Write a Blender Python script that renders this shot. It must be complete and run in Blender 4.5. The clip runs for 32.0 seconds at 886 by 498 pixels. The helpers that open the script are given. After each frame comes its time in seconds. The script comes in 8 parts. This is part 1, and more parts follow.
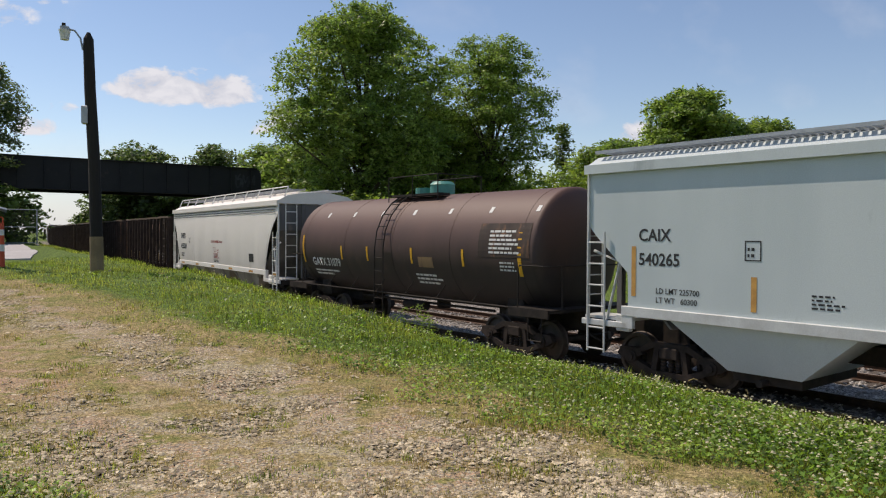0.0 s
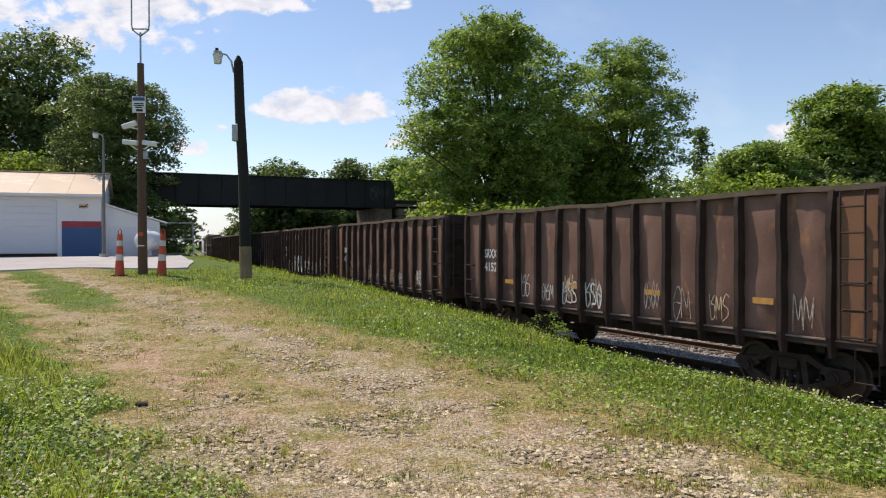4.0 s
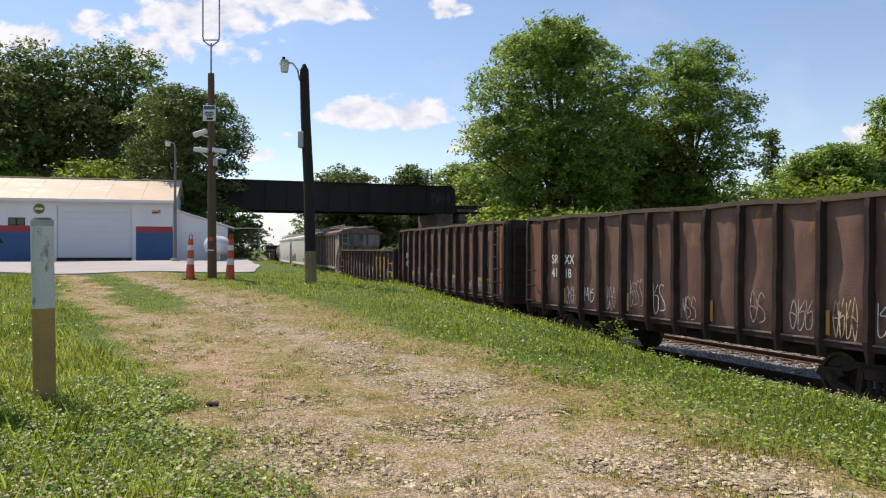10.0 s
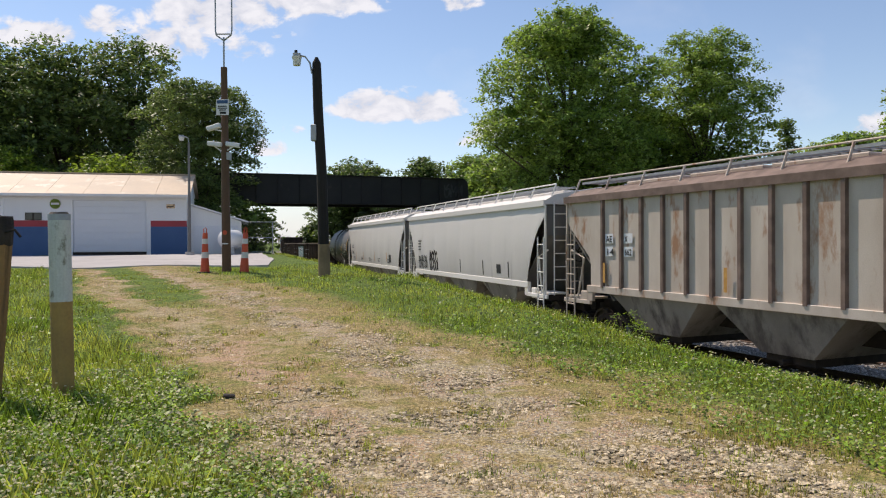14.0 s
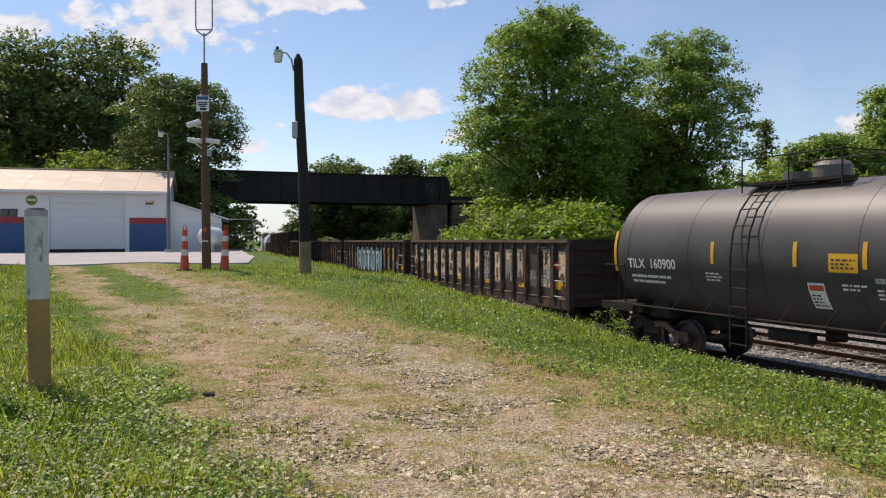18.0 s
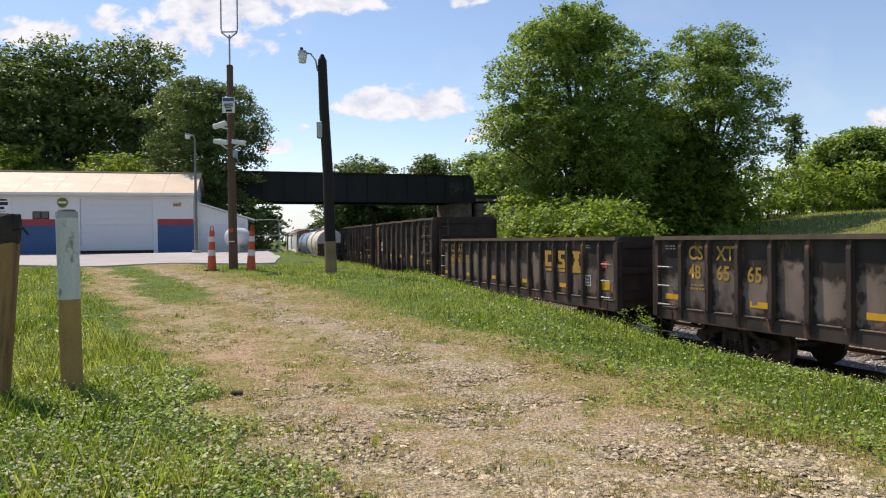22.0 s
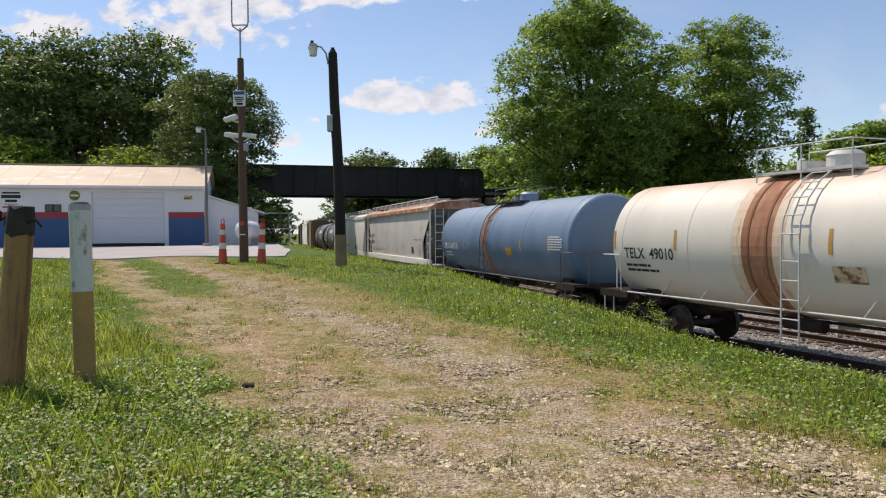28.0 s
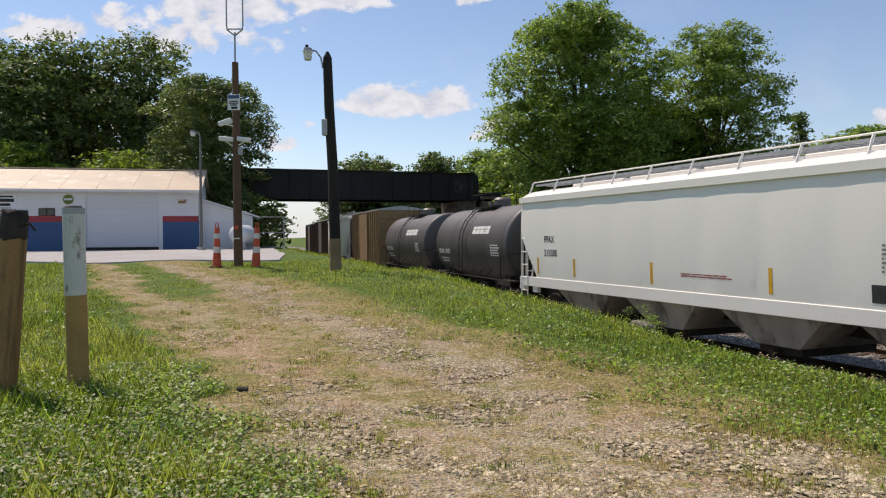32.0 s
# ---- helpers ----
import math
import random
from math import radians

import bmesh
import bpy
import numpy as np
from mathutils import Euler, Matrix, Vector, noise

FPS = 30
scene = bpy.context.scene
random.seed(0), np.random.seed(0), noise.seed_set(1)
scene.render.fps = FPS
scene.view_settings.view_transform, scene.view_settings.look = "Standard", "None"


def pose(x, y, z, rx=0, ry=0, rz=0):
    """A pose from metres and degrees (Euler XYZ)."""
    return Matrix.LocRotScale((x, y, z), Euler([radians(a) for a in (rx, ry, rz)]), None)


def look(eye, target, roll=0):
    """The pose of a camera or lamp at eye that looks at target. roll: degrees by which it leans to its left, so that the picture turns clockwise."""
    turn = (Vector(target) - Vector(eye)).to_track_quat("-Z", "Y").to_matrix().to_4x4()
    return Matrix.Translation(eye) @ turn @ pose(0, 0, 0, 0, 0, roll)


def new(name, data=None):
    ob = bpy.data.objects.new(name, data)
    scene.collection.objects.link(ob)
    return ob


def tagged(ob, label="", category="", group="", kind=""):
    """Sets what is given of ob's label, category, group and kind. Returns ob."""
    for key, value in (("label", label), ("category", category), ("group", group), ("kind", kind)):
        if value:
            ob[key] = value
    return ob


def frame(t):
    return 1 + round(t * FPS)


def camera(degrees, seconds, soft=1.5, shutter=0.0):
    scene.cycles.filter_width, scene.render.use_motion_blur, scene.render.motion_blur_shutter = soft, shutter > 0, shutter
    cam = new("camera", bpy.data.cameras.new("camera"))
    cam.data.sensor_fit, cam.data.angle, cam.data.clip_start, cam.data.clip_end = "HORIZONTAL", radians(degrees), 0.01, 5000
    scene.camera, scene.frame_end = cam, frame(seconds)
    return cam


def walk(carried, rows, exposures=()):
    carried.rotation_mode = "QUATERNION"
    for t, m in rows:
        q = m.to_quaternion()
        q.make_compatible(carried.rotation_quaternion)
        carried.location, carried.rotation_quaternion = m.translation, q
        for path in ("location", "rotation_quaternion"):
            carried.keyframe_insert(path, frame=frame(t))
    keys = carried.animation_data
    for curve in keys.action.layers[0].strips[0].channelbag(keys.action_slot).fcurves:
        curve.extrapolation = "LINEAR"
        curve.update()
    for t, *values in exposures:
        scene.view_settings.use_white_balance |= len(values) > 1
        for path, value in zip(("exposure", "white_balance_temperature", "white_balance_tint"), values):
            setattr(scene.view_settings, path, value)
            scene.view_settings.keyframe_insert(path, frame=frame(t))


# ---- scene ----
# camera: held by hand at a fixed spot, turning slowly to its left
cam = camera(62.0, 32.0, 1.15)
EXPOSURES = [(t, e, 6680, 16.0) for t, e in ((0.0, -0.34), (1.0, -0.26), (2.0, -0.27), (3.0, -0.14), (4.0, -0.08), (9.0, -0.05), (13.0, -0.05), (14.5, -0.22), (17.0, -0.3), (18.0, -0.18), (19.0, -0.08), (20.0, -0.07), (25.0, -0.04), (28.0, -0.2), (30.0, -0.25), (32.0, -0.27))]
PATH = [
    (0.0, pose(0.081, -0.077, 1.561, 88.87, -0.28, -14.41)),
    (0.5, pose(0.082, -0.042, 1.538, 88.84, -0.76, -9.34)),
    (1.0, pose(0.070, -0.044, 1.526, 88.74, -0.76, -7.46)),
    (1.5, pose(0.059, -0.033, 1.525, 89.11, -0.68, -6.43)),
    (2.0, pose(0.050, -0.029, 1.525, 89.78, -0.52, -6.31)),
    (2.5, pose(0.049, -0.004, 1.521, 89.90, -0.17, -6.21)),
    (3.0, pose(0.042, -0.029, 1.521, 89.59, -0.20, -5.88)),
    (3.5, pose(0.045, -0.020, 1.517, 89.44, -0.09, -5.36)),
    (4.0, pose(0.039, -0.030, 1.513, 89.63, 0.15, -4.34)),
    (4.5, pose(0.028, -0.006, 1.512, 89.92, 0.12, -3.48)),
    (6.5, pose(0.013, 0.004, 1.503, 89.92, 0.03, -1.64)),
    (7.0, pose(0.009, 0.007, 1.504, 89.95, -0.11, -1.51)),
    (7.5, pose(0.008, 0.011, 1.502, 89.89, -0.10, -1.12)),
    (8.0, pose(0.005, 0.012, 1.504, 89.91, -0.01, -0.48)),
    (8.5, pose(0.003, 0.010, 1.498, 89.98, 0.00, -0.15)),
    (9.0, pose(0.000, -0.000, 1.500, 90.09, 0.00, -0.00)),
    (9.5, pose(-0.001, -0.011, 1.507, 90.16, -0.06, 0.11)),
    (10.0, pose(-0.002, -0.006, 1.505, 90.06, -0.00, 0.35)),
    (10.5, pose(-0.002, 0.000, 1.502, 89.95, 0.03, 0.47)),
    (11.0, pose(-0.002, 0.002, 1.501, 89.87, 0.05, 0.66)),
    (11.5, pose(-0.002, 0.009, 1.497, 89.79, 0.17, 0.87)),
    (12.0, pose(-0.003, 0.013, 1.496, 89.74, 0.23, 0.96)),
    (12.5, pose(-0.002, 0.013, 1.496, 89.67, 0.24, 1.03)),
    (13.0, pose(-0.007, 0.007, 1.493, 89.53, 0.30, 1.15)),
    (13.5, pose(-0.008, 0.012, 1.492, 89.47, 0.38, 1.34)),
    (14.0, pose(-0.013, -0.005, 1.498, 89.49, 0.31, 1.34)),
    (14.5, pose(-0.016, -0.010, 1.495, 89.65, 0.30, 1.31)),
    (16.5, pose(-0.014, 0.006, 1.487, 89.32, 0.49, 1.55)),
    (17.0, pose(-0.016, 0.008, 1.485, 89.23, 0.28, 1.17)),
    (17.5, pose(-0.013, 0.008, 1.487, 89.28, 0.11, 0.41)),
    (18.0, pose(-0.016, -0.007, 1.493, 89.35, 0.12, -0.09)),
    (18.5, pose(-0.017, -0.009, 1.489, 89.38, 0.23, 0.15)),
    (19.0, pose(-0.018, -0.003, 1.486, 89.40, 0.24, 0.52)),
    (19.5, pose(-0.020, -0.015, 1.491, 89.36, 0.37, 0.76)),
    (20.0, pose(-0.018, -0.006, 1.490, 89.45, 0.44, 0.95)),
    (20.5, pose(-0.020, -0.007, 1.492, 89.57, 0.51, 1.14)),
    (21.0, pose(-0.020, -0.007, 1.492, 89.54, 0.42, 1.24)),
    (21.5, pose(-0.023, 0.002, 1.489, 89.40, 0.42, 1.43)),
    (22.0, pose(-0.027, 0.017, 1.486, 89.28, 0.55, 1.80)),
    (22.5, pose(-0.030, 0.022, 1.484, 89.12, 0.55, 2.25)),
    (23.0, pose(-0.031, 0.021, 1.484, 88.95, 0.55, 2.45)),
    (23.5, pose(-0.028, 0.023, 1.480, 88.96, 0.58, 2.47)),
    (24.0, pose(-0.027, 0.010, 1.481, 89.02, 0.53, 2.57)),
    (24.5, pose(-0.032, 0.012, 1.484, 89.05, 0.42, 2.72)),
    (25.0, pose(-0.033, 0.013, 1.481, 89.12, 0.39, 2.82)),
    (25.5, pose(-0.033, 0.017, 1.479, 89.15, 0.42, 2.73)),
    (27.5, pose(-0.045, 0.015, 1.482, 88.80, 0.43, 2.55)),
    (28.0, pose(-0.041, 0.022, 1.482, 88.80, 0.42, 2.54)),
    (28.5, pose(-0.041, 0.026, 1.475, 88.85, 0.43, 2.53)),
    (29.0, pose(-0.038, 0.035, 1.479, 88.79, 0.43, 2.41)),
    (29.5, pose(-0.035, 0.035, 1.475, 88.74, 0.51, 2.24)),
    (30.0, pose(-0.030, 0.036, 1.476, 88.71, 0.57, 2.23)),
    (30.5, pose(-0.032, 0.020, 1.479, 88.75, 0.51, 2.19)),
    (31.0, pose(-0.035, 0.009, 1.481, 88.84, 0.48, 2.12)),
    (31.5, pose(-0.038, 0.005, 1.482, 88.97, 0.48, 2.16)),
    (32.0, pose(-0.034, 0.009, 1.480, 89.11, 0.40, 2.14)),
]
walk(cam, PATH, EXPOSURES)

# ---- world, sun ----
SUN_FROM = Vector((-0.715 * 0.565, 0.699 * 0.565, 0.825)).normalized()
world = bpy.data.worlds.new("sky")
scene.world = world
world.use_nodes = True
wn, wl = world.node_tree.nodes, world.node_tree.links
wn.clear()
w_out = wn.new("ShaderNodeOutputWorld")
w_bg = wn.new("ShaderNodeBackground")
sky = wn.new("ShaderNodeTexSky")
sky.sky_type = "NISHITA"
sky.sun_disc = False
sky.sun_elevation = math.asin(SUN_FROM.z)
sky.sun_rotation = math.atan2(SUN_FROM.x, SUN_FROM.y)
sky.air_density, sky.dust_density, sky.ozone_density = 1.0, 0.12, 1.4
w_bg.inputs["Strength"].default_value = 0.15


def wmath(op, a, b=None, clamp=False):
    n = wn.new("ShaderNodeMath")
    n.operation, n.use_clamp = op, clamp
    for k, v in enumerate((a, b)):
        if v is None:
            continue
        if isinstance(v, (int, float)):
            n.inputs[k].default_value = v
        else:
            wl.new(v, n.inputs[k])
    return n.outputs[0]


w_co = wn.new("ShaderNodeTexCoord")
w_sep = wn.new("ShaderNodeSeparateXYZ")
wl.new(w_co.outputs["Generated"], w_sep.inputs[0])
az_x = wmath("DIVIDE", w_sep.outputs[0], wmath("MAXIMUM", w_sep.outputs[1], 0.05))
el_z = wmath("DIVIDE", w_sep.outputs[2], wmath("MAXIMUM", w_sep.outputs[1], 0.05))
w_vec = wn.new("ShaderNodeCombineXYZ")
wl.new(az_x, w_vec.inputs[0])
wl.new(wmath("MULTIPLY", el_z, 1.5), w_vec.inputs[1])
w_noise = wn.new("ShaderNodeTexNoise")
w_noise.inputs["Scale"].default_value, w_noise.inputs["Detail"].default_value = 24.0, 8.0
w_noise.inputs["Roughness"].default_value, w_noise.inputs["Distortion"].default_value = 0.56, 0.25
wl.new(w_vec.outputs[0], w_noise.inputs["Vector"])
w_big = wn.new("ShaderNodeTexNoise")
w_big.inputs["Scale"].default_value, w_big.inputs["Detail"].default_value = 5.0, 7.0
wl.new(w_vec.outputs[0], w_big.inputs["Vector"])
CLOUDS = [(-0.115, 0.180, 0.075, 0.036, 1.0), (-0.05, 0.180, 0.068, 0.036, 1.0), (-0.20, 0.330, 0.12, 0.050, 1.0), (-0.33, 0.315, 0.12, 0.058, 1.0), (-0.40, 0.272, 0.09, 0.045, 0.9),
          (-0.30, 0.262, 0.05, 0.03, 0.7), (0.0, 0.325, 0.035, 0.028, 0.95), (-0.235, 0.152, 0.04, 0.010, 0.6), (-0.26, 0.128, 0.035, 0.018, 0.7), (-0.245, 0.283, 0.025, 0.01, 0.6),
          (0.03, 0.140, 0.05, 0.024, 0.8), (-0.585, 0.285, 0.10, 0.032, 0.9), (-0.49, 0.30, 0.05, 0.03, 0.8), (0.56, 0.150, 0.05, 0.028, 0.9), (0.06, 0.175, 0.03, 0.012, 0.6)]
cover = None
for cx, cz, rx, rz, power in CLOUDS:
    dx = wmath("DIVIDE", wmath("SUBTRACT", az_x, cx), rx)
    dz = wmath("DIVIDE", wmath("SUBTRACT", el_z, cz), rz)
    dz = wmath("MAXIMUM", dz, wmath("MULTIPLY", dz, -1.7))
    d2 = wmath("ADD", wmath("MULTIPLY", dx, dx), wmath("MULTIPLY", dz, dz))
    m = wmath("MULTIPLY", wmath("SUBTRACT", 1.15, d2, True), power)
    cover = m if cover is None else wmath("MAXIMUM", cover, m)
puff = wmath("ADD", wmath("MULTIPLY", cover, 1.25), wmath("MULTIPLY", wmath("SUBTRACT", w_noise.outputs["Fac"], 0.5), 3.6))
puff = wmath("MULTIPLY", wmath("SUBTRACT", puff, 0.52), 2.0, True)
puff = wmath("MULTIPLY", puff, wmath("MULTIPLY", cover, 3.0, True))
veil = wmath("MULTIPLY", wmath("SUBTRACT", w_big.outputs["Fac"], 0.52, True), 0.9, True)
puff = wmath("MAXIMUM", puff, veil)
w_tone = wn.new("ShaderNodeValToRGB")
w_tone.color_ramp.elements[0].position, w_tone.color_ramp.elements[1].position = 0.35, 0.6
w_tone.color_ramp.elements[0].color, w_tone.color_ramp.elements[1].color = (0.62, 0.66, 0.74, 1), (0.9, 0.91, 0.93, 1)
wl.new(w_noise.outputs["Fac"], w_tone.inputs[0])
w_gain = wn.new("ShaderNodeMixRGB")
w_gain.blend_type = "MULTIPLY"
w_gain.inputs[0].default_value = 1.0
wl.new(w_tone.outputs[0], w_gain.inputs[1])
w_gain.inputs[2].default_value = (7.1, 7.3, 7.5, 1)
w_mix = wn.new("ShaderNodeMixRGB")
wl.new(puff, w_mix.inputs["Fac"])
wl.new(sky.outputs[0], w_mix.inputs["Color1"])
wl.new(w_gain.outputs[0], w_mix.inputs["Color2"])
w_haze = wn.new("ShaderNodeMixRGB")
wl.new(wmath("MULTIPLY", wmath("MULTIPLY", wmath("SUBTRACT", 0.11, el_z), 9.0, True), 0.8), w_haze.inputs["Fac"])
wl.new(w_mix.outputs[0], w_haze.inputs["Color1"])
w_haze.inputs["Color2"].default_value = (5.0, 5.5, 6.1, 1)
wl.new(w_haze.outputs[0], w_bg.inputs["Color"])
wl.new(w_bg.outputs[0], w_out.inputs[0])

sun = new("sun", bpy.data.lights.new("sun", "SUN"))
sun.data.energy, sun.data.angle, sun.data.color = 4.9, radians(0.53), (1.0, 0.91, 0.76)
sun.matrix_world = look(SUN_FROM * 50, (0, 0, 0))


# ---- materials ----
def mat(name, c1, c2=None, scale=3.0, rough=0.7, metal=0.0, bump=0.0, fine=40.0, stain=None, stain_at=0.6, streak=1.0, vary=0.0, transl=0.0, spec=0.5, fade=None, worn=None):
    """A surface of two mixed tones with grain, relief and, where asked, stains that run down by streak."""
    m = bpy.data.materials.new(name)
    m.use_nodes = True
    nd, ln = m.node_tree.nodes, m.node_tree.links
    b = nd["Principled BSDF"]
    b.inputs["Roughness"].default_value, b.inputs["Metallic"].default_value = rough, metal
    b.inputs["Specular IOR Level"].default_value = spec
    c2 = c2 or tuple(v * 0.8 for v in c1)
    co, info = nd.new("ShaderNodeTexCoord"), nd.new("ShaderNodeObjectInfo")
    mp = nd.new("ShaderNodeMapping")
    mp.inputs["Scale"].default_value = (1, 1, streak)
    shift = nd.new("ShaderNodeVectorMath")
    shift.operation = "MULTIPLY_ADD"
    shift.inputs[1].default_value = (17, 9, 5)
    rnd = nd.new("ShaderNodeCombineXYZ")
    for k in range(3):
        ln.new(info.outputs["Random"], rnd.inputs[k])
    ln.new(rnd.outputs[0], shift.inputs[0])
    ln.new(co.outputs["Object"], shift.inputs[2])
    ln.new(shift.outputs[0], mp.inputs[0])
    n1 = nd.new("ShaderNodeTexNoise")
    n1.inputs["Scale"].default_value, n1.inputs["Detail"].default_value = scale, 6
    ln.new(mp.outputs[0], n1.inputs["Vector"])
    n2 = nd.new("ShaderNodeTexNoise")
    n2.inputs["Scale"].default_value, n2.inputs["Detail"].default_value = fine, 4
    ln.new(shift.outputs[0], n2.inputs["Vector"])
    ramp = nd.new("ShaderNodeValToRGB")
    ramp.color_ramp.elements[0].position, ramp.color_ramp.elements[1].position = 0.35, 0.65
    ramp.color_ramp.elements[0].color, ramp.color_ramp.elements[1].color = (*c1, 1), (*c2, 1)
    ln.new(n1.outputs["Fac"], ramp.inputs[0])
    col = ramp.outputs[0]
    if stain:
        n3 = nd.new("ShaderNodeTexNoise")
        n3.inputs["Scale"].default_value, n3.inputs["Detail"].default_value, n3.inputs["Roughness"].default_value = scale * 1.7, 8, 0.65
        ln.new(mp.outputs[0], n3.inputs["Vector"])
        r3 = nd.new("ShaderNodeValToRGB")
        r3.color_ramp.elements[0].position, r3.color_ramp.elements[1].position = stain_at - 0.04, stain_at + 0.07
        ln.new(n3.outputs["Fac"], r3.inputs[0])
        mx = nd.new("ShaderNodeMixRGB")
        ln.new(r3.outputs[0], mx.inputs[0])
        ln.new(col, mx.inputs[1])
        mx.inputs[2].default_value = (*stain, 1)
        col = mx.outputs[0]
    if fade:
        # second colour above a ragged line: colour, height, softness
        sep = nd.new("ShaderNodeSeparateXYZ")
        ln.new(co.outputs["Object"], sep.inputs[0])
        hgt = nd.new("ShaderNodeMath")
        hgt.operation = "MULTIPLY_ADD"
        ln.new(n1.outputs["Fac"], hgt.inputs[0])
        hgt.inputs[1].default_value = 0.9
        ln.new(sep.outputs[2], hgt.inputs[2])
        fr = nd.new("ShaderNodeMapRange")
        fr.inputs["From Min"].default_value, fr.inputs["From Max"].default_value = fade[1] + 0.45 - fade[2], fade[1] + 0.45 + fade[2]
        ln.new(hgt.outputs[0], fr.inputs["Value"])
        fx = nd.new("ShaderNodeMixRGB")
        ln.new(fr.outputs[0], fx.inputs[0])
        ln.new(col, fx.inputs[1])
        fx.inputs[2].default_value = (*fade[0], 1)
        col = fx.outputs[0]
    if worn:
        # paint scrubbed away on the bulge of each panel: colour, half width, foot, head
        sw = nd.new("ShaderNodeSeparateXYZ")
        ln.new(co.outputs["Object"], sw.inputs[0])
        n4 = nd.new("ShaderNodeTexNoise")
        n4.inputs["Scale"].default_value, n4.inputs["Detail"].default_value, n4.inputs["Roughness"].default_value = 2.6, 7, 0.6
        ln.new(shift.outputs[0], n4.inputs["Vector"])

        def calc(op, a, b_, clamp=False):
            n = nd.new("ShaderNodeMath")
            n.operation, n.use_clamp = op, clamp
            for k, v in enumerate((a, b_)):
                if isinstance(v, (int, float)):
                    n.inputs[k].default_value = v
                else:
                    ln.new(v, n.inputs[k])
            return n.outputs[0]
        wob = calc("MULTIPLY", calc("SUBTRACT", n4.outputs["Fac"], 0.5), 0.9)
        across = calc("MULTIPLY", calc("SUBTRACT", worn[1], calc("ADD", calc("ABSOLUTE", sw.outputs[0], 0), wob)), 9.0, True)
        head = calc("ADD", calc("MULTIPLY", info.outputs["Random"], 0.5), worn[3] - 0.25)
        above = calc("MULTIPLY", calc("SUBTRACT", head, calc("ADD", sw.outputs[2], wob)), 7.0, True)
        below = calc("MULTIPLY", calc("SUBTRACT", sw.outputs[2], calc("ADD", wob, worn[2])), 7.0, True)
        strength = calc("MULTIPLY", calc("SUBTRACT", n1.outputs["Fac"], 0.22), 2.1, True)
        fm = calc("MULTIPLY", calc("MULTIPLY", across, above), calc("MULTIPLY", below, strength))
        wx = nd.new("ShaderNodeMixRGB")
        ln.new(fm, wx.inputs[0])
        ln.new(col, wx.inputs[1])
        wx.inputs[2].default_value = (*worn[0], 1)
        col = wx.outputs[0]
    grain = nd.new("ShaderNodeHueSaturation")
    gm = nd.new("ShaderNodeMapRange")
    gm.inputs["To Min"].default_value, gm.inputs["To Max"].default_value = 0.82, 1.18
    ln.new(n2.outputs["Fac"], gm.inputs["Value"])
    ln.new(gm.outputs[0], grain.inputs["Value"])
    ln.new(col, grain.inputs["Color"])
    col = grain.outputs[0]
    if vary:
        geo = nd.new("ShaderNodeNewGeometry")
        vm = nd.new("ShaderNodeMapRange")
        vm.inputs["To Min"].default_value, vm.inputs["To Max"].default_value = 1 - vary, 1 + vary
        ln.new(geo.outputs["Random Per Island"], vm.inputs["Value"])
        hv = nd.new("ShaderNodeHueSaturation")
        ln.new(vm.outputs[0], hv.inputs["Value"])
        ln.new(col, hv.inputs["Color"])
        col = hv.outputs[0]
    ln.new(col, b.inputs["Base Color"])
    if bump:
        bp = nd.new("ShaderNodeBump")
        bp.inputs["Strength"].default_value, bp.inputs["Distance"].default_value = bump, 0.02
        ln.new(n2.outputs["Fac"], bp.inputs["Height"])
        ln.new(bp.outputs[0], b.inputs["Normal"])
    if transl:
        tr, ms = nd.new("ShaderNodeBsdfTranslucent"), nd.new("ShaderNodeMixShader")
        br = nd.new("ShaderNodeHueSaturation")
        br.inputs["Value"].default_value, br.inputs["Saturation"].default_value = 1.5, 1.1
        ln.new(col, br.inputs["Color"])
        ln.new(br.outputs[0], tr.inputs["Color"])
        ms.inputs[0].default_value = transl
        ln.new(b.outputs[0], ms.inputs[1])
        ln.new(tr.outputs[0], ms.inputs[2])
        ln.new(ms.outputs[0], nd["Material Output"].inputs[0])
    return m


M_CHALK = mat("faded_chalk_mark", (0.52, 0.48, 0.43), (0.26, 0.20, 0.16), 9, 0.85)
# grimy grey, darkened to hold the shade on hopper ends
M_SHADE_GRIME = mat("shade_and_grime_grey", (0.17, 0.167, 0.162), (0.11, 0.107, 0.103), 1.2, 0.75, 0.0, 0.08, 40, stain=(0.20, 0.17, 0.14), streak=0.4)
# bay colour mixes grime with the shade below the sill
M_BAY = mat("shaded_grimy_hopper_bay", (0.33, 0.305, 0.265), (0.20, 0.18, 0.155), 1.0, 0.75, 0.0, 0.06, 40, stain=(0.10, 0.085, 0.075), stain_at=0.56, streak=0.3)
M_STEEL_DARK = mat("dark_grimy_steel", (0.022, 0.019, 0.017), (0.045, 0.035, 0.028), 4, 0.75, 0.0, 0.2, spec=0.2)
M_TRUCK = mat("truck_casting", (0.030, 0.024, 0.020), (0.055, 0.042, 0.035), 5, 0.85, 0.0, 0.3, spec=0.2)
M_WHEEL = mat("wheel_steel", (0.05, 0.038, 0.03), (0.085, 0.062, 0.05), 6, 0.6, 0.3, 0.1)
M_RAIL = mat("rail_steel", (0.10, 0.055, 0.035), (0.06, 0.035, 0.025), 8, 0.6, 0.3, 0.2)
M_RAILHEAD = mat("rail_head_polished", (0.26, 0.20, 0.16), (0.18, 0.14, 0.11), 8, 0.6, 0.3)
M_TIE = mat("tie_wood", (0.06, 0.045, 0.035), (0.11, 0.085, 0.065), 5, 0.9, 0.0, 0.5, stain=(0.03, 0.025, 0.02))
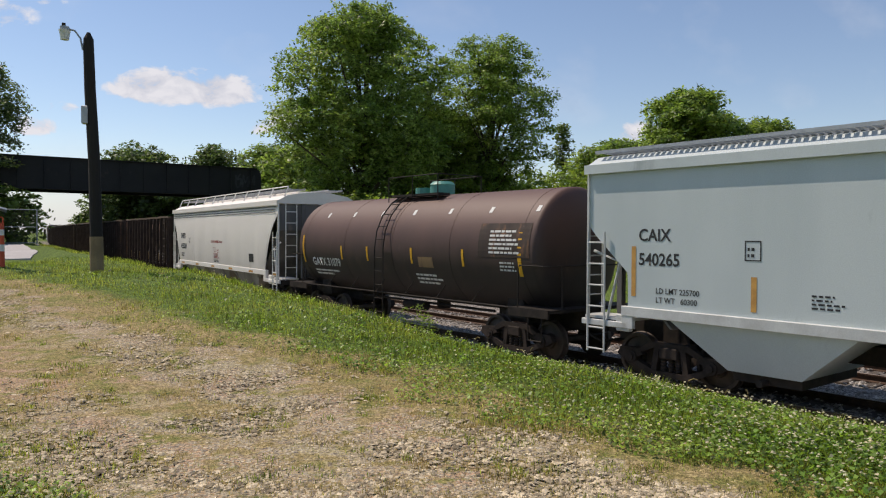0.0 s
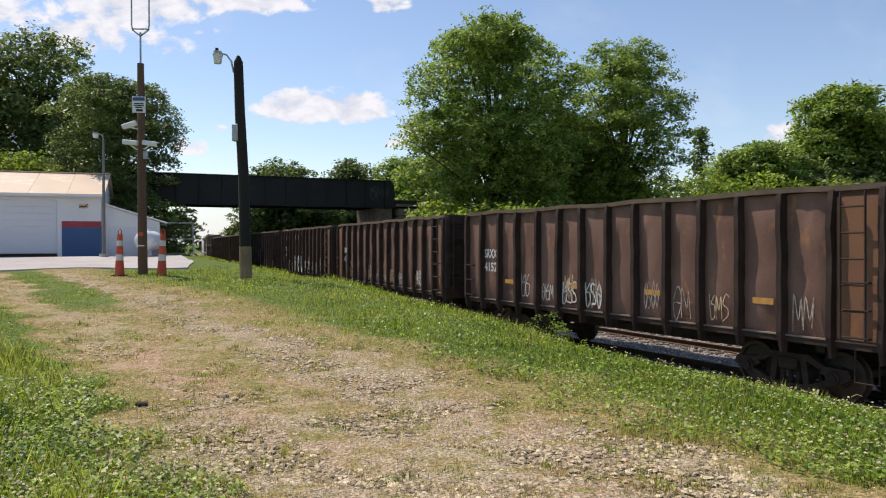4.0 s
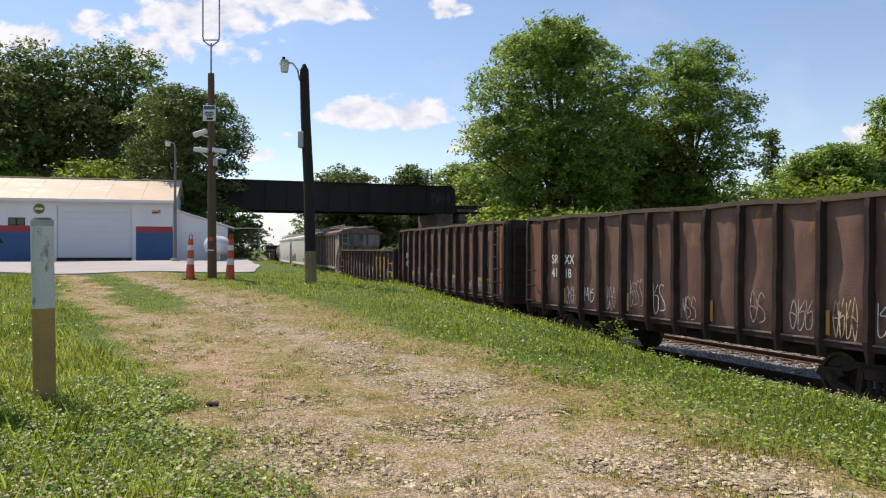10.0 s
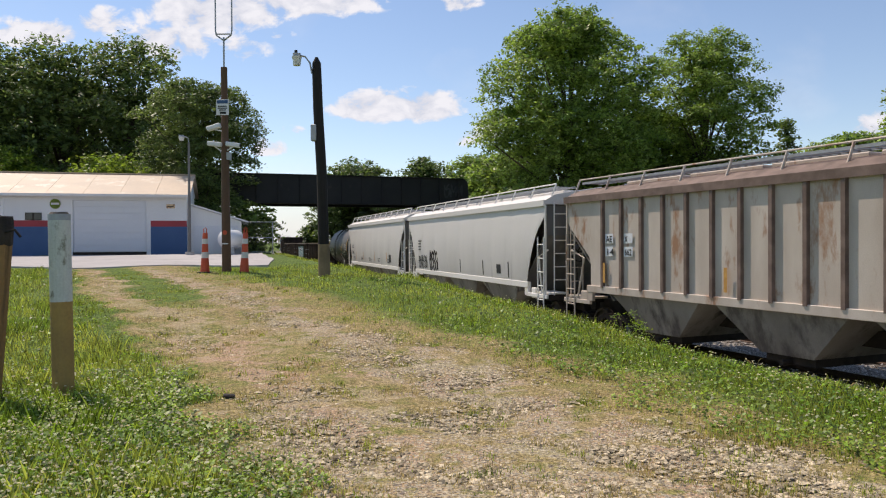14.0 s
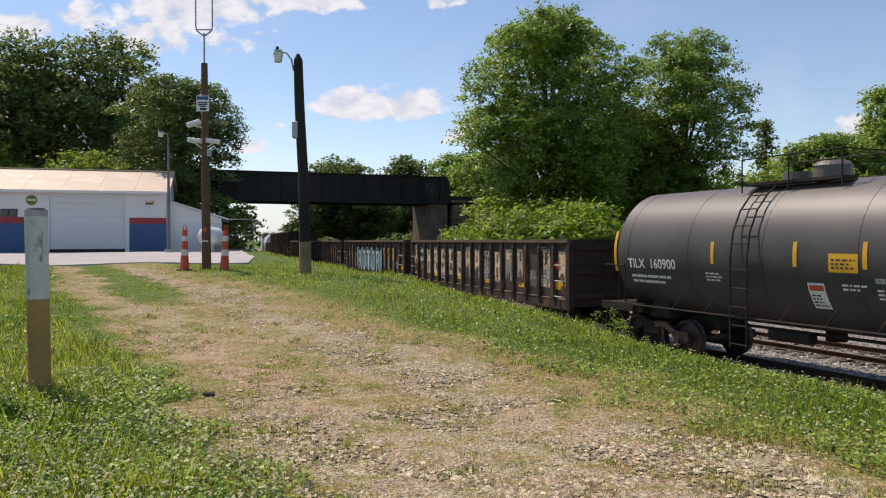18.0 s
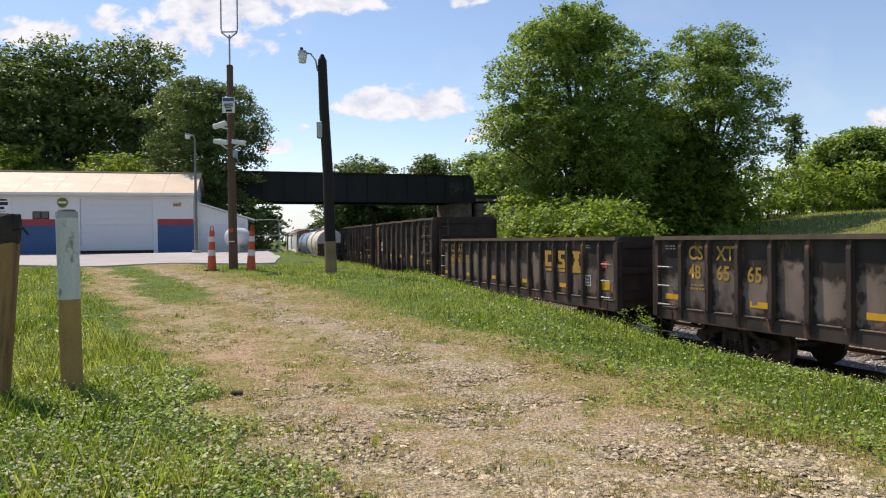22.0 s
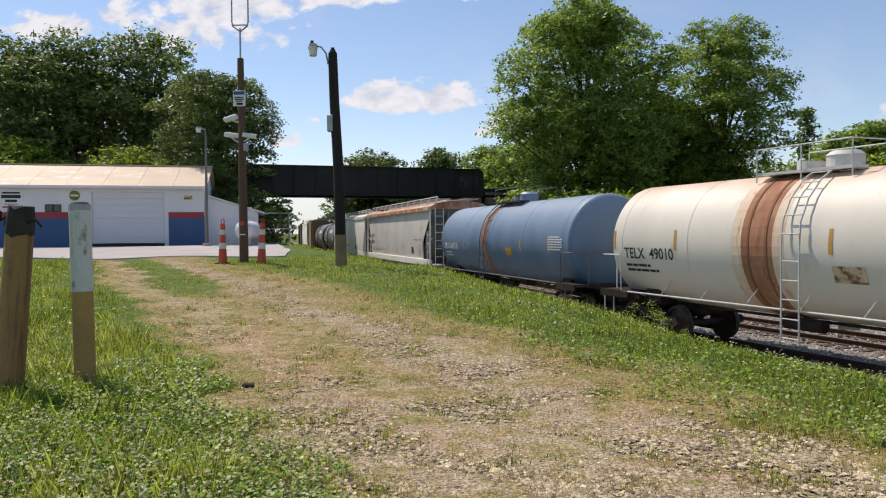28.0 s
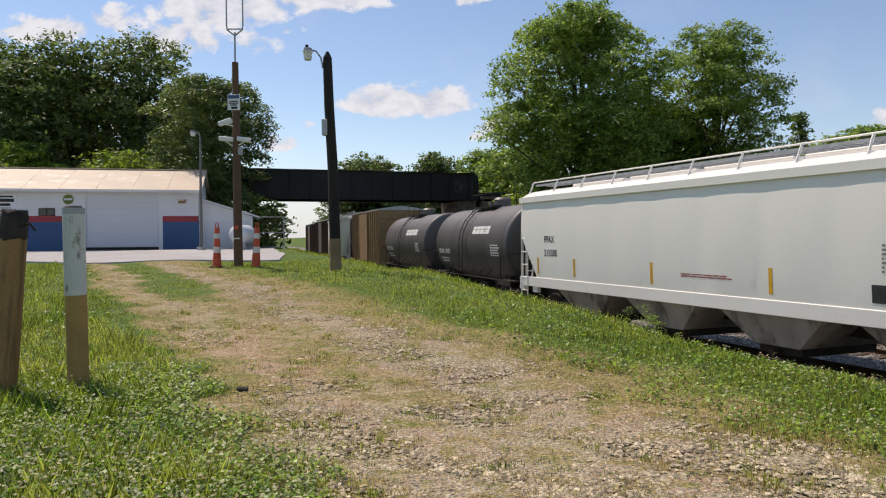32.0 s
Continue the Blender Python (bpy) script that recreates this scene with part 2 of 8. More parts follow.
M_BALLAST = mat("ballast_stone", (0.33, 0.295, 0.265), (0.48, 0.445, 0.41), 9, 0.9, 0.0, 0.6, 25, vary=0.45)
M_GREY_HOPPER = mat("pale_grey_car_paint", (0.50, 0.555, 0.555), (0.57, 0.62, 0.615), 0.7, 0.55, 0.0, 0.03, 60, stain=(0.36, 0.40, 0.40), stain_at=0.66, streak=0.25)
M_WHITE_HOPPER = mat("grimed_white_car_paint", (0.60, 0.56, 0.51), (0.68, 0.635, 0.58), 0.8, 0.55, 0.0, 0.03, 60, stain=(0.52, 0.48, 0.43), stain_at=0.62, streak=0.3, fade=((0.82, 0.77, 0.70), 2.2, 0.9))
M_CREAM_HOPPER = mat("clean_white_car_paint", (0.80, 0.765, 0.71), (0.85, 0.82, 0.765), 0.8, 0.5, 0.0, 0.03, 60, stain=(0.60, 0.57, 0.53), stain_at=0.67, streak=0.3, fade=((0.86, 0.82, 0.755), 2.1, 0.8))
M_RIB_HOPPER = mat("weathered_ribbed_paint", (0.60, 0.52, 0.44), (0.47, 0.39, 0.32), 1.5, 0.65, 0.0, 0.06, 50, stain=(0.34, 0.18, 0.10), stain_at=0.60, streak=0.35)
M_DUSTY_HOPPER = mat("dust_grey_car_paint", (0.50, 0.475, 0.445), (0.58, 0.55, 0.515), 0.8, 0.55, 0.0, 0.03, 60, stain=(0.38, 0.355, 0.33), stain_at=0.62, streak=0.25, fade=((0.70, 0.665, 0.625), 2.2, 0.9))
# pale colour paints the sun catching the sill ledge
M_GON_SILL = mat("sunlit_sill_ledge", (0.30, 0.23, 0.18), (0.20, 0.145, 0.115), 3, 0.85)
M_GON_DARK = mat("dark_high_gondola", (0.022, 0.018, 0.016), (0.042, 0.032, 0.028), 1.5, 0.75, 0.0, 0.15, 35, stain=(0.13, 0.075, 0.05), stain_at=0.60, streak=0.3, worn=((0.15, 0.122, 0.105), 0.25, 1.4, 3.1), spec=0.2)
M_RIB_WORN = mat("scuffed_dark_rib", (0.045, 0.035, 0.03), (0.13, 0.10, 0.085), 3, 0.75, 0.0, 0.1, streak=0.4, spec=0.2)
M_RIB_BROWN = mat("rust_brown_rib", (0.22, 0.15, 0.12), (0.13, 0.085, 0.065), 3, 0.75, 0.0, 0.1)
M_RUSTED_WHITE = mat("white_paint_with_rust", (0.62, 0.59, 0.54), (0.54, 0.515, 0.475), 1.0, 0.6, 0.0, 0.04, 50, stain=(0.60, 0.36, 0.17), stain_at=0.625, streak=0.9)
M_RUST_BAND = mat("running_rust", (0.30, 0.115, 0.055), (0.44, 0.235, 0.13), 3.2, 0.8, 0.0, 0.1, 40, stain=(0.24, 0.09, 0.045), stain_at=0.60, streak=0.12)
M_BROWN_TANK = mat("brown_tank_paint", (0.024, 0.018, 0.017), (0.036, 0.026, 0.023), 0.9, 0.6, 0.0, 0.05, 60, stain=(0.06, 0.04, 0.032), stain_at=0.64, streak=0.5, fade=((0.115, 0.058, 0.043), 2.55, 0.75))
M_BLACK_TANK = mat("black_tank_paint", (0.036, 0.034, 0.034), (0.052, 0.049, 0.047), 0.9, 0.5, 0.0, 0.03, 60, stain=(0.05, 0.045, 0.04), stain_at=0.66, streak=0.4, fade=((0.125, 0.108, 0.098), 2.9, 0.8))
# paler upper colour stands for sky light on the tank's top
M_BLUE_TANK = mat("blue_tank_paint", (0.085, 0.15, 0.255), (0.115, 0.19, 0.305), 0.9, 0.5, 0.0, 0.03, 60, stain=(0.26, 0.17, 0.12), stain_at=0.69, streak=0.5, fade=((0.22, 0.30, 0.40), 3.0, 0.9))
M_CREAM_TANK = mat("cream_tank_paint", (0.76, 0.71, 0.62), (0.68, 0.635, 0.555), 0.8, 0.55, 0.0, 0.03, 60, stain=(0.56, 0.47, 0.38), stain_at=0.66, streak=0.4, fade=((0.66, 0.44, 0.29), 3.85, 0.3))
M_RUST_HAZE = mat("faint_rust_wash", (0.66, 0.50, 0.35), (0.74, 0.64, 0.51), 2.2, 0.75, 0.0, 0.05, 40, stain=(0.52, 0.27, 0.13), stain_at=0.58, streak=0.12)
M_GON_BROWN = mat("oxide_brown_gondola", (0.152, 0.083, 0.061), (0.245, 0.143, 0.11), 1.6, 0.8, 0.0, 0.25, 35, stain=(0.34, 0.165, 0.08), stain_at=0.615, streak=0.4, spec=0.2)
M_GON_RED = mat("rusty_red_gondola", (0.27, 0.135, 0.08), (0.20, 0.10, 0.062), 1.1, 0.8, 0.0, 0.15, 35, stain=(0.30, 0.14, 0.06), stain_at=0.58, streak=0.5, spec=0.2)
M_GON_RIB = mat("gondola_rib_steel", (0.040, 0.027, 0.023), (0.062, 0.042, 0.034), 2.5, 0.8, 0.0, 0.15, 35, spec=0.2)
M_GON_BLACK = mat("black_gondola_paint", (0.046, 0.036, 0.031), (0.085, 0.062, 0.051), 1.5, 0.7, 0.0, 0.12, 35, stain=(0.20, 0.105, 0.06), stain_at=0.59, streak=0.4, spec=0.2)
M_GON_WORN = mat("scrubbed_black_panel", (0.026, 0.021, 0.019), (0.05, 0.039, 0.033), 1.5, 0.65, 0.0, 0.12, 35, stain=(0.19, 0.10, 0.06), stain_at=0.62, streak=0.4, worn=((0.27, 0.205, 0.165), 0.36, 1.15, 2.15), spec=0.2)
M_GON_CAP = mat("worn_top_chord", (0.15, 0.105, 0.07), (0.10, 0.07, 0.05), 3, 0.8, 0.0, 0.15)
M_PEEL = mat("peeling_cream_paint", (0.74, 0.58, 0.37), (0.60, 0.44, 0.27), 2.5, 0.8, 0.0, 0.2, 35, stain=(0.20, 0.10, 0.055), stain_at=0.535)
M_BOXCAR = mat("ochre_boxcar_paint", (0.30, 0.19, 0.09), (0.24, 0.15, 0.07), 2, 0.75, 0.0, 0.1, stain=(0.14, 0.08, 0.05), streak=0.3)
M_OXIDE_BOX = mat("dark_oxide_boxcar", (0.10, 0.055, 0.04), (0.07, 0.04, 0.032), 2, 0.75, 0.0, 0.1, streak=0.3)
M_WHITE_PAINT = mat("white_lettering", (0.75, 0.74, 0.71), (0.62, 0.61, 0.58), 8, 0.7)
M_BLACK_PAINT = mat("black_lettering", (0.02, 0.02, 0.022), (0.03, 0.03, 0.03), 8, 0.7)
M_RED_PAINT = mat("red_lettering", (0.35, 0.04, 0.03), (0.3, 0.04, 0.03), 8, 0.7)
M_YELLOW = mat("yellow_reflective_strip", (0.78, 0.42, 0.02), (0.68, 0.34, 0.02), 8, 0.45)
M_AMBER = mat("faded_amber_strip", (0.62, 0.33, 0.08), (0.5, 0.25, 0.06), 8, 0.5)
M_GOLD = mat("yellow_lettering", (0.50, 0.29, 0.04), (0.40, 0.22, 0.03), 5, 0.7, stain=(0.1, 0.06, 0.03), stain_at=0.64)
M_PALE = mat("pale_grey_fittings", (0.62, 0.63, 0.61), (0.5, 0.5, 0.48), 3, 0.6)
M_GREEN_CAP = mat("green_valve_paint", (0.08, 0.30, 0.24), (0.07, 0.25, 0.2), 4, 0.5)
M_TEAL = mat("teal_spray_paint", (0.06, 0.22, 0.25), (0.14, 0.38, 0.40), 2.5, 0.6)
M_SILVER = mat("silver_spray_paint", (0.36, 0.38, 0.41), (0.46, 0.48, 0.51), 2, 0.45)
M_CONCRETE = mat("pale_concrete", (0.40, 0.372, 0.355), (0.47, 0.44, 0.42), 0.5, 0.9, 0.0, 0.15, 60, stain=(0.33, 0.305, 0.29))
M_WALL_WHITE = mat("white_block_wall", (0.74, 0.74, 0.74), (0.68, 0.68, 0.69), 0.6, 0.8, 0.0, 0.1, 30, streak=0.4)
M_WALL_BLUE = mat("blue_wall_paint", (0.045, 0.10, 0.22), (0.055, 0.115, 0.24), 0.9, 0.75, 0.0, 0.1, 30)
M_WALL_RED = mat("red_wall_paint", (0.36, 0.05, 0.06), (0.30, 0.045, 0.05), 0.9, 0.75, 0.0, 0.1, 30)
M_DOOR = mat("pale_roll_door", (0.66, 0.67, 0.70), (0.63, 0.64, 0.67), 0.6, 0.55)
M_ROOF = mat("tan_metal_roof", (0.60, 0.46, 0.33), (0.50, 0.39, 0.29), 0.5, 0.6, 0.0, 0.05, 30, stain=(0.66, 0.58, 0.48), stain_at=0.6)
M_GIRDER = mat("black_bridge_paint", (0.010, 0.0105, 0.012), (0.018, 0.0175, 0.018), 0.6, 0.7, 0.0, 0.1, 20, stain=(0.04, 0.03, 0.027), stain_at=0.66)
M_FAINT = mat("faint_old_spray_paint", (0.03, 0.032, 0.036), (0.055, 0.056, 0.06), 3, 0.8)
M_MASONRY = mat("stained_sandstone", (0.20, 0.16, 0.12), (0.13, 0.10, 0.08), 1.5, 0.9, 0.0, 0.4, 12, stain=(0.05, 0.04, 0.035), stain_at=0.58)
M_POLE = mat("creosote_pole", (0.012, 0.010, 0.009), (0.024, 0.019, 0.016), 3, 0.9, 0.0, 0.5, 30, streak=0.08)
M_POLE_BROWN = mat("brown_wood_pole", (0.13, 0.075, 0.045), (0.09, 0.055, 0.036), 3, 0.9, 0.0, 0.5, 30, streak=0.08)
M_POLE_TAN = mat("tan_paint_band", (0.28, 0.20, 0.11), (0.2, 0.14, 0.08), 3, 0.9, 0.0, 0.3)
M_POST_WOOD = mat("weathered_post_wood", (0.36, 0.21, 0.08), (0.22, 0.125, 0.05), 4, 0.9, 0.0, 0.6, 30, streak=0.06, stain=(0.07, 0.045, 0.03))
M_CHAR = mat("charred_wood", (0.025, 0.02, 0.018), (0.05, 0.04, 0.033), 6, 0.95, 0.0, 0.6)
M_POST_WHITE = mat("flaking_white_paint", (0.56, 0.58, 0.53), (0.62, 0.63, 0.58), 5, 0.8, 0.0, 0.25, 60, stain=(0.20, 0.19, 0.14), stain_at=0.60, streak=0.6)
M_POST_YELLOW = mat("old_yellow_paint", (0.40, 0.25, 0.075), (0.32, 0.20, 0.07), 3, 0.8, 0.0, 0.2, 40, stain=(0.22, 0.15, 0.07), stain_at=0.66)
M_CONE = mat("orange_plastic", (0.62, 0.09, 0.03), (0.52, 0.07, 0.03), 3, 0.55)
M_CONE_WHITE = mat("white_reflective_band", (0.72, 0.70, 0.68), (0.62, 0.6, 0.58), 5, 0.5)
M_GALV = mat("galvanised_steel", (0.42, 0.43, 0.44), (0.34, 0.35, 0.36), 5, 0.5, 0.5)
M_LENS = mat("milky_lamp_lens", (0.75, 0.74, 0.70), (0.65, 0.64, 0.6), 4, 0.25)
M_SIGN = mat("white_sign_face", (0.75, 0.76, 0.78), (0.7, 0.7, 0.72), 6, 0.5)
M_BARK = mat("bark", (0.075, 0.055, 0.04), (0.12, 0.09, 0.065), 5, 0.95, 0.0, 0.7, 20, streak=0.2)
M_LEAF_MID = mat("leaf_green", (0.152, 0.232, 0.05), (0.262, 0.34, 0.082), 0.3, 0.5, vary=0.65, transl=0.44)
M_LEAF_DARK = mat("dark_leaf_green", (0.092, 0.138, 0.04), (0.155, 0.205, 0.06), 0.3, 0.5, vary=0.6, transl=0.4)
M_LEAF_LIGHT = mat("bright_leaf_green", (0.14, 0.215, 0.034), (0.235, 0.305, 0.055), 0.5, 0.5, vary=0.5, transl=0.52)
M_GRASS = mat("grass_blade", (0.16, 0.228, 0.034), (0.36, 0.375, 0.085), 0.7, 0.5, vary=0.85, transl=0.46, spec=0.4)
M_GRASS_DRY = mat("dry_grass_blade", (0.45, 0.35, 0.16), (0.30, 0.27, 0.09), 0.7, 0.8, vary=0.6, transl=0.35, spec=0.15)
M_CLOVER = mat("clover_leaf", (0.122, 0.215, 0.032), (0.24, 0.33, 0.06), 0.9, 0.45, vary=0.8, transl=0.42, spec=0.4)
M_BLOSSOM = mat("clover_blossom", (0.76, 0.72, 0.56), (0.66, 0.58, 0.40), 5, 0.8, vary=0.25, transl=0.55)
M_STONE = mat("road_stone", (0.53, 0.445, 0.31), (0.40, 0.32, 0.21), 8, 0.9, 0.0, 0.3, vary=0.6, spec=0.05)
M_TANK_WHITE = mat("white_gas_tank_paint", (0.76, 0.76, 0.77), (0.7, 0.7, 0.71), 1, 0.45)
M_GLASS_DARK = mat("dark_window_glass", (0.03, 0.035, 0.04), (0.04, 0.045, 0.05), 1, 0.12)


# ---- mesh helpers ----
def add_box(bm, x0, x1, y0, y1, z0, z1, bevel=0.0):
    vs = [bm.verts.new((x, y, z)) for x in (x0, x1) for y in (y0, y1) for z in (z0, z1)]
    fs = [bm.faces.new([vs[i] for i in q]) for q in ((0, 1, 3, 2), (4, 6, 7, 5), (0, 4, 5, 1), (2, 3, 7, 6), (0, 2, 6, 4), (1, 5, 7, 3))]
    if bevel:
        es = {e for f in fs for e in f.edges}
        bmesh.ops.bevel(bm, geom=list(es), offset=bevel, segments=1, affect="EDGES")
    return bm


def box_bm(x0, x1, y0, y1, z0, z1, bevel=0.0):
    return add_box(bmesh.new(), x0, x1, y0, y1, z0, z1, bevel)


def add_tube(bm, pts, r, seg=8, r1=None, cap=True):
    """A round bar along pts, its radius going from r to r1."""
    pts = [Vector(p) for p in pts]
    r1 = r if r1 is None else r1
    rings = []
    for i, p in enumerate(pts):
        d = (pts[min(i + 1, len(pts) - 1)] - pts[max(i - 1, 0)]).normalized()
        a = d.orthogonal().normalized() if abs(d.z) > 0.9 else d.cross(Vector((0, 0, 1))).normalized()
        b = d.cross(a)
        rr = r + (r1 - r) * i / max(len(pts) - 1, 1)
        rings.append([bm.verts.new(p + (a * math.cos(2 * math.pi * k / seg) + b * math.sin(2 * math.pi * k / seg)) * rr) for k in range(seg)])
    for a, b in zip(rings, rings[1:]):
        for k in range(seg):
            bm.faces.new((a[k], a[(k + 1) % seg], b[(k + 1) % seg], b[k]))
    if cap:
        bm.faces.new(rings[0][::-1])
        bm.faces.new(rings[-1])
    return bm


def tube_bm(pts, r, seg=8, r1=None):
    return add_tube(bmesh.new(), pts, r, seg, r1)


def add_prism(bm, pts, y0, y1):
    """A flat outline in x and z, drawn out from y0 to y1."""
    a = [bm.verts.new((x, y0, z)) for x, z in pts]
    b = [bm.verts.new((x, y1, z)) for x, z in pts]
    bm.faces.new(a)
    bm.faces.new(b[::-1])
    n = len(pts)
    for k in range(n):
        bm.faces.new((a[k], b[k], b[(k + 1) % n], a[(k + 1) % n]))
    return bm


def loft(bm, rings, close=True, caps=True):
    vs = [[bm.verts.new(p) for p in r] for r in rings]
    n = len(rings[0])
    for a, b in zip(vs, vs[1:]):
        for k in range(n if close else n - 1):
            bm.faces.new((a[k], a[(k + 1) % n], b[(k + 1) % n], b[k]))
    if caps:
        bm.faces.new(vs[0][::-1])
        bm.faces.new(vs[-1])
    return bm


def mesh_of(name, bm, material, smooth=False):
    bmesh.ops.recalc_face_normals(bm, faces=bm.faces[:])
    me = bpy.data.meshes.new(name)
    bm.to_mesh(me)
    bm.free()
    me.materials.append(material)
    if smooth:
        me.shade_smooth()
    return me


def part(name, bm, material, parent, label="", at=None, smooth=False):
    me = bm if isinstance(bm, bpy.types.Mesh) else mesh_of(name, bm, material, smooth)
    ob = new(name, me)
    ob.parent = parent
    if at is not None:
        ob.matrix_basis = at if isinstance(at, Matrix) else Matrix.Translation(at)
    if label:
        ob["label"] = label
    return ob


def quads_mesh(name, v, material):
    """Loose four-cornered pieces; v has the shape (n, 4, 3)."""
    n = len(v)
    me = bpy.data.meshes.new(name)
    me.vertices.add(n * 4)
    me.vertices.foreach_set("co", np.asarray(v, dtype=np.float32).ravel())
    me.loops.add(n * 4)
    me.loops.foreach_set("vertex_index", np.arange(n * 4, dtype=np.int32))
    me.polygons.add(n)
    me.polygons.foreach_set("loop_start", np.arange(n, dtype=np.int32) * 4)
    me.materials.append(material)
    me.update(calc_edges=True)
    return me


def text_mesh(body, size, material, surf, x, z, width=None, bold=0.0):
    """Lettering from x on, its foot at z, laid on the surface surf(x, z) -> y."""
    cu = bpy.data.curves.new("lettering", "FONT")
    cu.body, cu.size, cu.offset, cu.resolution_u = body, size / 0.73, bold, 3
    tmp = bpy.data.objects.new("lettering", cu)
    me = bpy.data.meshes.new_from_object(tmp)
    bpy.data.objects.remove(tmp)
    n = len(me.vertices)
    co = np.empty(n * 3, dtype=np.float32)
    me.vertices.foreach_get("co", co)
    co = co.reshape(n, 3)
    if n and width:
        co[:, 0] *= width / max(co[:, 0].max() - co[:, 0].min(), 1e-3)
    for k in range(n):
        px, pz = x + float(co[k, 0]), z + float(co[k, 1])
        co[k] = (px, surf(px, pz), pz)
    me.vertices.foreach_set("co", co.ravel())
    me.materials.clear()
    me.materials.append(material)
    me.update()
    return me


def letter(parent, body, size, material, surf, x, z, width=None, bold=0.0, label=""):
    return part("lettering", text_mesh(body, size, material, surf, x, z, width, bold), material, parent, label)


def patch(parent, name, x0, x1, z0, z1, material, surf, n=4, label=""):
    """A painted or stuck-on rectangle that follows the surface."""
    bm = bmesh.new()
    g = [[bm.verts.new((x0 + (x1 - x0) * i / n, surf(x0 + (x1 - x0) * i / n, z0 + (z1 - z0) * j / n), z0 + (z1 - z0) * j / n)) for j in range(n + 1)] for i in range(n + 1)]
    for i in range(n):
        for j in range(n):
            bm.faces.new((g[i][j], g[i + 1][j], g[i + 1][j + 1], g[i][j + 1]))
    return part(name, bm, material, parent, label)


def small_print(parent, x, z, w, h, lines, material, surf, seed):
    """Lines of print too small to read: a bar for each word, joined."""
    rg = random.Random(seed)
    bm = bmesh.new()
    lh = h / lines
    for k in range(lines):
        zz, xx = z + h - (k + 1) * lh, x
        end = x + w * rg.uniform(0.6, 1.0)
        while xx < end:
            ww = min(rg.uniform(0.08, 0.22) * max(w, 0.4), end - xx)
            p = [(xx, zz), (xx + ww, zz), (xx + ww, zz + lh * 0.5), (xx, zz + lh * 0.5)]
            bm.faces.new([bm.verts.new((a, surf(a, b), b)) for a, b in p])
            xx += ww + 0.03
    return tagged(part("small_print", bm, material, parent), kind="stuff")


def scrawl(parent, x, z, w, h, material, surf, seed, thick=0.03, turns=5, name="spray_scrawl"):
    """A sprayed scrawl: a few loose strokes."""
    rg = random.Random(seed)
    bm = bmesh.new()
    cell = w / turns
    for k in range(turns):
        cx = x + cell * (k + 0.5)
        lean = rg.uniform(-0.12, 0.2)
        kind = rg.randrange(4)
        if kind == 0:
            path = [(-0.4, 0), (-0.3, 1), (0.1, 0.35), (0.35, 0.95), (0.45, 0.05)]
        elif kind == 1:
            path = [(0.4, 0.9), (-0.1, 1.0), (-0.4, 0.65), (0.3, 0.4), (0.35, 0.1), (-0.35, 0.0)]
        elif kind == 2:
            path = [(-0.35, 1), (-0.3, 0), (0.3, 0.1), (0.4, 0.6), (-0.25, 0.55), (0.35, 1.0)]
        else:
            path = [(-0.4, 0.5), (0.0, 1.05), (0.4, 0.5), (0.0, -0.05), (-0.4, 0.5), (0.45, 0.45)]
        pts = [(cx + cell * 1.05 * (px + lean * pz + rg.uniform(-0.07, 0.07)), z + h * (pz + rg.uniform(-0.08, 0.08))) for px, pz in path]
        # rounded strokes
        knots = [pts[0]] + pts + [pts[-1]]
        pts = []
        for i in range(1, len(knots) - 2):
            p0, p1, p2, p3 = knots[i - 1:i + 3]
            for u in (0.0, 0.25, 0.5, 0.75):
                pts.append(tuple(0.5 * (2 * b + (c - a) * u + (2 * a - 5 * b + 4 * c - d) * u * u + (3 * b - a - 3 * c + d) * u ** 3) for a, b, c, d in zip(p0, p1, p2, p3)))
        pts.append(knots[-1])
        last = None
        for i, (px, pz) in enumerate(pts):
            qx, qz = pts[min(i + 1, len(pts) - 1)]
            ox, oz = pts[max(i - 1, 0)]
            n = math.hypot(qx - ox, qz - oz) or 1
            wd = thick * rg.uniform(0.6, 1.1) / 2
            nx, nz = -(qz - oz) / n * wd, (qx - ox) / n * wd
            now = [bm.verts.new((px + q * nx, surf(px, pz), pz + q * nz)) for q in (-1, 1)]
            if last:
                bm.faces.new((last[0], now[0], now[1], last[1]))
            last = now
    return part(name, bm, material, parent)


# ---- the line of the railway ----
CURVE_Y = np.array([-900, 20, 28, 54, 100, 145, 1200.0])
CURVE_SLOPE = np.array([-0.45, -0.45, -0.345, -0.335, -0.30, -0.255, -0.24])
_y = np.arange(-600, 1000.1, 0.5)
_sl = np.interp(_y, CURVE_Y, CURVE_SLOPE)
_x = np.concatenate([[0], np.cumsum((_sl[1:] + _sl[:-1]) / 2 * 0.5)])
_x += 2.62 - np.interp(22.8, _y, _x)
_n = np.hypot(1, _sl)
TRACK_X, TRACK_Y = _x + 1.57 / _n, _y - 1.57 * _sl / _n
TRACK_S = np.concatenate([[0], np.cumsum(np.hypot(np.diff(TRACK_X), np.diff(TRACK_Y)))])
TRACK_S -= np.interp(12.0, TRACK_Y, TRACK_S)
RAIL_Z = -1.31
SECOND = 4.1


def on_track(s, off=0.0):
    """The point of the line at the length s, off metres to its far side, and the heading towards growing s."""
    x, y = np.interp(s, TRACK_S, TRACK_X), np.interp(s, TRACK_S, TRACK_Y)
    x1, y1 = np.interp(s + 0.5, TRACK_S, TRACK_X), np.interp(s + 0.5, TRACK_S, TRACK_Y)
    h = math.atan2(y1 - y, x1 - x)
    return x + off * math.sin(h), y - off * math.cos(h), h


